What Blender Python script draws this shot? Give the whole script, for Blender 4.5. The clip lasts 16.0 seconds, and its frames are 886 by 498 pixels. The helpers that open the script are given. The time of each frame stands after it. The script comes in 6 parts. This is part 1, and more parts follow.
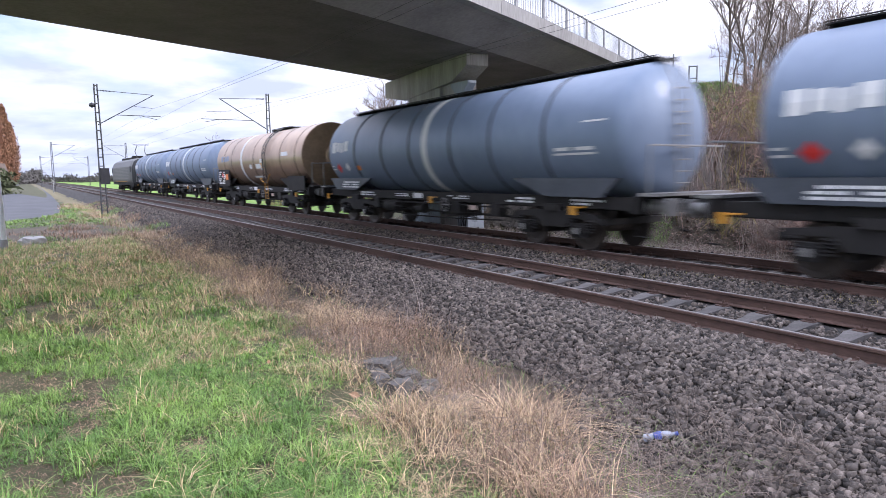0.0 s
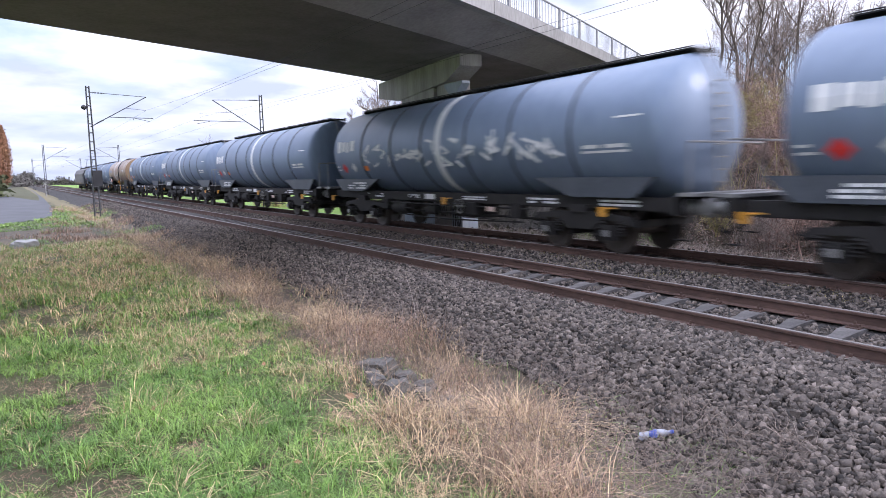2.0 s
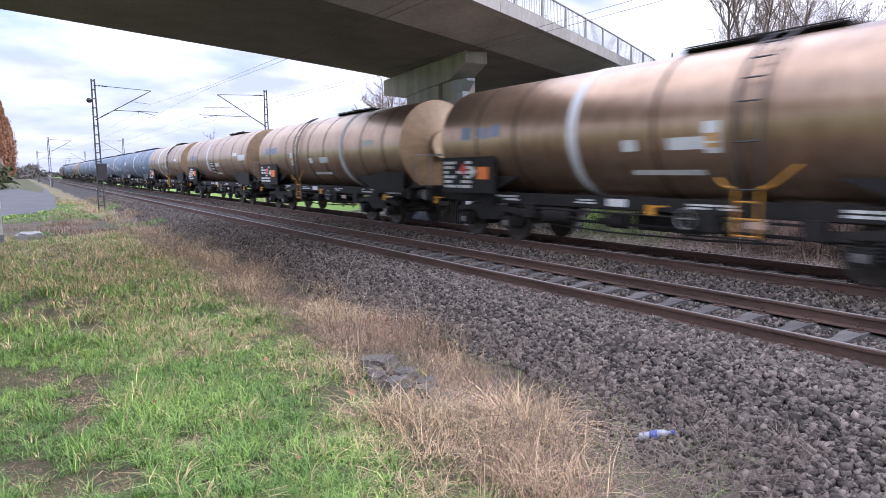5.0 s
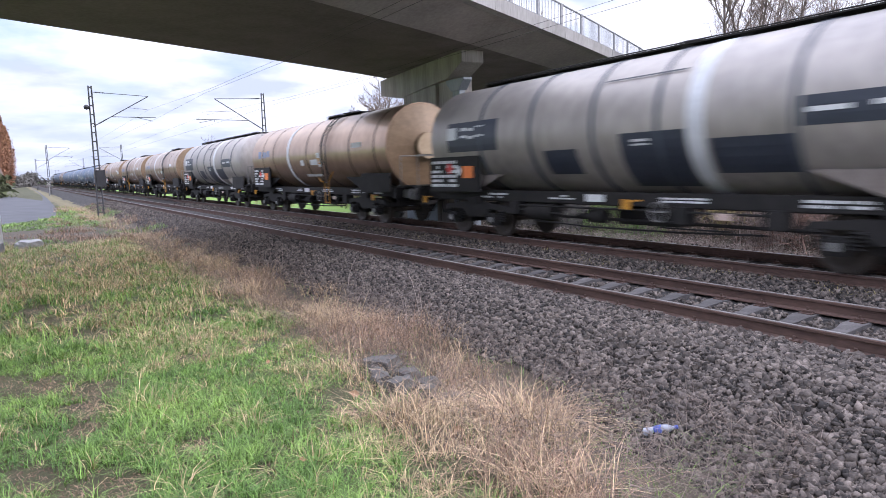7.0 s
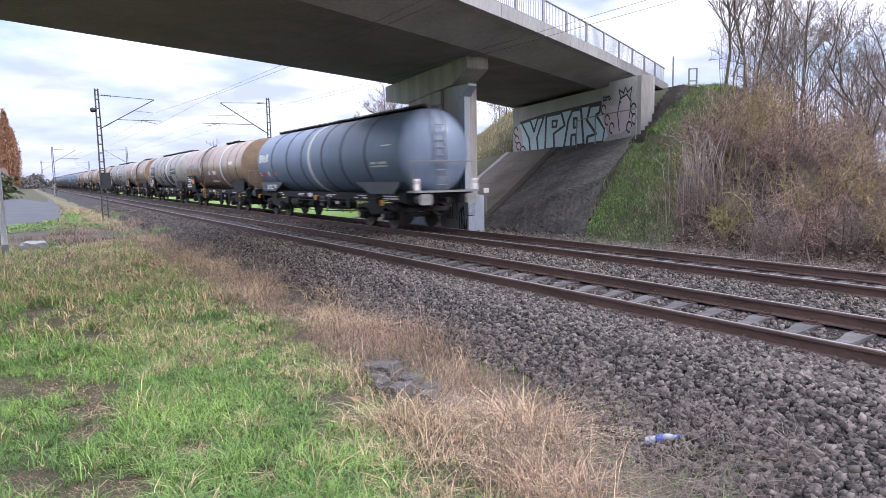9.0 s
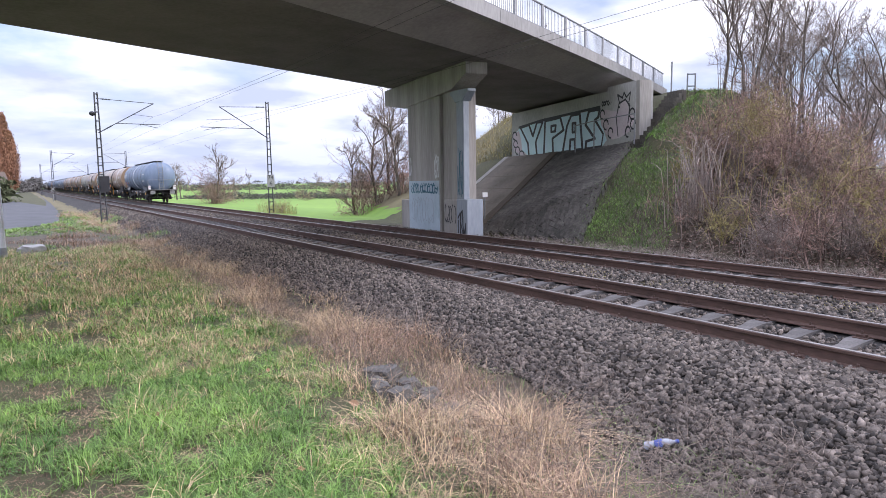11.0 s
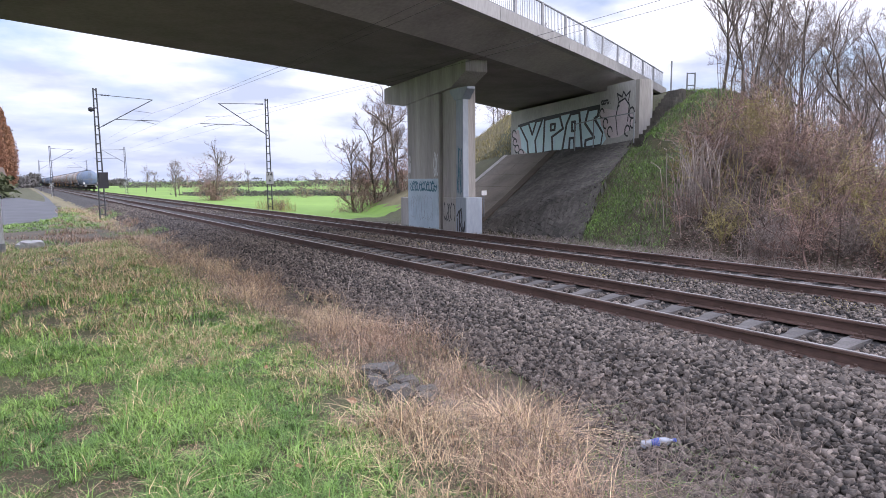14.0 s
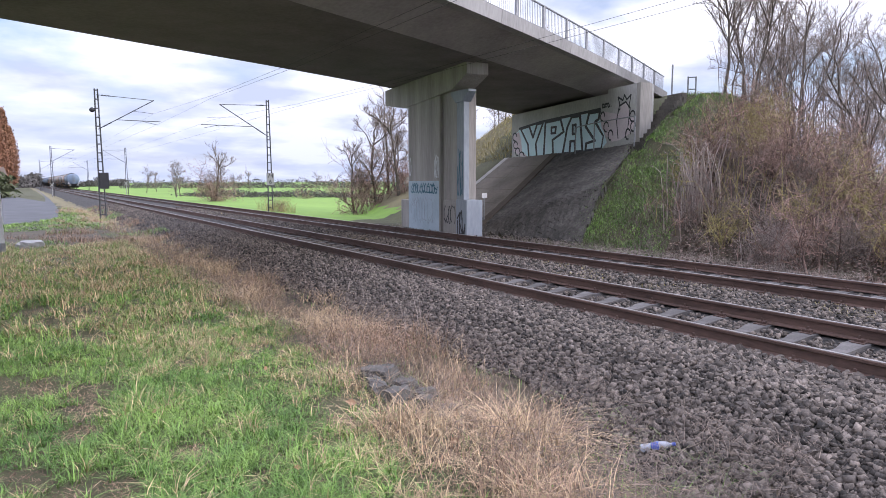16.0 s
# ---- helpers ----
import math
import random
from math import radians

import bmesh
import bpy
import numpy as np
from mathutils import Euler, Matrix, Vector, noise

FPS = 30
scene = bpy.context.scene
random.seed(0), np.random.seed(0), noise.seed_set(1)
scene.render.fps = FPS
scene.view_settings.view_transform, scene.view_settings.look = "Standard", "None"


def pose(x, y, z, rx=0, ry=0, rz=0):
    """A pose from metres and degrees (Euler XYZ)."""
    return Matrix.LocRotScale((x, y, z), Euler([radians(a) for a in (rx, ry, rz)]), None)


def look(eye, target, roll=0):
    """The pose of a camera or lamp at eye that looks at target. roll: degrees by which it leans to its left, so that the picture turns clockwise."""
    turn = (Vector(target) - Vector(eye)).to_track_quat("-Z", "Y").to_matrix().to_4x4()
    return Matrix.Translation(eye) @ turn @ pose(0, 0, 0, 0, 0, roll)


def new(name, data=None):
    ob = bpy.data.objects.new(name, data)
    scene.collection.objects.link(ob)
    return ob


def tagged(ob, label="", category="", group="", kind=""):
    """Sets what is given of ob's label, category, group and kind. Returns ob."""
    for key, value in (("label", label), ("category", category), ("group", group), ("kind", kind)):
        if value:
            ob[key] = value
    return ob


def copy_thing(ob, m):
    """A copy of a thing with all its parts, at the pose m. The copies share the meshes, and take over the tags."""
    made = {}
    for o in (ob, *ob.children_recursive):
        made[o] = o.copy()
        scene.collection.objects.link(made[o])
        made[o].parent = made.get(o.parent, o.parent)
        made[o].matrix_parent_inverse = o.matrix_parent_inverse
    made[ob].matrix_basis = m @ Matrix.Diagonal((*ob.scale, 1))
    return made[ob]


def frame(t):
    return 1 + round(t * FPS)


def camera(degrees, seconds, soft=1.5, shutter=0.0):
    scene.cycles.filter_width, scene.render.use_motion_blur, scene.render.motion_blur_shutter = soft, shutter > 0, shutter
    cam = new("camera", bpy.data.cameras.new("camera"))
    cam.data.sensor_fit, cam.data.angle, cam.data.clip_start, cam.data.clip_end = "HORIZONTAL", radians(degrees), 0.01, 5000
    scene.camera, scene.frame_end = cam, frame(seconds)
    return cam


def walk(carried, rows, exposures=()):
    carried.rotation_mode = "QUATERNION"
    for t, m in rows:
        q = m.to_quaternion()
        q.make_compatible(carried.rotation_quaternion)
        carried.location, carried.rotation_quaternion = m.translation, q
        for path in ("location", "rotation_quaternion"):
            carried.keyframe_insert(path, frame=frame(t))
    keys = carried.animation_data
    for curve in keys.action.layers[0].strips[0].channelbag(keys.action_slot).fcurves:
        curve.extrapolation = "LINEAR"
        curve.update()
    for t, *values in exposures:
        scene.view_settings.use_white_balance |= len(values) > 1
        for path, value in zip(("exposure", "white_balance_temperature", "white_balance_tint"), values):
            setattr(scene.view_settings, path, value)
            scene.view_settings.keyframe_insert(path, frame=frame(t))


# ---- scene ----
EYE = Vector((0.0, 0.0, 1.753))
# seconds, heading clockwise from the track, tilt down, roll (degrees)
ROWS = [
    (0.0, 33.43, 6.826, -0.712),
    (0.5, 33.702, 6.649, -0.577),
    (1.0, 33.827, 6.548, -0.71),
    (1.5, 33.877, 6.629, -0.772),
    (2.0, 33.913, 6.804, -1.066),
    (2.5, 33.949, 6.874, -1.333),
    (3.0, 33.821, 7.003, -0.7),
    (3.5, 33.567, 7.119, 0.789),
    (4.0, 33.593, 7.182, 0.137),
    (6.5, 33.716, 6.902, -0.791),
    (7.0, 33.632, 7.071, -1.519),
    (7.5, 33.459, 7.231, -1.334),
    (8.0, 33.408, 7.108, -1.255),
    (8.5, 33.367, 6.721, -0.9),
    (9.0, 33.36, 6.534, -0.934),
    (11.5, 33.49, 6.126, -0.783),
    (12.0, 33.496, 6.199, -0.769),
    (12.5, 33.507, 6.246, -0.641),
    (13.0, 33.52, 6.308, -0.596),
    (13.5, 33.534, 6.323, -0.601),
    (14.0, 33.585, 6.329, -0.489),
    (14.5, 33.562, 6.314, -0.419),
    (15.0, 33.567, 6.253, -0.366),
    (15.5, 33.552, 6.157, -0.194),
    (16.0, 33.579, 6.123, -0.149),
]


def heading(yaw, pitch, roll):
    a, b = radians(yaw), radians(pitch)
    way = Vector((math.sin(a) * math.cos(b), math.cos(a) * math.cos(b), -math.sin(b)))
    return look(EYE, EYE + way * 10, roll)


cam = camera(70.13, 16.0, soft=0.45, shutter=0.3)
walk(cam, [(t, heading(a, b, c)) for t, a, b, c in ROWS], [(0.0, 0.78, 5950, 20), (9.0, 0.77, 5950, 20), (12.0, 0.64, 6000, 20), (16.0, 0.64, 6000, 20)])

# ---- light ----
SUN_ELEV, SUN_AZ = 27.0, 135.0    # azimuth clockwise from +Y
world = bpy.data.worlds.new("sky")
scene.world = world
world.use_nodes = True
wn, wl = world.node_tree.nodes, world.node_tree.links
wn.clear()
w_out = wn.new("ShaderNodeOutputWorld")
w_bg = wn.new("ShaderNodeBackground")
w_sky = wn.new("ShaderNodeTexSky")
w_sky.sky_type, w_sky.sun_disc = "NISHITA", False
w_sky.sun_elevation, w_sky.sun_rotation = radians(SUN_ELEV), radians(SUN_AZ)
w_sky.air_density, w_sky.dust_density = 1.0, 2.0
w_scale = wn.new("ShaderNodeVectorMath")
w_scale.operation = "SCALE"
w_scale.inputs["Scale"].default_value = 0.12
wl.new(w_sky.outputs[0], w_scale.inputs[0])
# broken cloud cover: stretched layers, thinner toward the horizon
w_co = wn.new("ShaderNodeTexCoord")
w_sep = wn.new("ShaderNodeSeparateXYZ")
wl.new(w_co.outputs["Generated"], w_sep.inputs[0])
w_add = wn.new("ShaderNodeMath")
w_add.operation = "ADD"
w_add.inputs[1].default_value = 0.16
w_abs = wn.new("ShaderNodeMath")
w_abs.operation = "ABSOLUTE"
wl.new(w_sep.outputs["Z"], w_abs.inputs[0])
wl.new(w_abs.outputs[0], w_add.inputs[0])
w_div = wn.new("ShaderNodeVectorMath")
w_div.operation = "DIVIDE"
w_cmb = wn.new("ShaderNodeCombineXYZ")
for i in range(3):
    wl.new(w_add.outputs[0], w_cmb.inputs[i])
wl.new(w_co.outputs["Generated"], w_div.inputs[0])
wl.new(w_cmb.outputs[0], w_div.inputs[1])
w_noise = wn.new("ShaderNodeTexNoise")
w_noise.inputs["Scale"].default_value = 0.95
w_noise.inputs["Detail"].default_value = 7.0
w_noise.inputs["Roughness"].default_value = 0.52
wl.new(w_div.outputs[0], w_noise.inputs["Vector"])
w_ramp = wn.new("ShaderNodeValToRGB")
w_ramp.color_ramp.elements[0].position, w_ramp.color_ramp.elements[0].color = 0.34, (0, 0, 0, 1)
w_ramp.color_ramp.elements[1].position, w_ramp.color_ramp.elements[1].color = 0.50, (1, 1, 1, 1)
wl.new(w_noise.outputs["Fac"], w_ramp.inputs[0])
w_noise2 = wn.new("ShaderNodeTexNoise")
w_noise2.inputs["Scale"].default_value = 1.7
w_noise2.inputs["Detail"].default_value = 5.0
wl.new(w_div.outputs[0], w_noise2.inputs["Vector"])
w_cloud = wn.new("ShaderNodeValToRGB")
w_cloud.color_ramp.elements[0].position, w_cloud.color_ramp.elements[0].color = 0.36, (0.45, 0.495, 0.595, 1)
w_cloud.color_ramp.elements[1].position, w_cloud.color_ramp.elements[1].color = 0.56, (0.90, 0.905, 0.915, 1)
wl.new(w_noise2.outputs["Fac"], w_cloud.inputs[0])
w_mix = wn.new("ShaderNodeMixRGB")
wl.new(w_ramp.outputs[0], w_mix.inputs[0])
wl.new(w_scale.outputs[0], w_mix.inputs[1])
wl.new(w_cloud.outputs[0], w_mix.inputs[2])
# a pale blue haze low in the sky
w_low = wn.new("ShaderNodeMapRange")
w_low.inputs["From Min"].default_value, w_low.inputs["From Max"].default_value = 0.0, 0.24
w_low.inputs["To Min"].default_value, w_low.inputs["To Max"].default_value = 0.75, 0.0
wl.new(w_abs.outputs[0], w_low.inputs["Value"])
w_haze = wn.new("ShaderNodeMixRGB")
w_haze.inputs[2].default_value = (0.42, 0.475, 0.60, 1)
wl.new(w_low.outputs[0], w_haze.inputs[0])
wl.new(w_mix.outputs[0], w_haze.inputs[1])
wl.new(w_haze.outputs[0], w_bg.inputs[0])
# an overcast sky is brightest overhead
w_top = wn.new("ShaderNodeMapRange")
w_top.inputs["From Min"].default_value, w_top.inputs["From Max"].default_value = 0.28, 0.9
w_top.inputs["To Min"].default_value, w_top.inputs["To Max"].default_value = 1.0, 2.7
wl.new(w_abs.outputs[0], w_top.inputs["Value"])
wl.new(w_top.outputs[0], w_bg.inputs[1])
wl.new(w_bg.outputs[0], w_out.inputs[0])

sun = new("sun", bpy.data.lights.new("sun", "SUN"))
sun.data.energy, sun.data.angle, sun.data.color = 1.4, radians(14), (1.0, 0.93, 0.83)
sa, se = radians(SUN_AZ), radians(SUN_ELEV)
sun.matrix_world = look(Vector((math.sin(sa) * math.cos(se), math.cos(sa) * math.cos(se), math.sin(se))) * 100, (0, 0, 0))


# ---- materials ----
def mat(name, a, b, scale=6.0, rough=0.8, metal=0.0, bump=0.0, bump_scale=40.0, fine=None, stretch=(1, 1, 1), spread=0.18, random_tone=0.0, island=False, mid=0.5, coat=0.0):
    """A surface whose colour drifts between a and b at two scales, with fine relief."""
    m = bpy.data.materials.new(name)
    m.use_nodes = True
    n, l = m.node_tree.nodes, m.node_tree.links
    bs = n["Principled BSDF"]
    co = n.new("ShaderNodeTexCoord")
    mp = n.new("ShaderNodeMapping")
    mp.inputs["Scale"].default_value = stretch
    l.new(co.outputs["Object"], mp.inputs[0])
    n1, n2 = n.new("ShaderNodeTexNoise"), n.new("ShaderNodeTexNoise")
    n1.inputs["Scale"].default_value, n1.inputs["Detail"].default_value = scale, 6
    n2.inputs["Scale"].default_value, n2.inputs["Detail"].default_value = (fine or scale * 9), 5
    l.new(mp.outputs[0], n1.inputs["Vector"])
    l.new(mp.outputs[0], n2.inputs["Vector"])
    mx = n.new("ShaderNodeMath")
    mx.operation = "MULTIPLY_ADD"
    mx.inputs[1].default_value = 0.45
    l.new(n2.outputs["Fac"], mx.inputs[0])
    m2 = n.new("ShaderNodeMath")
    m2.operation = "MULTIPLY"
    m2.inputs[1].default_value = 0.55
    l.new(n1.outputs["Fac"], m2.inputs[0])
    l.new(m2.outputs[0], mx.inputs[2])
    rp = n.new("ShaderNodeValToRGB")
    rp.color_ramp.elements[0].position, rp.color_ramp.elements[0].color = mid - spread, (*a, 1)
    rp.color_ramp.elements[1].position, rp.color_ramp.elements[1].color = mid + spread, (*b, 1)
    l.new(mx.outputs[0], rp.inputs[0])
    col = rp.outputs[0]
    if random_tone:
        if island:
            rnd = n.new("ShaderNodeNewGeometry").outputs["Random Per Island"]
        else:
            rnd = n.new("ShaderNodeObjectInfo").outputs["Random"]
        mr = n.new("ShaderNodeMapRange")
        mr.inputs["To Min"].default_value, mr.inputs["To Max"].default_value = 1 - random_tone, 1 + random_tone
        l.new(rnd, mr.inputs["Value"])
        hs = n.new("ShaderNodeHueSaturation")
        l.new(mr.outputs[0], hs.inputs["Value"])
        l.new(col, hs.inputs["Color"])
        col = hs.outputs[0]
    l.new(col, bs.inputs["Base Color"])
    bs.inputs["Metallic"].default_value = metal
    bs.inputs["Coat Weight"].default_value = coat
    rr = n.new("ShaderNodeMapRange")
    rr.inputs["To Min"].default_value, rr.inputs["To Max"].default_value = max(0.02, rough - 0.1), min(1, rough + 0.1)
    l.new(n2.outputs["Fac"], rr.inputs["Value"])
    l.new(rr.outputs[0], bs.inputs["Roughness"])
    if bump:
        n3 = n.new("ShaderNodeTexNoise")
        n3.inputs["Scale"].default_value, n3.inputs["Detail"].default_value = bump_scale, 4
        l.new(mp.outputs[0], n3.inputs["Vector"])
        bp = n.new("ShaderNodeBump")
        bp.inputs["Strength"].default_value, bp.inputs["Distance"].default_value = min(1, bump * 10), bump
        l.new(n3.outputs["Fac"], bp.inputs["Height"])
        l.new(bp.outputs[0], bs.inputs["Normal"])
    return m


M_CONC = mat("weathered_concrete", (0.24, 0.222, 0.205), (0.45, 0.42, 0.385), 0.7, 0.9, bump=0.01, bump_scale=14, fine=11, stretch=(2.4, 2.4, 0.18))
# deck concrete whose dark tone holds the shade under the bridge
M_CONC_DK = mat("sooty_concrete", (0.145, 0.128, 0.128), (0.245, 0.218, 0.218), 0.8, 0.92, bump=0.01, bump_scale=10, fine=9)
M_CONC_LT = mat("pale_concrete", (0.27, 0.265, 0.26), (0.42, 0.415, 0.40), 1.2, 0.85, bump=0.004, bump_scale=20, fine=14)
M_RAIL_SIDE = mat("rusty_rail_steel", (0.050, 0.030, 0.024), (0.135, 0.080, 0.062), 5, 0.9, 0.0, bump=0.003, bump_scale=60, stretch=(1, 0.2, 1))
M_RAIL_TOP = mat("polished_rail_head", (0.24, 0.215, 0.20), (0.42, 0.39, 0.375), 4, 0.45, 0.5, stretch=(1, 0.05, 1))
M_SLEEPER = mat("concrete_sleeper", (0.060, 0.054, 0.052), (0.15, 0.138, 0.132), 4, 0.85, bump=0.006, bump_scale=30, random_tone=0.2)
M_STONE = mat("ballast_stone", (0.036, 0.029, 0.025), (0.185, 0.153, 0.130), 9, 0.88, bump=0.006, bump_scale=60, random_tone=0.85, island=True)
# bed far darker than its stones: the shade in their gaps is in the colour
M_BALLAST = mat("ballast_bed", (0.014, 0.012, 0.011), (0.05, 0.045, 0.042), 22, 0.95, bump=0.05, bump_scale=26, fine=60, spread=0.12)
M_SOIL = mat("damp_soil", (0.045, 0.035, 0.024), (0.11, 0.085, 0.055), 1.5, 0.95, bump=0.02, bump_scale=25, fine=30)
# brown soil tone, darkened further to paint shade between the grass tufts
M_TURF = mat("green_turf", (0.040, 0.036, 0.018), (0.085, 0.088, 0.036), 0.8, 0.95, bump=0.03, bump_scale=40, fine=22)
M_FIELD = mat("green_crop_field", (0.11, 0.205, 0.026), (0.20, 0.325, 0.048), 0.05, 0.9, bump=0.03, bump_scale=8, fine=1.2)
M_ASPHALT = mat("grey_asphalt", (0.045, 0.047, 0.054), (0.092, 0.094, 0.105), 0.6, 0.85, bump=0.005, bump_scale=80, fine=25)
M_STEEL_DK = mat("dark_galvanised_steel", (0.05, 0.052, 0.055), (0.12, 0.12, 0.125), 6, 0.6, 0.5)
M_GALV = mat("galvanised_railing", (0.17, 0.175, 0.185), (0.30, 0.305, 0.315), 6, 0.5, 0.3)
M_TANK_DK = mat("slate_blue_tank_paint", (0.140, 0.184, 0.262), (0.205, 0.260, 0.355), 0.5, 0.55, 0.30, fine=5, stretch=(1, 1, 0.4), coat=0.1)
M_TANK_BR = mat("brown_tank_paint", (0.27, 0.172, 0.115), (0.52, 0.362, 0.255), 0.5, 0.34, 0.75, fine=5, stretch=(1, 1, 0.4), coat=0.3)
M_TANK_GR = mat("grey_tank_paint", (0.25, 0.228, 0.212), (0.48, 0.435, 0.40), 0.5, 0.45, 0.35, fine=5, stretch=(1, 1, 0.4))
M_CHASSIS = mat("grimy_black_chassis", (0.006, 0.006, 0.006), (0.022, 0.019, 0.018), 3, 0.85, 0.0, bump=0.004)
M_RING_DK = mat("dark_ring_paint", (0.018, 0.02, 0.026), (0.03, 0.034, 0.042), 3, 0.5)
M_RING_TANK = mat("slate_ring_paint", (0.045, 0.055, 0.072), (0.075, 0.09, 0.115), 3, 0.5)
M_RING_BR = mat("brown_ring_paint", (0.06, 0.035, 0.02), (0.11, 0.065, 0.04), 3, 0.5)
M_BAND = mat("pale_band_paint", (0.50, 0.51, 0.53), (0.70, 0.71, 0.72), 1.5, 0.5)
M_WHITE = mat("white_lettering", (0.55, 0.56, 0.57), (0.75, 0.75, 0.75), 5, 0.55)
M_RED = mat("red_sign", (0.55, 0.03, 0.03), (0.7, 0.05, 0.04), 5, 0.5)
M_ORANGE = mat("orange_plate", (0.75, 0.17, 0.02), (0.85, 0.23, 0.03), 5, 0.5)
M_YELLOW = mat("yellow_paint", (0.48, 0.22, 0.02), (0.62, 0.30, 0.03), 5, 0.5)


# ---- mesh helpers ----
class Mesh:
    """Collects vertices and faces of one part."""
    def __init__(self):
        self.v, self.f = [], []

    def add(self, verts, faces):
        k = len(self.v)
        self.v += [tuple(p) for p in verts]
        self.f += [tuple(k + i for i in q) for q in faces]
        return self

    def box(self, c, s, m=None):
        x, y, z = s[0] / 2, s[1] / 2, s[2] / 2
        pts = [Vector((c[0] + a * x, c[1] + b * y, c[2] + d * z)) for a in (-1, 1) for b in (-1, 1) for d in (-1, 1)]
        if m:
            pts = [m @ p for p in pts]
        return self.add(pts, [(0, 1, 3, 2), (4, 6, 7, 5), (0, 4, 5, 1), (2, 3, 7, 6), (0, 2, 6, 4), (1, 5, 7, 3)])

    def bar(self, a, b, r, n=6, r2=None):
        a, b = Vector(a), Vector(b)
        d = b - a
        if d.length < 1e-6:
            return self
        q = d.to_track_quat("Z", "Y")
        r2 = r if r2 is None else r2
        ring = [q @ Vector((math.cos(6.2832 * i / n), math.sin(6.2832 * i / n), 0)) for i in range(n)]
        vs = [a + p * r for p in ring] + [b + p * r2 for p in ring]
        fs = [(i, (i + 1) % n, n + (i + 1) % n, n + i) for i in range(n)] + [tuple(range(n - 1, -1, -1)), tuple(range(n, 2 * n))]
        return self.add(vs, fs)

    def path(self, pts, r, n=6):
        for a, b in zip(pts, pts[1:]):
            self.bar(a, b, r, n)
        return self

    def lathe(self, prof, axis="y", n=32, centre=(0, 0, 0)):
        """prof: rows of (along, radius)."""
        vs, fs = [], []
        for s, r in prof:
            for i in range(n):
                a = 6.283185 * i / n
                c, d = r * math.cos(a), r * math.sin(a)
                p = {"y": (c, s, d), "x": (s, c, d), "z": (c, d, s)}[axis]
                vs.append((p[0] + centre[0], p[1] + centre[1], p[2] + centre[2]))
        for j in range(len(prof) - 1):
            for i in range(n):
                k = (i + 1) % n
                fs.append((j * n + i, j * n + k, (j + 1) * n + k, (j + 1) * n + i))
        fs.append(tuple(range(n - 1, -1, -1)))
        fs.append(tuple(range((len(prof) - 1) * n, len(prof) * n)))
        return self.add(vs, fs)

    def extrude(self, outline, a, b):
        """outline: points (u, w) in a section; a, b: functions or matrices that place it at both ends."""
        n = len(outline)
        vs = [a(*p) for p in outline] + [b(*p) for p in outline]
        fs = [(i, (i + 1) % n, n + (i + 1) % n, n + i) for i in range(n)] + [tuple(range(n - 1, -1, -1)), tuple(range(n, 2 * n))]
        return self.add(vs, fs)


def fix(me):
    bm = bmesh.new()
    bm.from_mesh(me)
    bmesh.ops.recalc_face_normals(bm, faces=bm.faces)
    bm.to_mesh(me)
    bm.free()


def part(name, mesh, material, parent=None, label="", smooth=False, bevel=0.0):
    me = bpy.data.meshes.new(name)
    me.from_pydata(mesh.v, [], mesh.f)
    if len(mesh.f) < 60000:
        fix(me)
    me.materials.append(material)
    if smooth:
        me.polygons.foreach_set("use_smooth", [True] * len(me.polygons))
        me.set_sharp_from_angle(angle=radians(35))
    ob = new(name, me)
    if parent:
        ob.parent = parent
    if label:
        tagged(ob, label)
    if bevel:
        md = ob.modifiers.new("bevel", "BEVEL")
        md.width, md.segments, md.limit_method = bevel, 2, "ANGLE"
    return ob


def thing(name, label, category, group="", kind="", m=None):
    ob = new(name)
    ob.empty_display_size = 0.2
    if m:
        ob.matrix_basis = m
    return tagged(ob, label, category, group, kind)


def hill(x, y):
    """Height of the natural ground."""
    return noise.noise(Vector((x * 0.35, y * 0.35, 3.1))) * 0.05 + noise.noise(Vector((x * 1.4, y * 1.4, 7.7))) * 0.025


NEAR, FAR = 7.585, 11.29      # track centre lines
GAUGE = 1.5


def smoothstep(a, b, x):
    t = min(1, max(0, (x - a) / (b - a)))
    return t * t * (3 - 2 * t)


# bridge frame: P0 on the camera-side edge, U along the deck, N toward the field side
P0 = Vector((15.78, 16.43, 0))
U24 = Vector((math.cos(radians(24)), math.sin(radians(24)), 0))
N24 = Vector((-U24.y, U24.x, 0))
# abutment face: corner on the field side, direction toward the camera side, normal toward the tracks
AB_A = Vector((24.3, 29.2, 0))
AB_D = Vector((-2.5, -11.1, 0)).normalized()
AB_N = Vector((AB_D.y, -AB_D.x, 0))


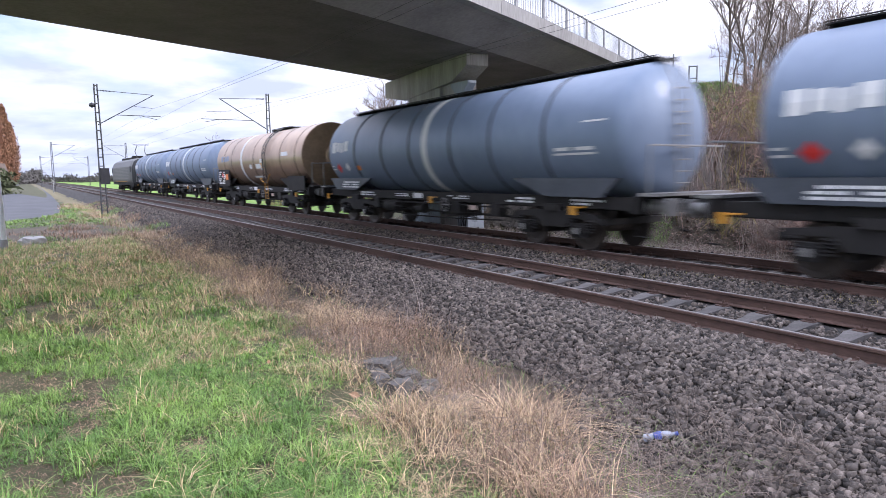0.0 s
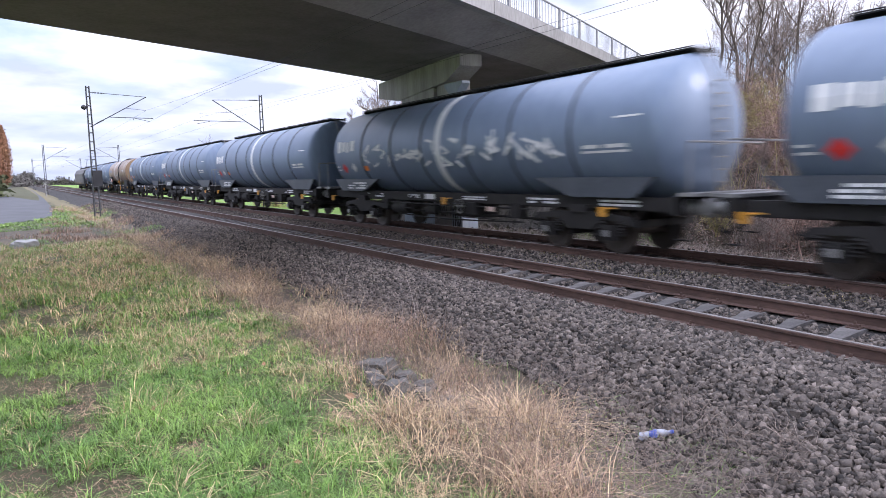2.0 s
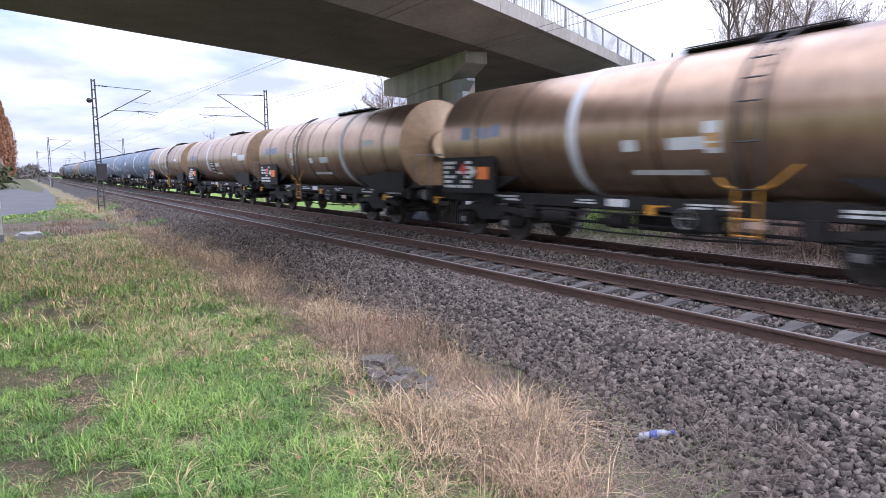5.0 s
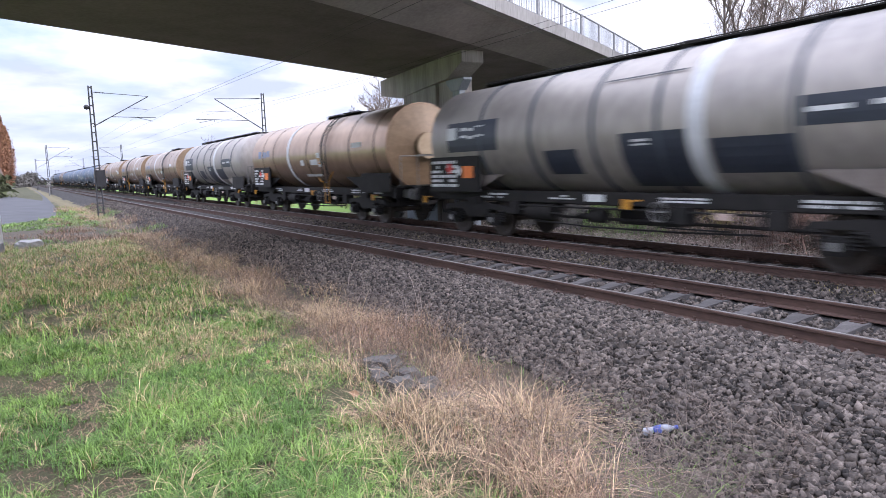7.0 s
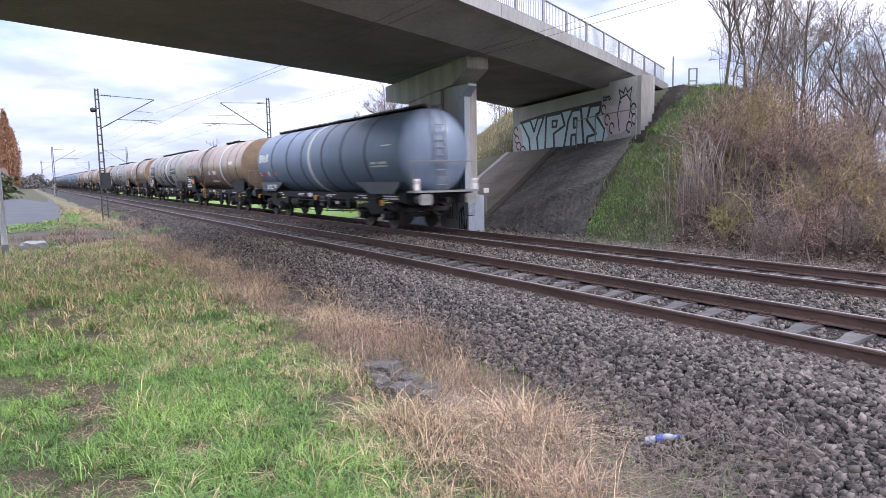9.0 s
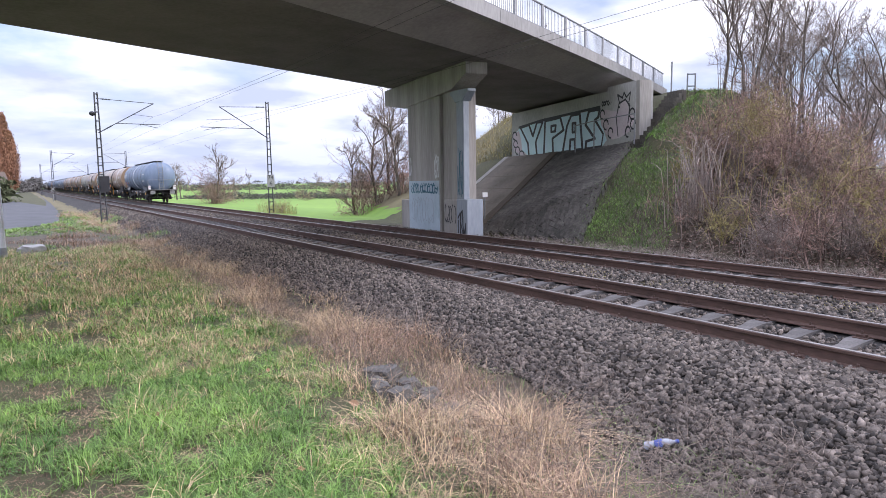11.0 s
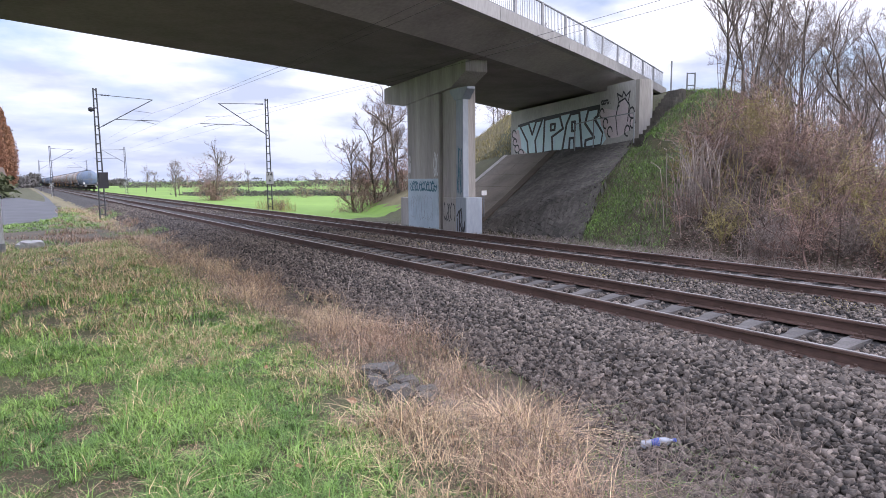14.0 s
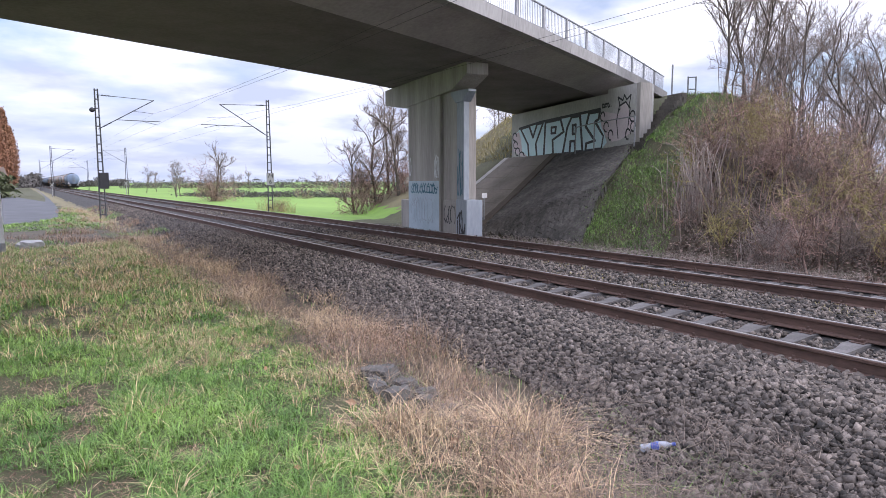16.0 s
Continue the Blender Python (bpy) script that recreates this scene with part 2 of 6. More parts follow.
def ground_z(x, y):
    """Grass verge, ballast bed, cess, road embankment behind the bridge, fields."""
    base = -0.45 + hill(x, y) * smoothstep(60, 20, abs(y))
    base -= 0.2 * math.exp(-((x - 4.3) / 0.9) ** 2)
    if x > 15:
        base -= 0.45 * smoothstep(15.5, 30, x) * smoothstep(30, 40, y)
    if 3.9 < x < 14.9:
        bed = -0.175
        if abs(x - NEAR) < 0.7 or abs(x - FAR) < 0.7:
            bed = -0.235
        if x < 5.7:
            bed = -0.175 - (5.7 - x) / 1.7 * 0.52
        elif x > 13.2:
            bed = -0.175 - (x - 13.2) / 1.6 * 0.5
        base = max(base, bed)
    if x < 14.9:
        return base
    p = Vector((x, y, 0))
    w = (p - AB_A).dot(AB_N)
    v = (p - AB_A).dot(AB_D)
    w += 0.4 * max(0, v - 0.8 * max(0, w) - 13.5)
    off = (p - P0).dot(N24)
    lump = noise.noise(Vector((x * 0.6, y * 0.6, 2.0))) * 0.15
    face = 3.1 + 0.05 * max(0, v - 8) - 0.5 * w if w > 0 else 3.1 + 0.05 * max(0, v - 8) + min(3.2, -w * 0.95)
    side = 6.3 + min(0, off + 3.4) / 1.12 if off < 5 else 6.3 - max(0, off - 12.0) / 1.6
    bank = min(6.3, side, face)
    bank = min(bank, -0.5 + (x - 15.0) * 0.85)
    run = v - 0.8 * max(0, (p - AB_A).dot(AB_N))
    if run > 11.6:
        bank = min(bank, -0.5 + (x - 15.2 + 0.35 * max(0, 13 - run)) * 0.62)
    if v - 0.8 * max(0, w) > 12.5 or w < -1.5:
        bank += lump * smoothstep(15, 17, x)
    if 11.4 < run < 12.8 and -4 < (p - AB_A).dot(AB_N) < 0.8:
        bank -= 0.45 * smoothstep(12.4, 12.0, run)
    if run > 12.0 and run < 14 and -3 < w < 0.6:
        bank += 0.28 * smoothstep(12.0, 12.3, run)
    u = (p - AB_A).dot(AB_D)
    if u > 6 and off < 3:
        bank = min(bank, 5.5 - 0.48 * max(0, u - 12.0) + 0.1 * max(0, 10 - u))
    return max(base, bank)


def grid(name, xs, ys, material, zf, off=0.0):
    ms = Mesh()
    nx, ny = len(xs), len(ys)
    ms.v = [(x, y, zf(x, y) + off) for y in ys for x in xs]
    ms.f = [(j * nx + i, j * nx + i + 1, (j + 1) * nx + i + 1, (j + 1) * nx + i) for j in range(ny - 1) for i in range(nx - 1)]
    return part(name, ms, material, smooth=True)


# ---- ground ----
def steps(*spans):
    out = []
    for a, b, d in spans:
        n = max(1, round((b - a) / d))
        out += [a + (b - a) * i / n for i in range(n)]
    return out + [spans[-1][1]]


XS = steps((-1800, -200, 200), (-200, -40, 20), (-40, -8, 4), (-8, 1.4, 0.4), (1.4, 5.8, 0.2), (5.8, 13, 0.45), (13, 30, 0.5), (30, 60, 3), (60, 260, 20), (260, 2600, 220))
YS = steps((-400, -40, 40), (-40, -4, 4), (-4, 16, 0.25), (16, 40, 0.5), (40, 80, 1.6), (80, 200, 8), (200, 600, 40), (600, 3200, 260))


def ground():
    ms = Mesh()
    nx, ny = len(XS), len(YS)
    ms.v = [(x, y, ground_z(x, y)) for y in YS for x in XS]
    ms.f = [(j * nx + i, j * nx + i + 1, (j + 1) * nx + i + 1, (j + 1) * nx + i) for j in range(ny - 1) for i in range(nx - 1)]
    ob = part("ground", ms, M_TURF, smooth=True)
    tagged(ob, "grass verge, ballast bed and green farm fields running to the horizon", "ground", kind="structure")
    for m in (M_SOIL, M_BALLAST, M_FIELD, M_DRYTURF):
        ob.data.materials.append(m)
    slots = []
    for j in range(ny - 1):
        for i in range(nx - 1):
            x, y = (XS[i] + XS[i + 1]) / 2, (YS[j] + YS[j + 1]) / 2
            w = noise.noise(Vector((x * 0.8, y * 0.5, 1.0))) * 0.5
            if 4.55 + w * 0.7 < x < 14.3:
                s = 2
            elif 2.75 + w < x <= 4.6 + w * 0.7:
                s = 1 if y < 40 else 4
            elif x > 15 and (y > 33 + w * 3):
                s = 3 if ground_z(x, y) < 0.1 else 4
            elif x >= 14.3:
                s = 1 if y < 14 else 0
            elif y > 26 and y < 34 and x < 2.6:
                s = 1
            elif x < -12:
                s = 3
            else:
                s = 0
            slots.append(s)
    ob.data.polygons.foreach_set("material_index", slots)
    return ob


M_DRYTURF = mat("dry_grass_turf", (0.10, 0.085, 0.045), (0.20, 0.17, 0.085), 0.8, 0.95, bump=0.03, bump_scale=30, fine=18)
ground()


# ---- tracks ----
RAIL = [(-0.075, -0.172), (0.075, -0.172), (0.075, -0.160), (0.012, -0.140), (0.009, -0.045), (0.036, -0.034), (0.036, -0.008), (0.027, -0.002), (-0.027, -0.002),
        (-0.036, -0.008), (-0.036, -0.034), (-0.009, -0.045), (-0.012, -0.140), (-0.075, -0.160)]


def track(name, x0, label):
    top = thing(name, label, "railway track", kind="structure")
    for s in (-GAUGE / 2, GAUGE / 2):
        ms = Mesh().extrude(RAIL, lambda u, w: (x0 + s + u, -60, w), lambda u, w: (x0 + s + u, 900, w))
        rail = part("rail", ms, M_RAIL_SIDE, top, "rusty brown steel rail")
        head = Mesh().box((x0 + s, 420, 0.0), (0.042, 960, 0.006))
        part("running_surface", head, M_RAIL_TOP, rail, "polished bright rail head")
    return top


TRACK_N = track("track_1", NEAR, "rusty railway track on concrete sleepers, nearest the verge")
TRACK_F = track("track_2", FAR, "rusty railway track carrying the tank wagons")


def sleeper_mesh():
    """A concrete sleeper: waisted middle, sloped ends."""
    ms = Mesh()
    prof = [(-1.3, 0.10, 0.02), (-1.2, 0.15, 0.0), (-0.45, 0.145, 0.0), (-0.25, 0.11, -0.03), (0.25, 0.11, -0.03), (0.45, 0.145, 0.0), (1.2, 0.15, 0.0), (1.3, 0.10, 0.02)]
    vs = []
    for x, hw, dz in prof:
        z1 = -0.178 + (dz if dz < 0 else -dz)
        vs += [(x, -hw, -0.36), (x, -hw * 0.8, z1), (x, hw * 0.8, z1), (x, hw, -0.36)]
    fs = [(0, 1, 2, 3), (31, 30, 29, 28)]
    for i in range(7):
        for a, b in ((0, 1), (1, 2), (2, 3), (3, 0)):
            fs.append((i * 4 + a, i * 4 + 4 + a, i * 4 + 4 + b, i * 4 + b))
    return ms.add(vs, fs)


def clip_mesh():
    """Rail fastenings of one sleeper: ribbed plates, clips and bolts."""
    ms = Mesh()
    for s in (-GAUGE / 2, GAUGE / 2):
        ms.box((s, 0, -0.173), (0.36, 0.16, 0.012))
        for d in (-0.105, 0.105):
            ms.box((s + d, 0, -0.150), (0.07, 0.10, 0.03))
            ms.bar((s + d, 0, -0.14), (s + d, 0, -0.095), 0.016, 6)
    return ms


def sleepers(track_ob, x0, near_y):
    base = part("sleeper", sleeper_mesh(), M_SLEEPER, track_ob, "grey concrete sleeper", bevel=0)
    base.location = (x0, 1.0, 0)
    clips = part("rail_clip", clip_mesh(), M_RAIL_SIDE, base)
    y, n = 1.6, 0
    while n < near_y:
        o = new("sleeper", base.data)
        o.parent, o.location = track_ob, (x0, y, 0)
        c = new("rail_clip", clips.data)
        c.parent = o
        y += 0.6
        n += 1
    # the rest of the row, far off and behind the camera
    rest, src, cl = Mesh(), sleeper_mesh(), clip_mesh()
    for k in list(range(-60, 2)) + list(range(n + 2, 420)):
        yy = 0.4 + 0.6 * k
        rest.add([(a + x0, b + yy, c) for a, b, c in src.v], src.f)
        if k < 150:
            rest.add([(a + x0, b + yy, c) for a, b, c in cl.v], cl.f)
    tagged(part("sleepers", rest, M_SLEEPER, track_ob), "long row of concrete sleepers", kind="stuff")


# ---- bridge ----
GIRDER = 5.85


def deck_at(s, off, z):
    """A point of the deck: s metres along, off metres from the camera-side edge."""
    crest = -0.0009 * (s - 5) ** 2 if s > 5 else -0.0012 * (s - 5) ** 2 * (0.5 if s < -10 else 0.6)
    return P0 + U24 * s + N24 * off + Vector((0, 0, z + crest))


def sweep(st, sec):
    n = len(sec)
    vs = [deck_at(s, a, b) for s in st for a, b in sec]
    fs = [(j * n + i, j * n + (i + 1) % n, (j + 1) * n + (i + 1) % n, (j + 1) * n + i) for j in range(len(st) - 1) for i in range(n)]
    fs += [tuple(range(n)), tuple(range((len(st) - 1) * n, len(st) * n))]
    return Mesh().add(vs, fs)


def road_bridge():
    top = thing("road_bridge", "grey concrete road bridge with a box girder over the tracks", "bridge", kind="structure")
    st = [-44, -34, -26, -20, -15, -10, -6, -3, 0, 3, 6, 9, 12, 15.5]
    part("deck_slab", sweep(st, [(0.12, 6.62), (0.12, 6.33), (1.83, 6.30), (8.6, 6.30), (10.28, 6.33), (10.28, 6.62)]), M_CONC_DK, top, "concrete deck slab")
    part("soffit", sweep(st, [(1.85, 6.296), (1.85, GIRDER), (8.58, GIRDER), (8.58, 6.296)]), M_CONC_DK, top, "flat underside of the girder, coloured darker for its shade")
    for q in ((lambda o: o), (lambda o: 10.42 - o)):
        part("girder_flank", sweep(st, [(q(0.27), 6.326), (q(1.845), GIRDER - 0.004), (q(1.845), 6.296), (q(0.4), 6.322)]), M_CONC_FLANK, top, "grey weathered sloping flank of the girder, coloured paler for sky light")
    for side in (0, 1):
        q = (lambda o: o) if side == 0 else (lambda o: 10.4 - o)
        cut = [-44, -38, -32, -26, -20.6, -15.2, -9.8, -4.4, 1.0, 6.4, 11.8, 15.5]
        for i, (a, b) in enumerate(zip(cut, cut[1:])):
            ss = [a + 0.012] + [a + (b - a) * k / 3 for k in (1, 2)] + [b - 0.012]
            sec2 = [(q(0.0), 6.32), (q(0.26), 6.30), (q(0.30), 6.70), (q(0.02), 6.72), (q(-0.02), 6.70)]
            part("edge_beam", sweep(ss, sec2), M_CONC_EDGE, top, "weathered pale concrete edge beam")
        s = -42.05
        up = Vector((0, 0, 1))
        while s < 15.3:
            e = min(s + 2.05, 15.5)
            a, b = deck_at(s, q(0.16), 6.70), deck_at(e, q(0.16), 6.70)
            bay = Mesh()
            for zz, r in ((0.83, 0.032), (0.10, 0.02)):
                bay.bar(a + up * zz, b + up * zz, r, 5)
            bay.box(a + up * 0.42, (0.07, 0.07, 0.86))
            k = int((e - s) / 0.128)
            for i in range(1, k):
                c = a.lerp(b, i / k)
                bay.bar(c + up * 0.10, c + up * 0.82, 0.010, 4)
            part("railing_bay", bay, M_GALV, top, "galvanised bridge railing with upright bars")
            s += 2.05
    return top


# same girder concrete, made paler to carry the sky light on its flank
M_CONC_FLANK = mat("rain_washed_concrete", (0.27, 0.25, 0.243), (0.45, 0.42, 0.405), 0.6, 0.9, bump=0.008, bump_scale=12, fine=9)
M_CONC_EDGE = mat("streaked_edge_concrete", (0.22, 0.215, 0.205), (0.40, 0.39, 0.38), 0.8, 0.9, bump=0.006, bump_scale=18, fine=10, stretch=(1, 1, 0.3))
BRIDGE = road_bridge()

# pier frame: front face of the cap toward the tracks
PA, PB = Vector((14.05, 25.9, 0)), Vector((12.9, 17.95, 0))
PD = (PB - PA).normalized()
PN = Vector((-PD.y, PD.x, 0))
if PN.x < 0:
    PN = -PN


def pier_at(v, back, z):
    return PA + PD * v + PN * back + Vector((0, 0, z))


def slab(prof, b0, b1):
    """A prism in the pier's frame: prof in (along, height), from b0 to b1 behind the front face."""
    return Mesh().extrude(prof, lambda u, w: pier_at(u, b0, w), lambda u, w: pier_at(u, b1, w))


def block(v0, v1, b0, b1, z0, z1):
    return slab([(v0, z0), (v1, z0), (v1, z1), (v0, z1)], b0, b1)


def bridge_pier():
    top = thing("bridge_pier", "tall concrete hammerhead pier with graffiti at its foot", "bridge pier", kind="structure")
    cap = [(0.0, GIRDER), (8.03, GIRDER), (8.03, 5.42), (6.9, 5.02), (2.4, 4.82), (0.0, 5.18)]
    part("pier_cap", slab(cap, 0.0, 0.86), M_CONC, top, "concrete pier cap with a sloped underside", bevel=0.025)
    zb = -0.6
    part("pier_column", block(2.66, 5.80, 0.04, 0.82, zb, 4.95), M_CONC, top, "rough board-marked concrete pier column", bevel=0.03)
    part("pier_column", block(5.83, 7.26, 0.16, 0.80, zb, 5.0), M_CONC, top, "rough board-marked concrete pier column", bevel=0.02)
    part("edge_strip", block(2.25, 2.63, 0.2, 0.70, zb, 4.85), M_CONC_LT, top, "pale concrete edge strip of the pier", bevel=0.02)
    part("pier_plinth", block(1.74, 2.64, 0.05, 0.9, zb, 0.98), M_CONC, top, "concrete plinth at the pier's foot", bevel=0.02)
    part("pier_plinth", block(6.1, 7.27, 0.02, 0.9, zb, 1.06), M_CONC, top, "concrete plinth at the pier's foot", bevel=0.02)
    part("pier_plinth", block(7.30, 8.12, -0.04, 0.6, zb, 1.10), M_DUCT, top, "pale painted plinth with a scrawl", bevel=0.02)
    duct = part("drain_duct", block(7.32, 7.86, -0.02, 0.2, 1.10, 4.62), M_DUCT, top, "pale blue-grey drain duct", bevel=0.015)
    part("hopper", slab([(6.9, 4.92), (8.26, 4.88), (8.26, 4.80), (7.88, 4.50), (7.30, 4.50), (6.9, 4.82)], -0.06, 0.26), M_DUCT, duct, "pale flared hopper", bevel=0.01)
    part("painted_patch", block(2.67, 5.69, 0.025, 0.06, zb, 1.77), M_BLUEPAINT, top, "pale blue painted-over patch")
    return top


M_DUCT = mat("pale_blue_duct_paint", (0.24, 0.27, 0.31), (0.35, 0.385, 0.43), 1.5, 0.6, fine=12, stretch=(1, 1, 0.3))
M_BLUEPAINT = mat("pale_blue_overpaint", (0.36, 0.45, 0.51), (0.52, 0.60, 0.66), 2.2, 0.8, fine=16)
M_ABUT = mat("pale_abutment_concrete", (0.31, 0.30, 0.288), (0.50, 0.488, 0.47), 0.9, 0.88, bump=0.005, bump_scale=18, fine=12, stretch=(1, 1, 0.4))
M_INK = mat("dark_spray_paint", (0.012, 0.012, 0.016), (0.03, 0.03, 0.035), 4, 0.6)
M_TEAL = mat("teal_spray_paint", (0.02, 0.10, 0.15), (0.03, 0.16, 0.22), 4, 0.6)
M_ICE = mat("ice_blue_spray_paint", (0.50, 0.66, 0.70), (0.62, 0.78, 0.82), 1.2, 0.7, fine=12)
M_PINK = mat("pale_pink_spray_paint", (0.50, 0.42, 0.45), (0.64, 0.56, 0.58), 1.5, 0.7, fine=12)
PIER = bridge_pier()


def strokes(place, lines, r, lift):
    """Spray-painted lines: rows of points (along, height) drawn as flat ribbons on a wall."""
    ms = Mesh()
    for ln in lines:
        for (u0, w0), (u1, w1) in zip(ln, ln[1:]):
            d = Vector((u1 - u0, w1 - w0))
            if d.length < 1e-5:
                continue
            d.normalize()
            k = Vector((-d.y, d.x)) * r
            e = d * r * 0.6
            q = [(u0 - e.x + k.x, w0 - e.y + k.y), (u0 - e.x - k.x, w0 - e.y - k.y), (u1 + e.x - k.x, w1 + e.y - k.y), (u1 + e.x + k.x, w1 + e.y + k.y)]
            ms.add([place(u, lift, w) for u, w in q], [(0, 1, 2, 3)])
            lift -= 0.0002
    return ms


def scrawl(seed, u0, u1, z0, z1, n):
    """An unreadable tag: loops and slashes within a box."""
    rg = random.Random(seed)
    out = []
    for i in range(n):
        c = u0 + (u1 - u0) * (i + 0.5) / n
        wd = (u1 - u0) / n * 0.55
        pts = []
        a0, turn = rg.uniform(0, 6.28), rg.choice((-1, 1)) * rg.uniform(3.2, 6.5)
        for k in range(9):
            a = a0 + turn * k / 8
            pts.append((c + wd * math.cos(a) * rg.uniform(0.7, 1.1), (z0 + z1) / 2 + (z1 - z0) / 2 * math.sin(a) * rg.uniform(0.8, 1.1)))
        out.append(pts)
        if rg.random() < 0.6:
            out.append([(c - wd, z0 + (z1 - z0) * rg.random()), (c + wd * rg.uniform(0.2, 1), z0 + (z1 - z0) * rg.random())])
    return out


part("tag", strokes(pier_at, scrawl(3, 2.95, 5.6, 1.28, 1.66, 11), 0.026, 0.02), M_TEAL, PIER, "teal spray-painted tag")
part("tag", strokes(pier_at, scrawl(5, 3.0, 5.2, 0.1, 1.1, 8), 0.012, 0.02), M_DUCT, PIER, "faint white scrawls")
part("tag", strokes(pier_at, scrawl(8, 6.2, 7.15, 0.2, 0.85, 5), 0.020, 0.015), M_INK, PIER, "black spray-painted tag")
part("tag", strokes(pier_at, scrawl(9, 7.42, 8.0, -0.3, 0.75, 3), 0.034, -0.045), M_INK, PIER, "dark blue spray-painted tag")
part("tag", strokes(pier_at, scrawl(11, 7.4, 7.8, 1.2, 2.9, 3), 0.016, -0.025), M_TEAL, PIER, "teal tag down the duct")
part("tag", strokes(pier_at, scrawl(12, 2.7, 2.95, 2.0, 2.75, 2) + scrawl(13, 5.3, 5.7, 1.9, 2.75, 3), 0.022, 0.03), M_WHITE, PIER, "white scratched tags")


def art_at(u, lift, w):
    """Places the graffiti drawing on the wall: letters widened, figure narrowed."""
    u = u if u < 1.1 else (1.1 + (u - 1.1) * 1.27 if u < 7.2 else 8.85 + (u - 7.2) * 0.69)
    return wall_at(u, lift, 3.1 + (w - 3.1) * 0.87)


def wall_at(u, lift, w):
    return AB_A + AB_D * u + AB_N * lift + Vector((0, 0, w))


def abutment():
    top = thing("bridge_abutment", "pale concrete bridge abutment covered with graffiti", "abutment", kind="structure")
    ms = Mesh().extrude([(0, 1.2), (11.4, 1.2), (11.4, 5.84), (9.4, 5.84), (9.4, 5.66), (0, 5.60)], lambda u, w: wall_at(u, 0, w), lambda u, w: wall_at(u, -0.9, w))
    part("abutment_wall", ms, M_ABUT, top, "pale concrete abutment wall")
    ms = Mesh().extrude([(-0.02, 2.6), (-0.02, 5.84), (-0.3, 5.84), (-0.6, 5.84), (-0.6, 3.4)], lambda u, w: wall_at(11.405, u, w), lambda u, w: wall_at(11.65, u, w))
    part("wing_wall", ms, M_CONC, top, "pale concrete wing wall beside the stairs")
    # graffiti piece: pale fill, then dark outlines, pink character
    fill = Mesh().add([art_at(u, 0.006, w) for u, w in ((0.35, 3.6), (0.3, 4.6), (1.1, 5.0), (2.6, 5.1), (7.0, 5.22), (7.3, 4.6), (8.0, 3.55), (7.4, 3.2), (6.0, 3.12), (1.9, 3.0))], [tuple(range(10))])
    part("graffiti_fill", fill, M_ICE, top, "ice-blue graffiti letters")
    pink = Mesh().add([art_at(u, 0.009, w) for u, w in ((0.3, 3.55), (0.12, 4.1), (0.25, 4.6), (0.9, 4.8), (1.15, 4.2), (1.25, 3.5), (1.9, 3.05), (1.3, 3.1))], [tuple(range(8))])
    pink.add([art_at(u, 0.009, w) for u, w in ((7.2, 5.0), (7.6, 5.15), (8.6, 5.0), (9.2, 4.9), (9.6, 5.45), (10.1, 5.4), (10.3, 4.8), (10.9, 4.5), (10.5, 3.9), (9.4, 3.6), (8.6, 3.55), (7.9, 3.9), (7.4, 4.3))], [tuple(range(13))])
    part("graffiti_cloud", pink, M_PINK, top, "pale pink graffiti cloud and face")
    L = []
    L += [[(1.1, 4.95), (1.9, 5.05), (2.25, 4.3), (2.6, 5.1), (3.1, 5.1), (2.5, 3.9), (2.6, 3.1), (1.9, 3.05), (1.8, 3.9), (1.1, 4.95)]]
    L += [[(3.2, 3.1), (3.3, 5.1), (4.5, 5.15), (4.75, 4.4), (3.9, 4.0), (3.95, 3.15), (3.2, 3.1)], [(3.8, 4.75), (4.15, 4.75), (4.1, 4.4), (3.8, 4.4), (3.8, 4.75)]]
    L += [[(4.7, 3.15), (5.0, 4.6), (5.3, 5.15), (5.9, 5.15), (6.1, 3.2), (5.6, 3.2), (5.55, 3.8), (5.25, 3.8), (5.2, 3.15), (4.7, 3.15)], [(5.4, 4.7), (5.6, 4.7), (5.6, 4.2), (5.4, 4.2), (5.4, 4.7)]]
    L += [[(6.3, 3.2), (6.35, 3.6), (6.9, 3.7), (6.3, 4.5), (6.5, 5.2), (7.2, 5.2), (7.1, 4.8), (6.9, 4.7), (7.6, 3.9), (7.4, 3.25), (6.3, 3.2)]]
    L += [[(0.9, 5.0), (3.0, 5.2), (7.2, 5.32)], [(1.5, 3.0), (4.0, 3.08), (7.5, 3.2)]]
    part("graffiti_outline", strokes(art_at, L, 0.07, 0.016), M_INK, top, "black graffiti outlines")
    C = []
    for cu, cw, rr in ((0.4, 4.5, 0.26), (0.5, 3.95, 0.24), (0.75, 3.5, 0.26), (1.2, 3.2, 0.26), (7.5, 4.9, 0.24), (7.9, 4.35, 0.26), (8.4, 3.9, 0.26), (10.6, 4.7, 0.26), (10.7, 4.2, 0.25), (10.2, 3.85, 0.26)):
        C.append([(cu + rr * math.cos(k * 0.7), cw + rr * math.sin(k * 0.7)) for k in range(8)])
    C += [[(9.2, 3.7), (9.0, 4.6), (9.25, 5.3), (9.9, 5.45), (10.35, 5.1), (10.2, 4.3), (9.9, 3.7)], [(9.3, 5.35), (9.1, 5.75), (9.6, 5.55), (9.75, 5.8), (10.0, 5.55), (10.4, 5.75), (10.25, 5.3)], [(9.2, 5.15), (9.8, 5.0), (10.3, 5.2)],
          [(9.5, 4.8), (9.5, 4.4)], [(9.9, 4.85), (9.9, 4.45)], [(9.4, 4.0), (9.8, 3.85), (10.1, 4.1)]]
    C += scrawl(21, 7.4, 9.0, 5.35, 5.55, 8) + scrawl(22, 0.15, 0.9, 4.95, 5.2, 4)
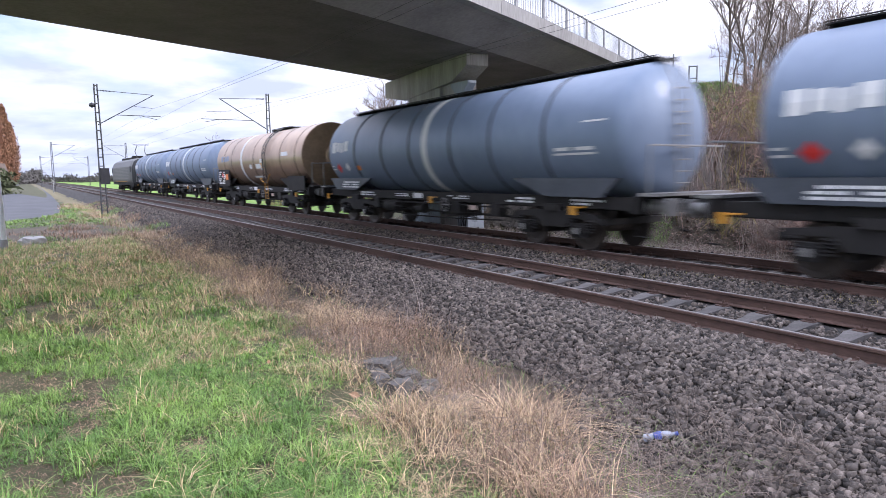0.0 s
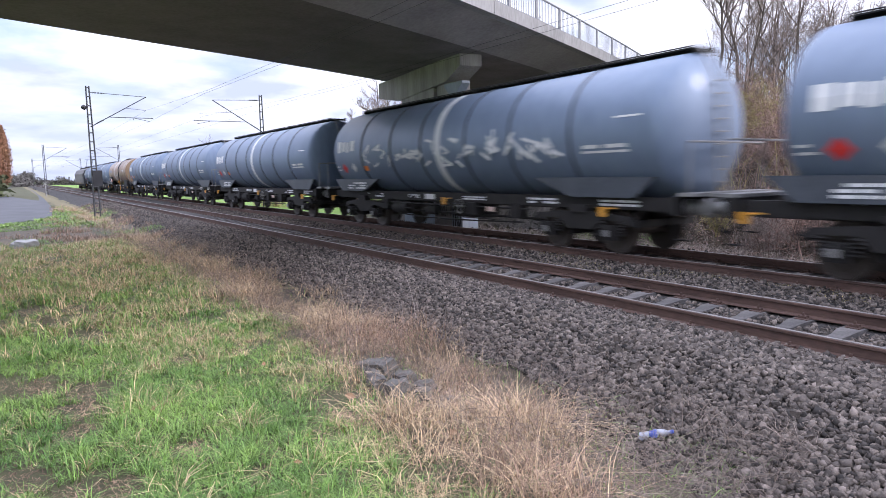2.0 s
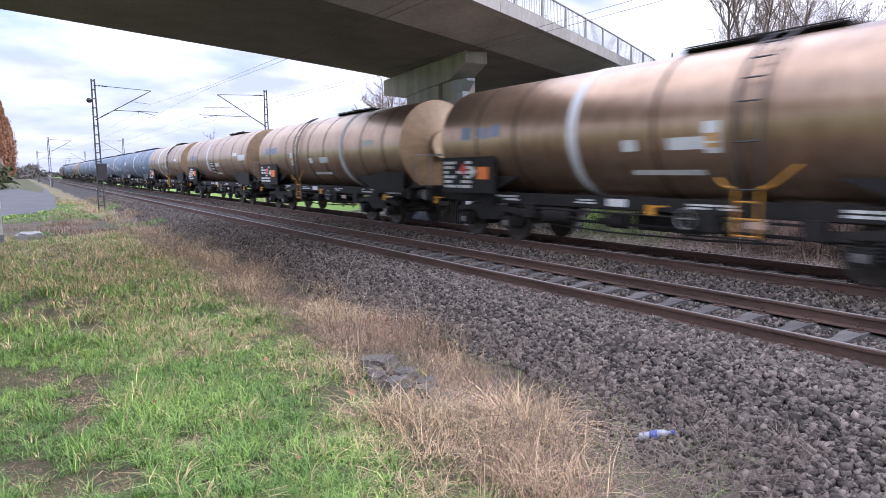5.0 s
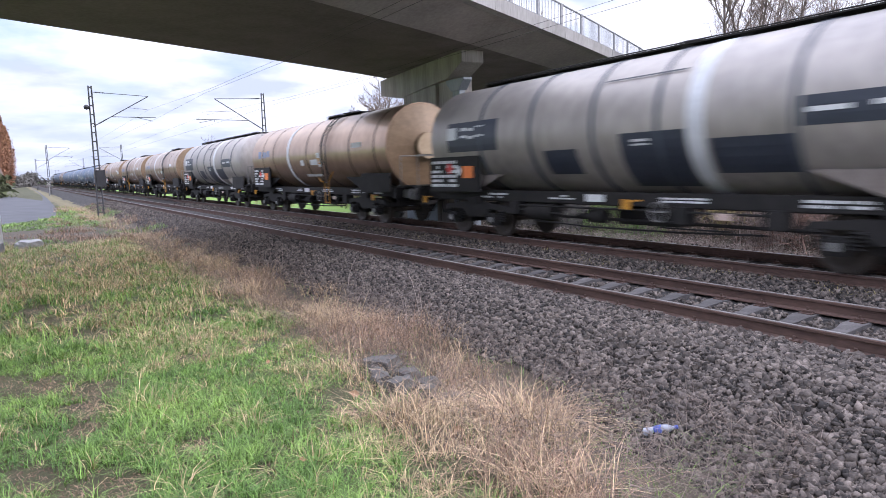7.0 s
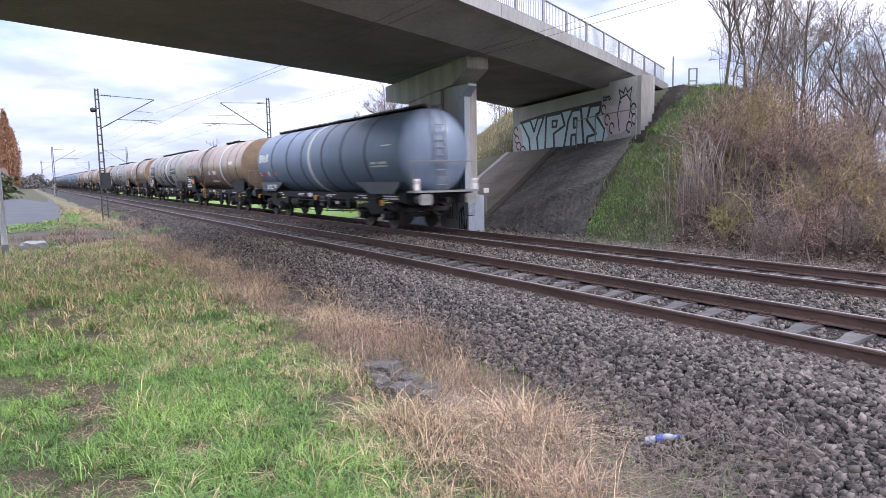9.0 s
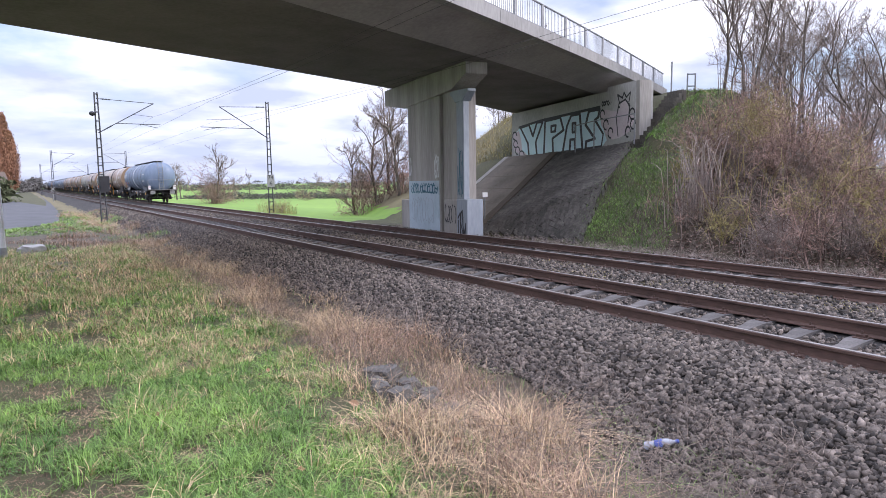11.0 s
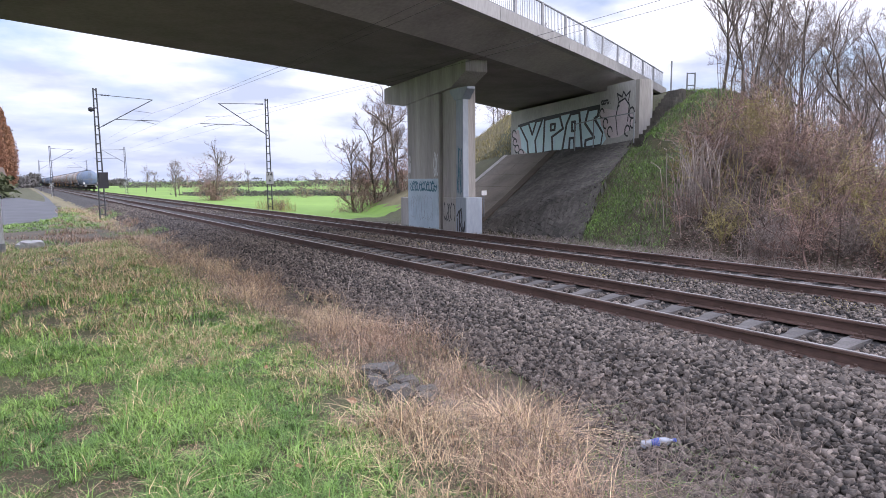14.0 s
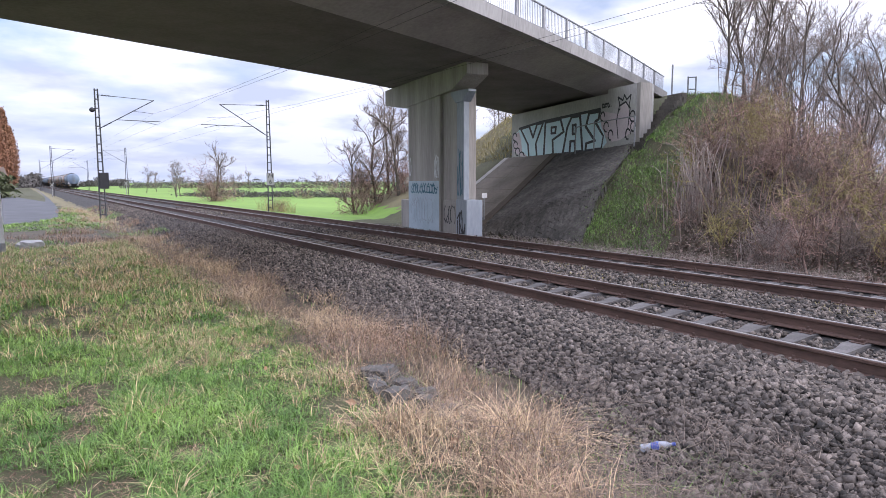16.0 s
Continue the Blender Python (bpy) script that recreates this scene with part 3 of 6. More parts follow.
    part("graffiti_lines", strokes(art_at, C, 0.045, 0.024), M_INK, top, "thin black graffiti lines and tags")
    return top


ABUT = abutment()


def bank_at(v, w, lift):
    v = v + 0.8 * w
    p = AB_A + AB_D * v + AB_N * w
    return Vector((p.x, p.y, ground_z(p.x, p.y) + lift))


def slope_paving():
    """Stone paving on the bank under the bridge, with a stepped gutter."""
    top = thing("slope_paving", "dark mossy stone paving on the bank under the bridge", "slope paving", kind="structure")
    ms = Mesh()
    rg = random.Random(4)
    def course(v0, v1, w0, w1, nv, nw, lo):
        for j in range(nw):
            for i in range(nv):
                a, b = v0 + (v1 - v0) * (i + (0.5 if j % 2 else 0)) / nv, v0 + (v1 - v0) * (i + 1 + (0.5 if j % 2 else 0)) / nv
                a, b = max(v0, a - (v1 - v0) / nv * 0.25), min(v1, b - (v1 - v0) / nv * 0.25)
                c, d = w0 + (w1 - w0) * j / nw, w0 + (w1 - w0) * (j + 1) / nw
                h = lo + rg.uniform(0.0, 0.012)
                if bank_at(b, d, 0).x < 15.05:
                    continue
                a, b, c, d = a + rg.uniform(-0.03, 0.03), b + rg.uniform(-0.03, 0.03), c + rg.uniform(-0.03, 0.03), d + rg.uniform(-0.03, 0.03)
                q = [bank_at(a - 0.004, c - 0.004, h), bank_at(b + 0.004, c - 0.004, h), bank_at(b + 0.004, d + 0.004, h), bank_at(a - 0.004, d + 0.004, h)]
                r = [bank_at(a, c, h - 0.12), bank_at(b, c, h - 0.12), bank_at(b, d, h - 0.12), bank_at(a, d, h - 0.12)]
                ms.add(q + r, [(0, 1, 2, 3), (0, 4, 5, 1), (1, 5, 6, 2), (2, 6, 7, 3), (3, 7, 4, 0)])
    course(5.25, 11.6, 0.05, 7.2, 42, 48, 0.09)
    tagged(part("paving_stones", ms, M_PAVE, top, "dark mossy paving stones"), kind="stuff")
    slabs = Mesh()
    for j in range(6):
        for i in range(2):
            a, b, c, d = -0.4 + 2.475 * i + 0.01, -0.4 + 2.475 * (i + 1) - 0.01, 0.05 + 1.19 * j + 0.01, 0.05 + 1.19 * (j + 1) - 0.01
            if bank_at(b, d, 0).x < 15.05:
                continue
            q = [(a + (b - a) * u / 4, c + (d - c) * w / 2) for w in range(3) for u in range(5)]
            slabs.add([bank_at(u, w, 0.07) for u, w in q], [(5 * w + u, 5 * w + u + 1, 5 * w + u + 6, 5 * w + u + 5) for w in range(2) for u in range(4)])
    part("bank_slabs", slabs, M_BANKSLAB, top, "smooth brownish concrete facing of the bank")
    ms = Mesh()
    for k in range(30):
        w = 0.1 + 7.0 * k / 30
        a, b = bank_at(4.57, w, 0.0), bank_at(5.23, w, 0.0)
        ms.add([a, b, bank_at(5.23, w + 0.22, 0.02), bank_at(4.57, w + 0.22, 0.02), bank_at(4.57, w, 0.13), bank_at(5.23, w, 0.13), bank_at(5.23, w + 0.22, 0.02 + 0.10), bank_at(4.57, w + 0.22, 0.12)], [(0, 1, 5, 4), (4, 5, 6, 7), (1, 2, 6, 5), (2, 3, 7, 6), (3, 0, 4, 7)])
    part("stepped_gutter", ms, M_SOIL, top, "stepped concrete gutter down the bank")
    ms = Mesh().add([bank_at(-1.0, 0.0, 0.04), bank_at(-0.4, 0.0, 0.06), bank_at(-0.4, 7.3, 0.06), bank_at(-1.0, 7.3, 0.04)], [(0, 1, 2, 3)])
    part("kerb_strip", ms, M_CONC, top)
    return top


M_PAVE = mat("mossy_paving_stone", (0.030, 0.027, 0.022), (0.125, 0.112, 0.095), 1.1, 0.95, bump=0.03, bump_scale=16, fine=10, random_tone=0.25, island=True, spread=0.15)
M_STEP = mat("mossy_dark_step", (0.045, 0.040, 0.034), (0.12, 0.108, 0.092), 2.0, 0.95, bump=0.008, bump_scale=20, fine=12)
M_BANKSLAB = mat("stained_bank_concrete", (0.11, 0.090, 0.068), (0.25, 0.212, 0.17), 0.7, 0.9, bump=0.004, bump_scale=20, fine=9)
slope_paving()


def bank_stairs():
    top = thing("bank_stairs", "dark concrete stairs climbing beside the abutment, with a handrail", "stairs", kind="structure")
    a, b = wall_at(11.45, 0.15, 3.2), wall_at(10.75, -2.3, 5.5)
    n = 13
    for k in range(n):
        c = a.lerp(b, k / n)
        ms = Mesh()
        d = (b - a) / n
        run = Vector((d.x, d.y, 0))
        wd = AB_D * 0.95
        p = [c, c + wd, c + wd + run * 1.6, c + run * 1.6]
        up = Vector((0, 0, d.z))
        ms.add([q - Vector((0, 0, 0.25)) for q in p] + [q + up for q in p], [(3, 2, 1, 0), (4, 5, 6, 7), (0, 1, 5, 4), (1, 2, 6, 5), (2, 3, 7, 6), (3, 0, 4, 7)])
        part("step", ms, M_STEP, top)
    ms = Mesh()
    h = Vector((0, 0, 0.95))
    pts = [wall_at(7.9, 0.7, 3.3), wall_at(9.3, 0.62, 3.4), wall_at(12.0, 0.5, 3.45)]
    for q in pts:
        ms.bar(q - h * 0.3, q + h, 0.028, 6)
    for q, r in zip(pts, pts[1:]):
        ms.bar(q + h, r + h, 0.026, 6)
    part("handrail", ms, M_GALV, top, "galvanised handrail in front of the wall")
    ms = Mesh()
    q = wall_at(10.75, -2.4, 5.3)
    ms.bar(q, q + Vector((0, 0, 1.55)), 0.035, 6)
    a, b = wall_at(10.9, -3.15, 5.2), wall_at(11.05, -3.45, 5.2)
    for q in (a, b):
        ms.bar(q, q + Vector((0, 0, 1.15)), 0.035, 6)
    for z in (1.12, 0.6):
        ms.bar(a + Vector((0, 0, z)), b + Vector((0, 0, z)), 0.03, 6)
    part("top_barrier", ms, M_GALV, top, "galvanised posts at the head of the stairs")
    return top


bank_stairs()


# ---- catenary ----
def mast(x, y, height, arm, low, reg, label, sign=False):
    """Lattice mast with a bracket for the overhead line. arm: reach toward the track."""
    top = thing("catenary_mast", label, "catenary mast", "masts beside the tracks", m=pose(x, y, 0))
    z0 = ground_z(x, y) - 0.1
    w0, w1 = 0.34, 0.17
    for sx in (-1, 1):
        part("mast_leg", Mesh().bar((sx * w0 / 2, 0, z0), (sx * w1 / 2, 0, height), 0.045, 4), M_STEEL_DK, top, "dark steel channel leg")
    n = 15
    for i in range(n):
        z = z0 + 0.4 + (height - z0 - 0.5) * i / (n - 1)
        w = w0 + (w1 - w0) * (z - z0) / (height - z0)
        part("batten", Mesh().box((0, 0, z), (w, 0.10, 0.07)), M_STEEL_DK, top)
    s = 1 if arm > 0 else -1
    ms = Mesh()
    tip = height - 0.52
    ms.bar((0, 0, height - 0.38), (arm, 0, tip), 0.020, 5)
    ms.bar((0, 0, low), (arm, 0, tip), 0.032, 6)
    k = 0.32
    q = Vector((arm * k, 0, low + (tip - low) * k))
    ms.bar(q, (reg, 0, q.z + 0.0), 0.024, 6)
    ms.bar((arm * 0.62, 0, low + (tip - low) * 0.62), (reg - s * 0.4, 0, q.z + 0.5), 0.012, 5)
    ms.bar((reg - s * 1.2, 0, q.z), (reg - s * 0.2, 0, q.z - 0.22), 0.016, 5)
    ms.bar((reg - s * 1.2, 0, q.z), (reg - s * 1.2, 0, q.z - 0.14), 0.014, 5)
    part("bracket", ms, M_STEEL_DK, top, "dark steel cantilever bracket")
    for f, e, (pa, pb) in ((0.10, 0.24, ((0, 0, low), (arm, 0, tip))), (0.08, 0.25, ((0, 0, height - 0.38), (arm, 0, tip)))):
        a, b = Vector(pa), Vector(pb)
        ms = Mesh()
        for i in range(7):
            c = a.lerp(b, f + (e - f) * i / 7)
            ms.bar(c, c + (b - a).normalized() * 0.05, 0.055, 8, 0.03)
        part("insulator", ms, M_RING_DK, top, "dark ribbed insulator")
    return top


MAST_1 = mast(4.27, 46, 7.63, 3.35, 5.1, 3.7, "dark lattice catenary mast on the verge beside the near track")
MAST_2 = mast(15.25, 46, 7.65, -3.4, 5.02, -4.7, "dark lattice catenary mast on the field side of the tracks")


# ---- train ----
SPEED = 24.69
TR, TZ = 1.43, 2.58          # tank radius and axis height


def dish(y0, y1, r, k=0.42):
    """Profile of a tank with dished ends between y0 and y1."""
    out = [(y0 + k * (1 - math.cos(math.pi / 2 * i / 8)), max(0.02, r * math.sin(math.pi / 2 * i / 8))) for i in range(9)]
    return out + [(y1 + y0 - s, rr) for s, rr in reversed(out)]


def on_tank(y, ang, lift=0.006, r=TR):
    """A point on the tank's side; ang in degrees up from the side facing the verge."""
    a = radians(ang)
    return (-(r + lift) * math.cos(a), y, TZ + (r + lift) * math.sin(a))


def decal(ms, y0, y1, a0, a1, lift=0.006):
    """A curved patch on the tank side."""
    n = max(1, int((a1 - a0) / 6))
    vs, fs = [], []
    for i in range(n + 1):
        a = a0 + (a1 - a0) * i / n
        vs += [on_tank(y0, a, lift), on_tank(y1, a, lift)]
    fs = [(2 * i, 2 * i + 1, 2 * i + 3, 2 * i + 2) for i in range(n)]
    return ms.add(vs, fs)


def ring(y, w, lift, n=40):
    return Mesh().lathe([(y - w / 2, TR), (y - w / 2, TR + lift), (y + w / 2, TR + lift), (y + w / 2, TR)], "y", n, (0, 0, TZ))


def bogie(parent, y):
    top = part("bogie_frame", bogie_frame(), M_CHASSIS, parent, "grimy black bogie frame")
    top.location = (0, y, 0)
    for s in (-0.9, 0.9):
        w = part("wheelset", wheelset(), M_WHEEL, top, "steel wheelset with brake-dust rims", smooth=True)
        w.location = (0, s, 0.46)
    return top


def wheelset():
    ms = Mesh()
    for s in (-1, 1):
        ms.lathe([(s * 0.70, 0.49), (s * 0.725, 0.485), (s * 0.73, 0.462), (s * 0.80, 0.458), (s * 0.81, 0.44), (s * 0.80, 0.38), (s * 0.77, 0.34), (s * 0.775, 0.16), (s * 0.83, 0.12), (s * 0.83, 0.02)], "x", 28)
    ms.bar((-0.95, 0, 0), (0.95, 0, 0), 0.08, 10)
    return ms


def bogie_frame():
    ms = Mesh()
    for s in (-1, 1):
        x = s * 1.0
        prof = [(-1.45, 0.62), (-1.2, 0.70), (-0.62, 0.72), (-0.4, 0.50), (0.4, 0.50), (0.62, 0.72), (1.2, 0.70), (1.45, 0.62), (1.4, 0.80), (0.55, 0.88), (-0.55, 0.88), (-1.4, 0.80)]
        ms.extrude(prof, lambda u, w: (x - 0.05, u, w), lambda u, w: (x + 0.05, u, w))
        for a in (-0.9, 0.9):
            ms.box((x + s * 0.04, a, 0.46), (0.2, 0.30, 0.30))
            ms.bar((x + s * 0.10, a, 0.46), (x + s * 0.18, a, 0.46), 0.10, 10)
            for d in (-0.26, 0.26):
                for i in range(5):
                    ms.lathe([(0.40 + i * 0.06, 0.06), (0.425 + i * 0.06, 0.085), (0.45 + i * 0.06, 0.06)], "z", 10, (x + s * 0.04, a + d, 0))
        ms.box((x, 0, 0.95), (0.25, 0.5, 0.16))
    ms.box((0, 0, 0.72), (2.0, 0.5, 0.24))
    for a in (-1.45, 1.45):
        ms.box((0, a, 0.66), (2.0, 0.12, 0.14))
    for a in (-0.38, 0.38):
        ms.box((0, a, 0.4), (1.9, 0.09, 0.12))
    return ms


M_WHEEL = mat("dusty_wheel_steel", (0.03, 0.024, 0.02), (0.07, 0.055, 0.045), 6, 0.6, 0.4)


def underframe(parent, y0, y1, solebar=True):
    """Sills, end beams, couplers, pipes. y0: leading buffer face is at y1."""
    ms = Mesh()
    for s in (-1, 1):
        ms.box((s * 0.92, (y0 + y1) / 2, 1.08), (0.12, y1 - y0 - 1.3, 0.26))
        ms.box((s * 0.35, (y0 + y1) / 2, 1.0), (0.10, y1 - y0 - 1.3, 0.24))
    ms.box((0, (y0 + y1) / 2, 0.66), (0.5, 1.6, 0.36))
    ms.bar((-0.75, y0 + 4.6, 0.62), (-0.75, y1 - 4.6, 0.62), 0.035, 6)
    ms.bar((-1.0, y0 + 4.8, 0.86), (-1.0, y1 - 4.8, 0.86), 0.025, 6)
    for k in range(7):
        yy = y0 + 2 + (y1 - y0 - 4) * k / 6
        ms.box((0, yy, 1.04), (1.9, 0.14, 0.18))
    part("underframe", ms, M_CHASSIS, parent, "grimy black steel underframe")
    for e, s in ((y0, -1), (y1, 1)):
        b = Mesh().box((0, e - s * 0.62, 1.08), (2.6, 0.14, 0.34))
        beam = part("end_beam", b, M_CHASSIS, parent, "steel headstock")
        for sx in (-0.875, 0.875):
            q = Mesh().extrude([(-0.22, -0.12), (-0.17, -0.17), (0.17, -0.17), (0.22, -0.12), (0.22, 0.12), (0.17, 0.17), (-0.17, 0.17), (-0.22, 0.12)], lambda u, w: (sx + u, e, 1.05 + w), lambda u, w: (sx + u, e - s * 0.045, 1.05 + w))
            q.bar((sx, e - s * 0.04, 1.05), (sx, e - s * 0.34, 1.05), 0.105, 16).bar((sx, e - s * 0.3, 1.05), (sx, e - s * 0.6, 1.05), 0.145, 16)
            part("buffer", q, M_BUFFER, beam, "worn steel buffer", smooth=True)
        h = Mesh().box((0, e - s * 0.32, 1.02), (0.12, 0.5, 0.14)).bar((0, e - s * 0.2, 1.0), (0, e + s * 0.02, 0.8), 0.05, 6)
        part("coupler", h, M_CHASSIS, beam)
        q = Mesh().path([(-0.45, e - s * 0.5, 1.0), (-0.44, e - s * 0.3, 0.72), (-0.42, e - s * 0.12, 0.58), (-0.36, e + s * 0.02, 0.55)], 0.03, 6)
        part("brake_hose", q, M_CHASSIS, beam)


M_BUFFER = mat("worn_buffer_steel", (0.16, 0.16, 0.16), (0.32, 0.31, 0.30), 6, 0.5, 0.5)


def saddle(sy, s):
    """Sloping cradle between tank and headstock."""
    ms = Mesh()
    for x in (-1.12, 1.12):
        out = [(sy, 1.2), (sy + s * 1.75, 1.2), (sy + s * 2.9, 1.62), (sy - s * 0.5, 1.62)]
        ms.extrude(out, lambda u, w: (x - 0.03, u, w), lambda u, w: (x + 0.03, u, w))
    for k in range(3):
        ms.box((0, sy + s * (0.3 + 0.6 * k), 1.36), (2.2, 0.05, 0.36))
    return ms


def walkway(y0, y1, zz=4.13):
    ms = Mesh()
    ms.box((0, (y0 + y1) / 2, zz), (0.62, y1 - y0, 0.025))
    for x in (-0.31, 0.31):
        ms.bar((x, y0, zz + 0.03), (x, y1, zz + 0.03), 0.014, 5)
    k = int((y1 - y0) / 1.2)
    for i in range(k + 1):
        y = y0 + (y1 - y0) * i / k
        ms.box((0, y, zz - 0.035), (0.6, 0.05, 0.07))
    return ms


def side_box(parent, y0, y1, z0, z1, x, material, name, label=""):
    return part(name, Mesh().box((x, (y0 + y1) / 2, (z0 + z1) / 2), (0.05, y1 - y0, z1 - z0)), material, parent, label)


def bars(ms, y0, y1, z0, z1, x, n, rg):
    """Unreadable lettering as rows of short bars on an upright board."""
    for i in range(n):
        z = z1 - (z1 - z0) * (i + 0.5) / n
        y, h = y1, (z1 - z0) / n * 0.3
        while y > y0 + 0.05:
            w = min(rg.uniform(0.08, 0.4), y - y0)
            if rg.random() < 0.8:
                ms.add([(x, y - w, z - h), (x, y, z - h), (x, y, z + h), (x, y - w, z + h)], [(0, 1, 2, 3)])
            y -= w + 0.04
    return ms


def placard(parent, y0, y1, z0, z1, rg):
    """Black board with white rows, a red diamond and an orange plate."""
    x = -1.34
    box = side_box(parent, y0, y1, z0, z1, x, M_CHASSIS, "placard_board", "black placard board with white rows of small lettering")
    f = x - 0.03
    tagged(part("lettering", bars(Mesh(), y0 + 1.0, y1 - 0.1, z0 + 0.1, z1 - 0.08, f, 6, rg), M_WHITE, box, "white rows of lettering"), kind="stuff")
    c, zz = y1 - 1.0, z1 - 0.32
    part("hazard_diamond", Mesh().add([(f - 0.004, c - 0.17, zz), (f - 0.004, c, zz - 0.17), (f - 0.004, c + 0.17, zz), (f - 0.004, c, zz + 0.17)], [(0, 1, 2, 3)]), M_RED, box, "red hazard diamond")
    c, zz = c - 0.42, zz - 0.06
    part("hazard_diamond", Mesh().add([(f - 0.004, c - 0.15, zz), (f - 0.004, c, zz - 0.15), (f - 0.004, c + 0.15, zz), (f - 0.004, c, zz + 0.15)], [(0, 1, 2, 3)]), M_WHITE, box, "white hazard diamond")
    part("orange_plate", Mesh().box((f - 0.006, y0 + 0.5, z1 - 0.42), (0.012, 0.46, 0.32)), M_ORANGE, box, "orange warning plate")
    return box


def side_ladder(parent, y, rails=M_YELLOW):
    """Ladder up the tank side with a yellow lower end and hand loops."""
    ms = Mesh()
    arc = [(-1.40, y, 0.62), (-1.42, y, 1.42), (-1.50, y, 2.2)] + [on_tank(y, a, 0.10) for a in (10, 25, 40, 55, 70)]
    for d in (-0.2, 0.2):
        ms.path([(p[0], p[1] + d, p[2]) for p in arc[1:]], 0.024, 5)
    for p in arc[1:]:
        ms.bar((p[0], y - 0.2, p[2]), (p[0], y + 0.2, p[2]), 0.015, 5)
    lad = part("side_ladder", ms, M_RING_DK, parent, "steel ladder up the tank side")
    ms = Mesh()
    for d in (-0.2, 0.2):
        ms.path([(p[0], p[1] + d, p[2]) for p in arc[:2]], 0.020, 5)
    for k in range(3):
        z = 0.66 + 0.28 * k
        ms.bar((-1.41, y - 0.2, z), (-1.41, y + 0.2, z), 0.014, 5)
    part("ladder_foot", ms, rails, lad, "yellow-painted lower ladder")
    ms = Mesh().path([(-1.44, y - 0.22, 1.44), (-1.5, y - 0.45, 1.50), (-1.5, y - 0.85, 1.82)], 0.024, 6)
    part("grab_handle", ms, rails, lad, "yellow grab handle")
    ms = Mesh().path([(-1.44, y + 0.22, 1.44), (-1.5, y + 0.36, 1.48), (-1.5, y + 0.48, 1.62)], 0.024, 6)
    part("grab_handle", ms, rails, lad, "yellow grab handle")
    return lad


def clad_end(y, s):
    """Sheet-metal clad tank end: shallow cone with radial seams and a raised centre disc."""
    ms = Mesh().lathe([(y - s * 0.02, TR), (y, TR - 0.01), (y + s * 0.02, TR - 0.06), (y + s * 0.22, 0.46), (y + s * 0.30, 0.45), (y + s * 0.32, 0.40), (y + s * 0.33, 0.02)], "y", 20, (0, 0, TZ))
    return ms


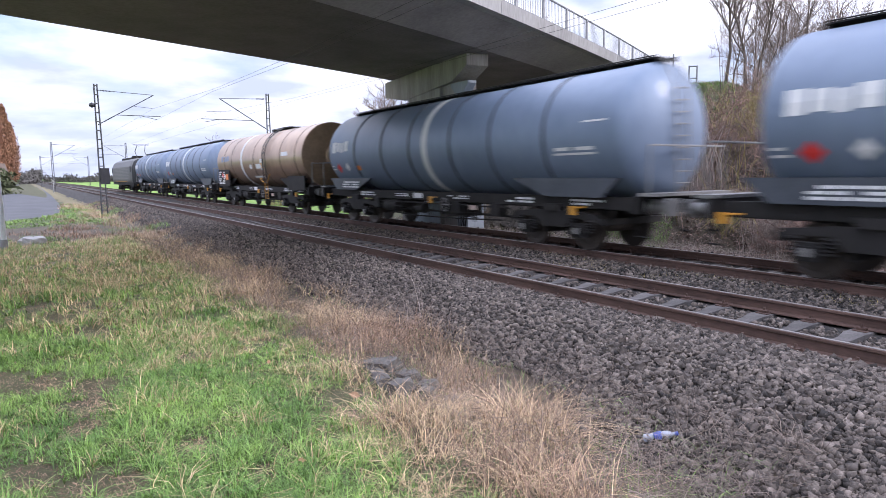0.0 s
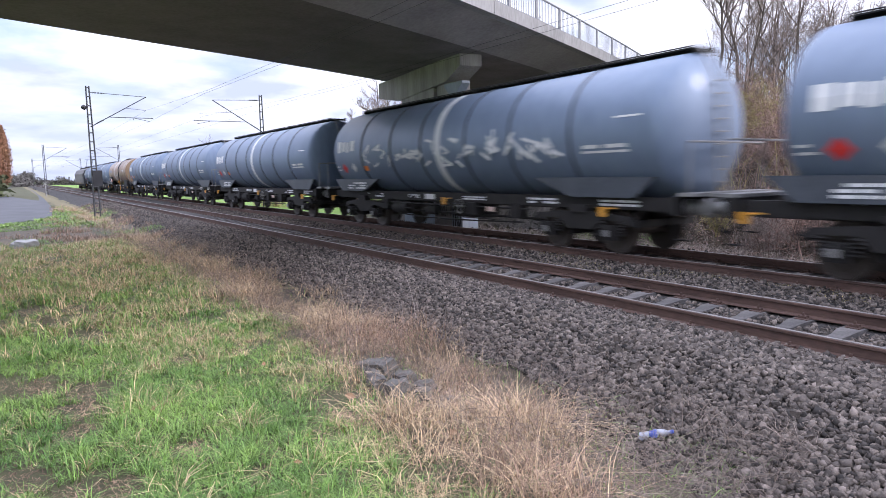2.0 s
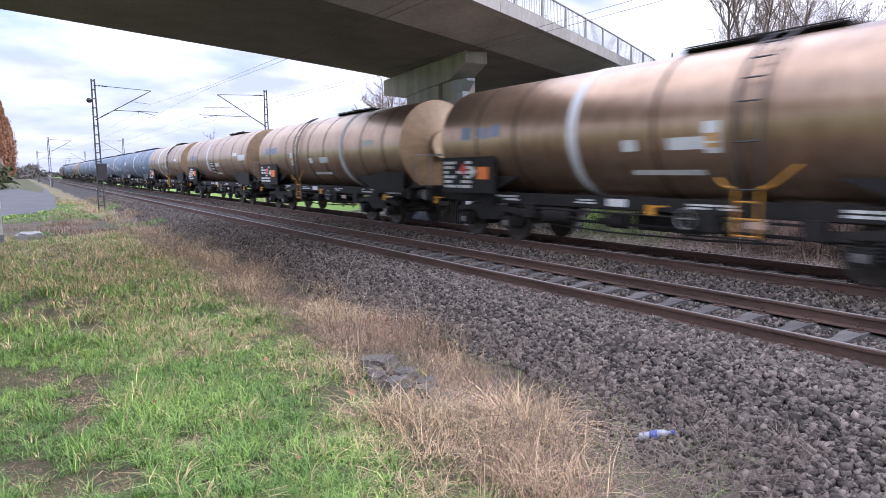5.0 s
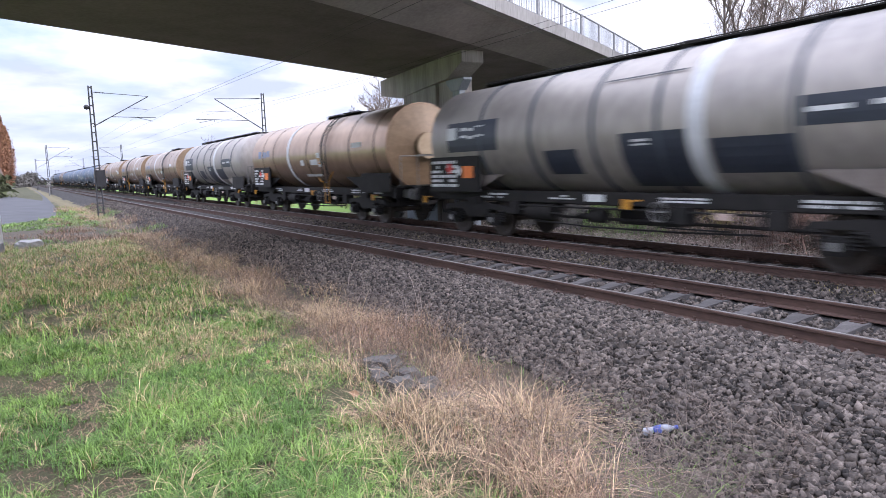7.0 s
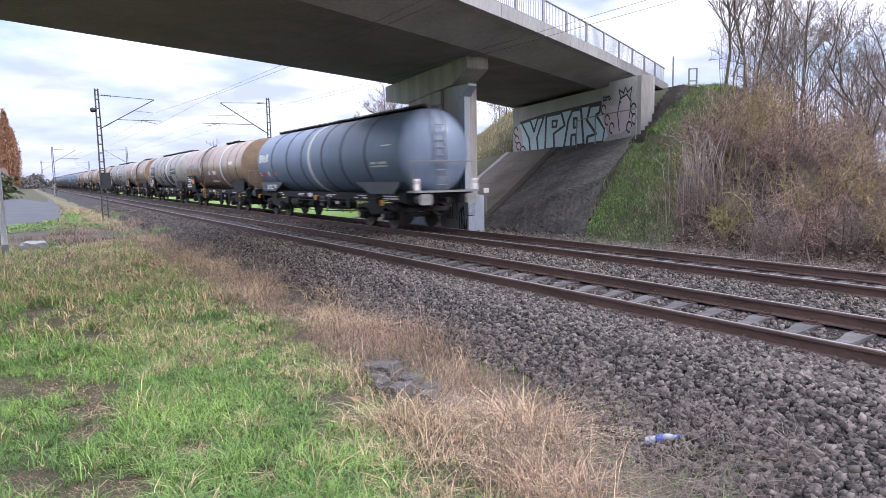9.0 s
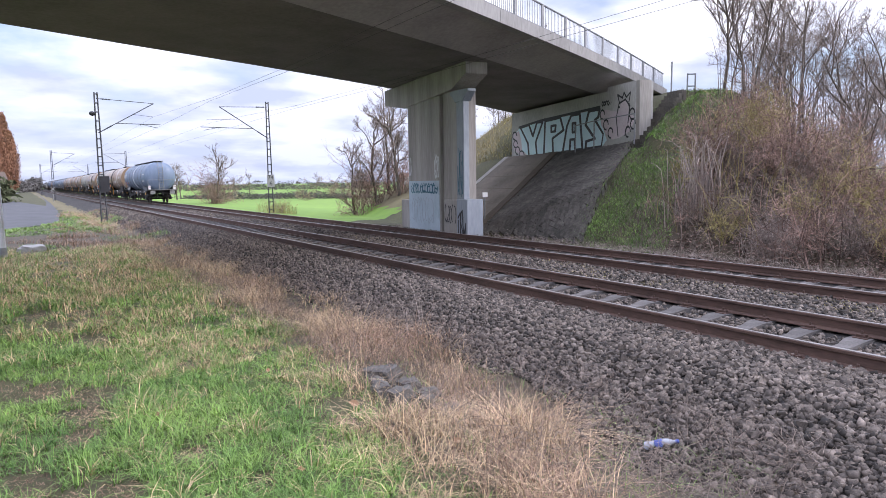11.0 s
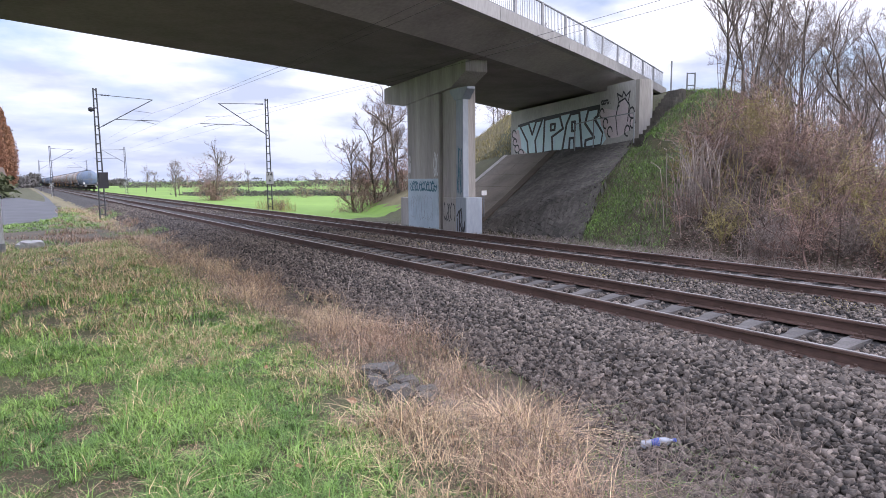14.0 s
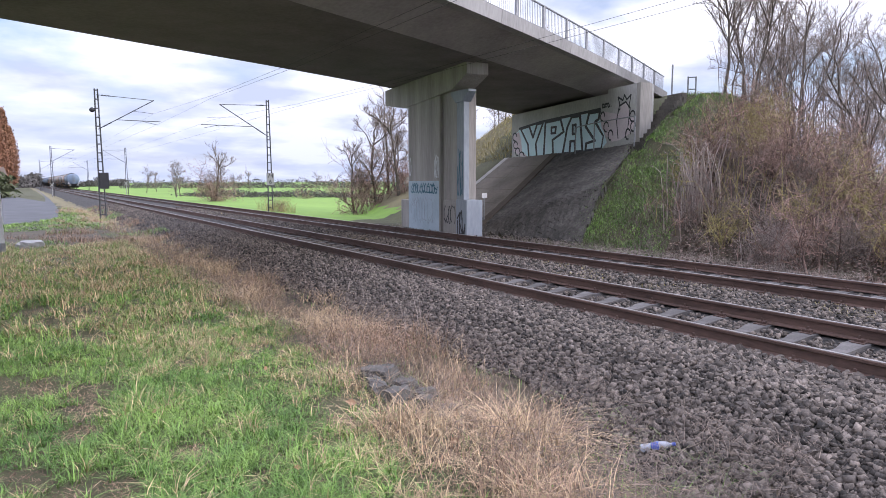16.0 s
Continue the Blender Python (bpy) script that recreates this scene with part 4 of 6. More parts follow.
def tank_wagon(tint, label, lob=16.7, turned=False, tail=False, graffiti=False, plain=False, seed=1):
    """A four-axle tank wagon; its leading tank end lies at y = 0 and it reaches back to -lob."""
    rg = random.Random(seed)
    top = thing("tank_wagon", label, "tank wagon", "wagons of the freight train")
    front, back = 1.2, 1.2 - lob
    t0, t1 = back + 0.55, 0.0
    dark, brown, grey = tint == "dark", tint == "brown", tint == "grey"
    paint = {"dark": M_TANK_DK, "brown": M_TANK_BR, "grey": M_TANK_GR}[tint]
    words = {"dark": "slate-blue painted cylindrical tank", "brown": "brown weathered cylindrical tank", "grey": "grime-streaked grey cylindrical tank"}[tint]
    if brown:
        tank = part("tank", Mesh().lathe([(t0 + 0.3, TR), (t1 - 0.3, TR)], "y", 56, (0, 0, TZ)), paint, top, words, smooth=True)
        part("clad_end", clad_end(t0 + 0.3, -1), M_CLAD, tank, "tan sheet-metal end in radial segments")
        part("clad_end", clad_end(t1 - 0.3, 1), M_CLAD, tank, "tan sheet-metal end in radial segments")
        for e, s in ((t0 + 0.3, -1), (t1 - 0.3, 1)):
            part("end_disc", Mesh().lathe([(e + s * 0.30, 0.43), (e + s * 0.345, 0.42), (e + s * 0.35, 0.02)], "y", 28, (0, 0, TZ)), M_DISC, tank, "pale round cover plate")
    else:
        tank = part("tank", Mesh().lathe(dish(t0, t1, TR, 0.5), "y", 56, (0, 0, TZ)), paint, top, words, smooth=True)
    if dark:
        rings, band, wide = (-2.6, -4.6, -6.4, -8.6, -10.4, -12.4), -7.3, 0.28
    elif brown:
        rings, band, wide = ((-1.9, -3.4, -7.4, -9.0, -11.4, -13.3), -5.3, 0.26) if not turned else ((-1.9, -4.0, -6.6, -8.2, -11.4, -13.0), -9.8, 0.26)
    else:
        rings, band, wide = (-2.7, -4.6, -6.5, -8.1, -10.6, -12.6), -8.9, 0.34
    for y in rings:
        part("stiffening_ring", ring(y, 0.09, 0.020 if not brown else 0.008), M_RING_TANK if not brown else M_RING_BR, tank, "raised tank ring", smooth=True)
    if not plain:
        part("pale_band", ring(band, wide, 0.014), M_BAND, tank, "broad pale painted band", smooth=True)
    else:
        part("pale_patch", decal(Mesh(), -6.05, -5.75, -30, 40, 0.008), M_BAND, tank, "short pale painted stripe")
    underframe(top, back, front)
    bogie(top, -1.95)
    bogie(top, back + 3.15)
    cradle = M_SADDLE if dark else (M_CHASSIS if brown else M_RUSTGREY)
    part("saddle", saddle(-0.4, -1), cradle, top, "sloping steel tank cradle")
    part("saddle", saddle(back + 1.6, 1), cradle, top, "sloping steel tank cradle")
    # catwalk on the crown
    a, b = (t0 + 0.35, -0.7) if dark else ((-10.2, -7.2) if not grey else (t0 + 0.5, -1.6))
    cw = part("walkway", walkway(a, b, 4.07), M_CHASSIS, top, "dark catwalk along the tank's crown")
    part("dome_lid", Mesh().bar((0, (a + b) / 2, 3.9), (0, (a + b) / 2, 4.14), 0.26, 14), M_CHASSIS, cw)
    # tank-side markings
    if dark:
        ms = Mesh()
        for k, (y1, wd) in enumerate(((-0.75, 0.30), (-1.13, 0.26), (-1.47, 0.18), (-1.75, 0.32))):
            decal(ms, y1 - wd, y1, -1 + (k % 2) * 1.5, 15 - (k % 3), 0.008)
        part("white_logo", ms, M_WHITE, tank, "white block-shaped company mark")
        part("hazard_diamond", diamond(-1.12, -24, 0.20), M_RED, tank, "red hazard diamond")
        part("hazard_diamond", diamond(-1.86, -23, 0.18), M_WHITE, tank, "white hazard diamond")
        part("orange_plate", decal(Mesh(), -2.9, -2.55, -28, -21, 0.012), M_ORANGE, tank, "orange warning plate")
        ms = decal(Mesh(), -13.95, -12.7, -19, -17, 0.008)
        decal(ms, -13.2, -12.75, -15, -12, 0.008)
        decal(ms, -13.9, -13.35, -15, -12, 0.008)
        decal(ms, -14.25, -13.6, 8, 9.5, 0.008)
        decal(ms, -0.7, -0.5, -22, -20, 0.008)
        decal(ms, -0.8, -0.5, -27, -25, 0.008)
        tagged(part("small_lettering", ms, M_WHITE, tank, "small white lettering"), kind="stuff")
        ms = Mesh()
        bars(ms, -2.4, -1.0, 1.26, 1.52, -1.16, 3, rg)
        tagged(part("lettering", ms, M_WHITE, top, "rows of small white lettering on the cradle"), kind="stuff")
        if graffiti:
            g = []
            for i in range(15):
                c = -3.2 - i * 0.62
                for k in range(3):
                    u, w = c + rg.uniform(-0.2, 0.2), rg.uniform(-22, 2)
                    g.append([(u, w), (u + rg.uniform(-0.4, 0.4), w + rg.uniform(-10, 10)), (u + rg.uniform(-0.4, 0.4), w + rg.uniform(-8, 12))])
            tagged(part("graffiti", tank_strokes(g, 0.035), M_BAND, tank, "pale grey sprayed scribble along the tank"), kind="stuff")
    else:
        ms = Mesh()
        for k, (y1, wd) in enumerate(((-1.25, 0.42), (-1.85, 0.30), (-2.2, 0.22), (-2.5, 0.34))):
            decal(ms, y1 - wd, y1, -1 + (k % 2) * 1.5, 12 - (k % 3), 0.008)
        if grey:
            part("logo_ground", decal(Mesh(), -3.4, -1.25, -14, 17, 0.005), M_PATCH, tank, "dark blue patch behind the mark")
        part("pale_logo", ms, M_WHITE if grey else M_FADEBLUE, tank, "block-shaped company mark")
        placard(top, -2.6, -0.25, 1.18, 2.12, rg)
        part("rear_board", Mesh().box((-1.32, t0 + 1.3, 1.42), (0.05, 2.0, 0.62)), M_CHASSIS, top, "black board at the rear cradle")
        ms = Mesh()
        if brown:
            decal(ms, -7.0, -6.65, -19, -10, 0.01)
            decal(ms, -8.5, -7.7, -19, -10, 0.01)
            decal(ms, -8.35, -6.75, -40, -35, 0.01)
            decal(ms, -12.9, -12.5, -52, -47, 0.01)
            decal(ms, -12.4, -11.6, 2, 9, 0.01)
        else:
            decal(ms, -7.9, -7.5, -15, -13, 0.012)
            decal(ms, -7.9, -7.5, -18, -16.5, 0.012)
            decal(ms, -11.4, -10.8, -4, -1, 0.012)
            decal(ms, -12.2, -11.7, -3, 0, 0.012)
        tagged(part("data_plate", ms, M_WHITE, tank, "small white data plates"), kind="stuff")
        if brown and not plain:
            ly = -9.3 if not turned else -5.4
            side_ladder(top, ly)
            part("warning_sign", decal(Mesh(), ly + 0.55, ly + 0.85, -22, 0, 0.012), M_WHITE, tank, "white warning sign")
            part("warning_sign", decal(Mesh(), ly + 0.6, ly + 0.8, -18, -8, 0.016), M_YELLOW, tank, "yellow warning mark")
        if plain:
            g = part("vent_grille", decal(Mesh(), -7.3, -6.5, -38, -6, 0.012), M_CHASSIS, tank, "black louvred panel")
            ms = Mesh()
            for k in range(8):
                decal(ms, -7.25, -6.55, -36 + 4 * k, -34.4 + 4 * k, 0.016)
            part("louvre", ms, M_BAND, g)
            part("label_panel", decal(Mesh(), -13.9, -12.6, -8, 4, 0.012), M_WHITE, tank, "long white label panel")
        if grey:
            ms = decal(Mesh(), -6.0, -5.0, -43, -18, 0.006)
            part("blue_patch", ms, M_PATCH, tank, "dark blue repainted patch")
            part("blue_patch", decal(Mesh(), -8.7, -7.2, -60, -8, 0.006), M_PATCH, tank, "dark blue repainted panel")
            part("blue_patch", decal(Mesh(), -10.6, -9.15, -44, -16, 0.006), M_PATCH, tank, "dark blue repainted patch")
            part("blue_patch", decal(Mesh(), -12.4, -10.7, -12, 6, 0.006), M_PATCH, tank, "dark blue repainted patch")
            part("drip_ledge", decal(Mesh(), -8.6, -6.7, 36, 37.5, 0.03), M_RING_DK, tank)
    # levers, air tank, brake gear on the near side
    ms = Mesh().lathe([(-0.45, 0.05), (-0.42, 0.20), (0.42, 0.20), (0.45, 0.05)], "y", 16, (-0.85, -4.4, 0.72))
    part("air_tank", ms, M_CHASSIS, top, "black air reservoir", smooth=True)
    for y, z in ((-7.2, 0.98), (back + 2.4, 0.9), (0.4, 0.92)):
        part("brake_lever", Mesh().box((-1.16, y, z), (0.04, 0.17, 0.20)).bar((-1.16, y, z + 0.06), (-1.16, y - 0.35, z + 0.09), 0.018, 5), M_YELLOW, top, "orange-yellow brake lever plate")
    rig = Mesh()
    for y in (-4.9, -5.7, -6.6, -7.8, -9.1, -9.9):
        rig.bar((-0.9, y, 1.0), (-0.9 + rg.uniform(-0.1, 0.1), y + rg.uniform(-0.25, 0.25), 0.42), 0.022, 5)
    rig.path([(-0.9, -4.2, 0.5), (-0.9, -6.0, 0.44), (-0.9, -8.2, 0.46), (-0.9, back + 5.2, 0.52)], 0.022, 5)
    rig.path([(-1.02, -3.3, 0.78), (-1.02, -5.2, 0.70), (-1.02, -5.4, 0.9)], 0.018, 5)
    rig.path([(-1.02, -7.6, 0.9), (-1.02, -7.9, 0.55), (-1.02, -9.4, 0.55), (-1.02, -9.6, 0.95)], 0.018, 5)
    part("brake_rigging", rig, M_CHASSIS, top, "grimy brake rods and hangers")
    part("brake_cylinder", Mesh().lathe([(-0.28, 0.04), (-0.26, 0.15), (0.2, 0.15), (0.24, 0.06), (0.6, 0.03)], "y", 14, (-0.8, -6.1, 0.68)), M_CHASSIS, top, smooth=True)
    wheel = [(-1.2, -8.0 + 0.19 * math.cos(k * 0.5236), 0.86 + 0.19 * math.sin(k * 0.5236)) for k in range(13)]
    part("hand_wheel", Mesh().path(wheel, 0.014, 5).bar((-1.2, -8.19, 0.86), (-1.2, -7.81, 0.86), 0.01, 5).bar((-1.2, -8.0, 0.67), (-1.2, -8.0, 1.05), 0.01, 5).bar((-1.2, -8.0, 0.86), (-0.9, -8.0, 0.86), 0.018, 6), M_BUFFER, top, "worn steel brake hand wheel")
    for y in (-3.6, -8.4, -10.2):
        part("valve_box", Mesh().box((-0.95, y, 0.8), (0.3, 0.35, 0.32)), M_CHASSIS, top)
    part("data_plate", Mesh().box((-0.99, -6.2, 1.08), (0.012, 0.5, 0.16)), M_WHITE, top, "small white data plate")
    part("data_plate", Mesh().box((-1.12, -9.3, 0.82), (0.012, 0.32, 0.12)), M_PINKPLATE, top, "pale worn plate")
    ms = Mesh()
    for y0, y1, z0, z1 in ((-3.3, -2.2, 1.0, 1.16), (-5.6, -4.8, 1.02, 1.14), (-8.9, -7.9, 1.02, 1.14), (-11.6, -10.6, 1.0, 1.16), (back + 1.6, back + 2.6, 1.0, 1.16)):
        bars(ms, y0, y1, z0, z1, -0.986, 2, rg)
    tagged(part("stencil", ms, M_WHITE, top, "small white stencilled lettering on the sill"), kind="stuff")
    for yb in (-1.95, back + 3.15):
        for d in (-0.9, 0.9):
            part("axle_plate", Mesh().box((-1.225, yb + d, 0.46), (0.012, 0.15, 0.13)), M_BUFFER, top, "pale axle-box cover")
    # end steps and handrails
    for e, s in ((back + 0.33, -1), (front - 0.5, 1)):
        pf = part("end_platform", Mesh().box((0, e, 1.29), (2.5, 0.42, 0.06)), M_BUFFER if dark else M_CHASSIS, top, "pale grey end platform")
        ms = Mesh().path([(-1.2, e, 1.3), (-1.2, e, 2.25), (1.2, e, 2.25), (1.2, e, 1.3)], 0.02, 5)
        part("end_rail", ms, M_BUFFER, pf)
        for sx in (-1.15, 1.15):
            part("shunter_step", Mesh().path([(sx, e, 1.2), (sx, e, 0.45), (sx, e - s * 0.3, 0.45), (sx, e - s * 0.3, 1.2)], 0.018, 5), M_CHASSIS, pf)
    if not brown:
        ms = Mesh()
        for d in (-0.2, 0.2):
            ms.path([(d, back + 0.40, 1.3), (d, t0 - 0.07, 2.6), (d, t0 - 0.02, 3.5), (d, t0 + 0.3, 4.05)], 0.02, 5)
        for k in range(9):
            ms.bar((-0.2, back + 0.42 + 0.012 * k, 1.5 + 0.24 * k), (0.2, back + 0.42 + 0.012 * k, 1.5 + 0.24 * k), 0.015, 5)
        part("end_ladder", ms, M_BUFFER, top, "steel ladder up the tank end")
    if tail:
        for sx in (-1.12, 1.12):
            b = part("tail_board", Mesh().box((sx, back + 0.16, 1.52), (0.20, 0.03, 0.36)), M_WHITE, top, "white and red tail board")
            part("tail_mark", Mesh().box((sx, back + 0.14, 1.58), (0.17, 0.015, 0.10)), M_PINKPLATE, b)
    return top


def diamond(y, ang, r):
    pts = [on_tank(y - r, ang, 0.01), on_tank(y, ang - r * 40, 0.01), on_tank(y + r, ang, 0.01), on_tank(y, ang + r * 40, 0.01)]
    return Mesh().add(pts, [(0, 1, 2, 3)])


def tank_strokes(lines, r):
    ms = Mesh()
    lift = 0.012
    for ln in lines:
        for (u0, a0), (u1, a1) in zip(ln, ln[1:]):
            n = 3
            for k in range(n):
                p, q = on_tank(u0 + (u1 - u0) * k / n, a0 + (a1 - a0) * k / n, lift), on_tank(u0 + (u1 - u0) * (k + 1.1) / n, a0 + (a1 - a0) * (k + 1.1) / n, lift)
                d = (Vector(q) - Vector(p)).normalized()
                w = d.cross(Vector((1, 0, 0))) * r
                ms.add([Vector(p) + w, Vector(p) - w, Vector(q) - w, Vector(q) + w], [(0, 1, 2, 3)])
            lift += 0.0003
    return ms


M_CLAD = mat("tan_sheet_cladding", (0.165, 0.108, 0.062), (0.29, 0.200, 0.125), 1.4, 0.5, 0.1, fine=10, stretch=(1, 1, 1))
M_DISC = mat("pale_tan_cover", (0.38, 0.28, 0.18), (0.55, 0.43, 0.30), 2.0, 0.5, fine=10)
M_SADDLE = mat("slate_cradle_paint", (0.035, 0.042, 0.055), (0.07, 0.08, 0.10), 2, 0.5)
M_RUSTGREY = mat("rust_stained_cradle", (0.13, 0.10, 0.085), (0.26, 0.23, 0.21), 2.5, 0.6)
M_PATCH = mat("dark_blue_repaint", (0.025, 0.03, 0.045), (0.05, 0.058, 0.08), 1.5, 0.45)
M_FADEBLUE = mat("faded_blue_mark", (0.13, 0.17, 0.26), (0.24, 0.28, 0.38), 3, 0.5)
M_PINKPLATE = mat("worn_pale_plate", (0.40, 0.26, 0.22), (0.6, 0.48, 0.42), 5, 0.6)
WAGONS = {
    "dark": tank_wagon("dark", "slate-blue four-axle tank wagon with dark rings and a pale band", seed=1),
    "graffiti": tank_wagon("dark", "slate-blue four-axle tank wagon sprayed with pale graffiti", seed=2, graffiti=True),
    "tail": tank_wagon("dark", "last slate-blue tank wagon with white and red tail boards", seed=3, tail=True),
    "brown": tank_wagon("brown", "weathered brown tank wagon with a yellow-footed ladder behind its pale band", 16.2, seed=4),
    "turned": tank_wagon("brown", "weathered brown tank wagon with a yellow-footed ladder before its pale band", 16.2, turned=True, seed=5),
    "plain": tank_wagon("brown", "brown tank wagon with a black louvred panel and long white label", 16.2, plain=True, seed=6),
    "grey": tank_wagon("grey", "grime-streaked grey tank wagon with dark blue patches and a pale band", 16.4, seed=7),
}
# kind and tank front at the clip's start, down the line from the engine
CONSIST = [("dark", 73.2), ("dark", 56.4), ("brown", 39.6), ("dark", 23.0), ("dark", 5.88), ("dark", -10.7), ("graffiti", -27.4), ("dark", -44.0), ("brown", -60.3), ("plain", -76.3),
           ("turned", -92.3), ("brown", -108.5), ("grey", -124.7), ("brown", -140.9), ("grey", -157.3), ("turned", -173.6), ("tail", -190.2)]
TRAIN = []


def locomotive():
    top = thing("locomotive", "black and silver four-axle electric locomotive with a raised pantograph", "locomotive")
    L = 19.4
    sec = [(-1.42, 1.15), (1.42, 1.15), (1.48, 1.5), (1.48, 2.9), (1.2, 3.55), (0.8, 3.8), (-0.8, 3.8), (-1.2, 3.55), (-1.48, 2.9), (-1.48, 1.5)]
    ms = Mesh()
    st = [(-L / 2 + 0.6, 0.80, 0.0), (-L / 2 + 0.75, 0.97, 0.0), (-L / 2 + 2.0, 1.0, 0.0), (L / 2 - 2.0, 1.0, 0.0), (L / 2 - 0.75, 0.97, 0.0), (L / 2 - 0.6, 0.80, 0.0)]
    n = len(sec)
    vs = [(x * k, y, 1.15 + (z - 1.15) * (k if k < 1 else 1)) for y, k, _ in st for x, z in sec]
    fs = [(j * n + i, j * n + (i + 1) % n, (j + 1) * n + (i + 1) % n, (j + 1) * n + i) for j in range(len(st) - 1) for i in range(n)] + [tuple(range(n)), tuple(range((len(st) - 1) * n, len(st) * n))]
    body = part("body", ms.add(vs, fs), M_LOCO, top, "black locomotive body", bevel=0.05)
    for k in range(9):
        part("side_rib", Mesh().box((-1.49, 0, 1.45 + 0.17 * k), (0.02, L - 5.4, 0.07)), M_BUFFER, body, "silver ribbed side strip")
    for s in (-1, 1):
        part("cab_window", Mesh().box((-1.485, s * (L / 2 - 1.55), 2.65), (0.02, 0.75, 0.62)), M_INK, body, "dark cab side window")
        part("windscreen", Mesh().box((0, s * (L / 2 - 0.62), 2.75), (2.0, 0.06, 0.7)), M_INK, body, "dark windscreen")
        part("yellow_stripe", Mesh().box((-1.492, s * 2.6, 1.3), (0.02, 4.6, 0.07)), M_YELLOW, body)
        bogie(top, s * 4.9)
        for sx in (-0.875, 0.875):
            part("buffer", Mesh().bar((sx, s * (L / 2 - 0.6), 1.05), (sx, s * L / 2, 1.05), 0.14, 14), M_BUFFER, top)
    part("frame_skirt", Mesh().box((0, 0, 1.02), (2.7, L - 1.4, 0.3)), M_CHASSIS, top)
    part("roof_gear", Mesh().box((0, 0, 3.9), (1.4, 9, 0.24)).box((0, -3.2, 4.05), (1.0, 1.4, 0.3)), M_CHASSIS, top, "dark roof equipment")
    ms = Mesh()
    for sx in (-0.5, 0.5):
        ms.path([(sx, -6.6, 3.9), (sx, -5.2, 4.65), (sx * 0.8, -6.5, 5.30)], 0.035, 5)
    ms.bar((-0.8, -6.5, 5.32), (0.8, -6.5, 5.32), 0.04, 6).bar((-0.8, -6.25, 5.32), (0.8, -6.25, 5.32), 0.04, 6)
    part("pantograph", ms, M_STEEL_DK, top, "raised pantograph")
    ms = Mesh()
    ms.path([(-0.5, 6.9, 3.95), (-0.5, 5.2, 4.1), (0.5, 5.2, 4.1), (0.5, 6.9, 3.95)], 0.035, 5)
    part("pantograph", ms, M_STEEL_DK, top, "folded pantograph")
    return top


M_LOCO = mat("black_locomotive_paint", (0.015, 0.016, 0.018), (0.035, 0.036, 0.04), 1.0, 0.35)
LOCO = locomotive()
LOCO_Y = 73.2 + 1.2 + 9.7


def assemble():
    used = set()
    for kind, y in CONSIST:
        src = WAGONS[kind]
        if src.name in used:
            ob = copy_thing(src, pose(FAR, y, 0))
        else:
            used.add(src.name)
            ob = src
            ob.matrix_basis = pose(FAR, y, 0)
        TRAIN.append((ob, y))
    TRAIN.append((LOCO, LOCO_Y))


assemble()


def motions():
    for ob, y in TRAIN:
        walk(ob, [(t, pose(FAR, y + 0.2 + SPEED * t, 0)) for t in (0, 4, 8, 12, 16)])



# ---- overhead line, far masts, road, small trackside things ----
for yy in (122, 198):
    copy_thing(MAST_1, pose(4.27, yy, 0))
    copy_thing(MAST_2, pose(15.25, yy, 0))


def overhead(x, h, label):
    top = thing("overhead_line", label, "overhead line", "overhead lines")
    zs = [(-40, h, h + 0.9), (-10, h, h + 0.2), (8, h, h + 0.12), (20, h, h + 0.08), (30, h + 0.02, h + 0.2), (46, h + 0.05, h + 0.75), (84, h, h + 0.5), (122, h + 0.05, h + 0.9), (160, h, h + 0.5), (198, h + 0.05, h + 0.9), (420, h, h + 0.8)]
    part("contact_wire", Mesh().path([(x + 0.2 * math.sin(y), y, a) for y, a, b in zs], 0.005, 5), M_STEEL_DK, top)
    fine = [(y0 + (y1 - y0) * k / 6, b0 + (b1 - b0) * k / 6) for (y0, _, b0), (y1, _, b1) in zip(zs, zs[1:]) for k in range(6)]
    part("messenger_wire", Mesh().path([(x, y, b) for y, b in fine], 0.005, 5), M_STEEL_DK, top)


overhead(NEAR, 5.5, "thin dark contact wire and messenger wire over the near track")
overhead(FAR, 5.28, "thin dark contact wire and messenger wire over the far track")


def road():
    edge = [(-60, 20), (-14, 33.5), (-6, 36.6), (-1.2, 39.4), (0.6, 42.3), (1.75, 46.0), (2.4, 60), (3.0, 100), (3.6, 180), (4.0, 300)]
    back = [(-2.0, 300), (-3.4, 180), (-4.0, 100), (-4.6, 60), (-6.5, 50), (-14, 44), (-60, 31)]
    pts = edge + back
    n = len(pts)
    ms = Mesh().add([(x, y, ground_z(x, y) + 0.03) for x, y in pts] + [(x, y, ground_z(x, y) - 0.3) for x, y in pts], [tuple(range(n))] + [(i, (i + 1) % n, n + (i + 1) % n, n + i) for i in range(n)])
    tagged(part("road", ms, M_ASPHALT), "narrow grey asphalt lane beside the railway", "road", kind="structure")


road()


def white_pole():
    top = thing("lamp_pole", "slim pale steel pole standing on the verge", "pole", m=pose(-0.62, 23.5, ground_z(-0.62, 23.5)))
    part("shaft", Mesh().bar((0, 0, -0.2), (-0.02, 0, 6.5), 0.085, 14, 0.06), M_BAND, top, smooth=True)
    part("base_collar", Mesh().bar((0, 0, -0.1), (0, 0, 0.35), 0.10, 14), M_GALV, top, smooth=True)


white_pole()


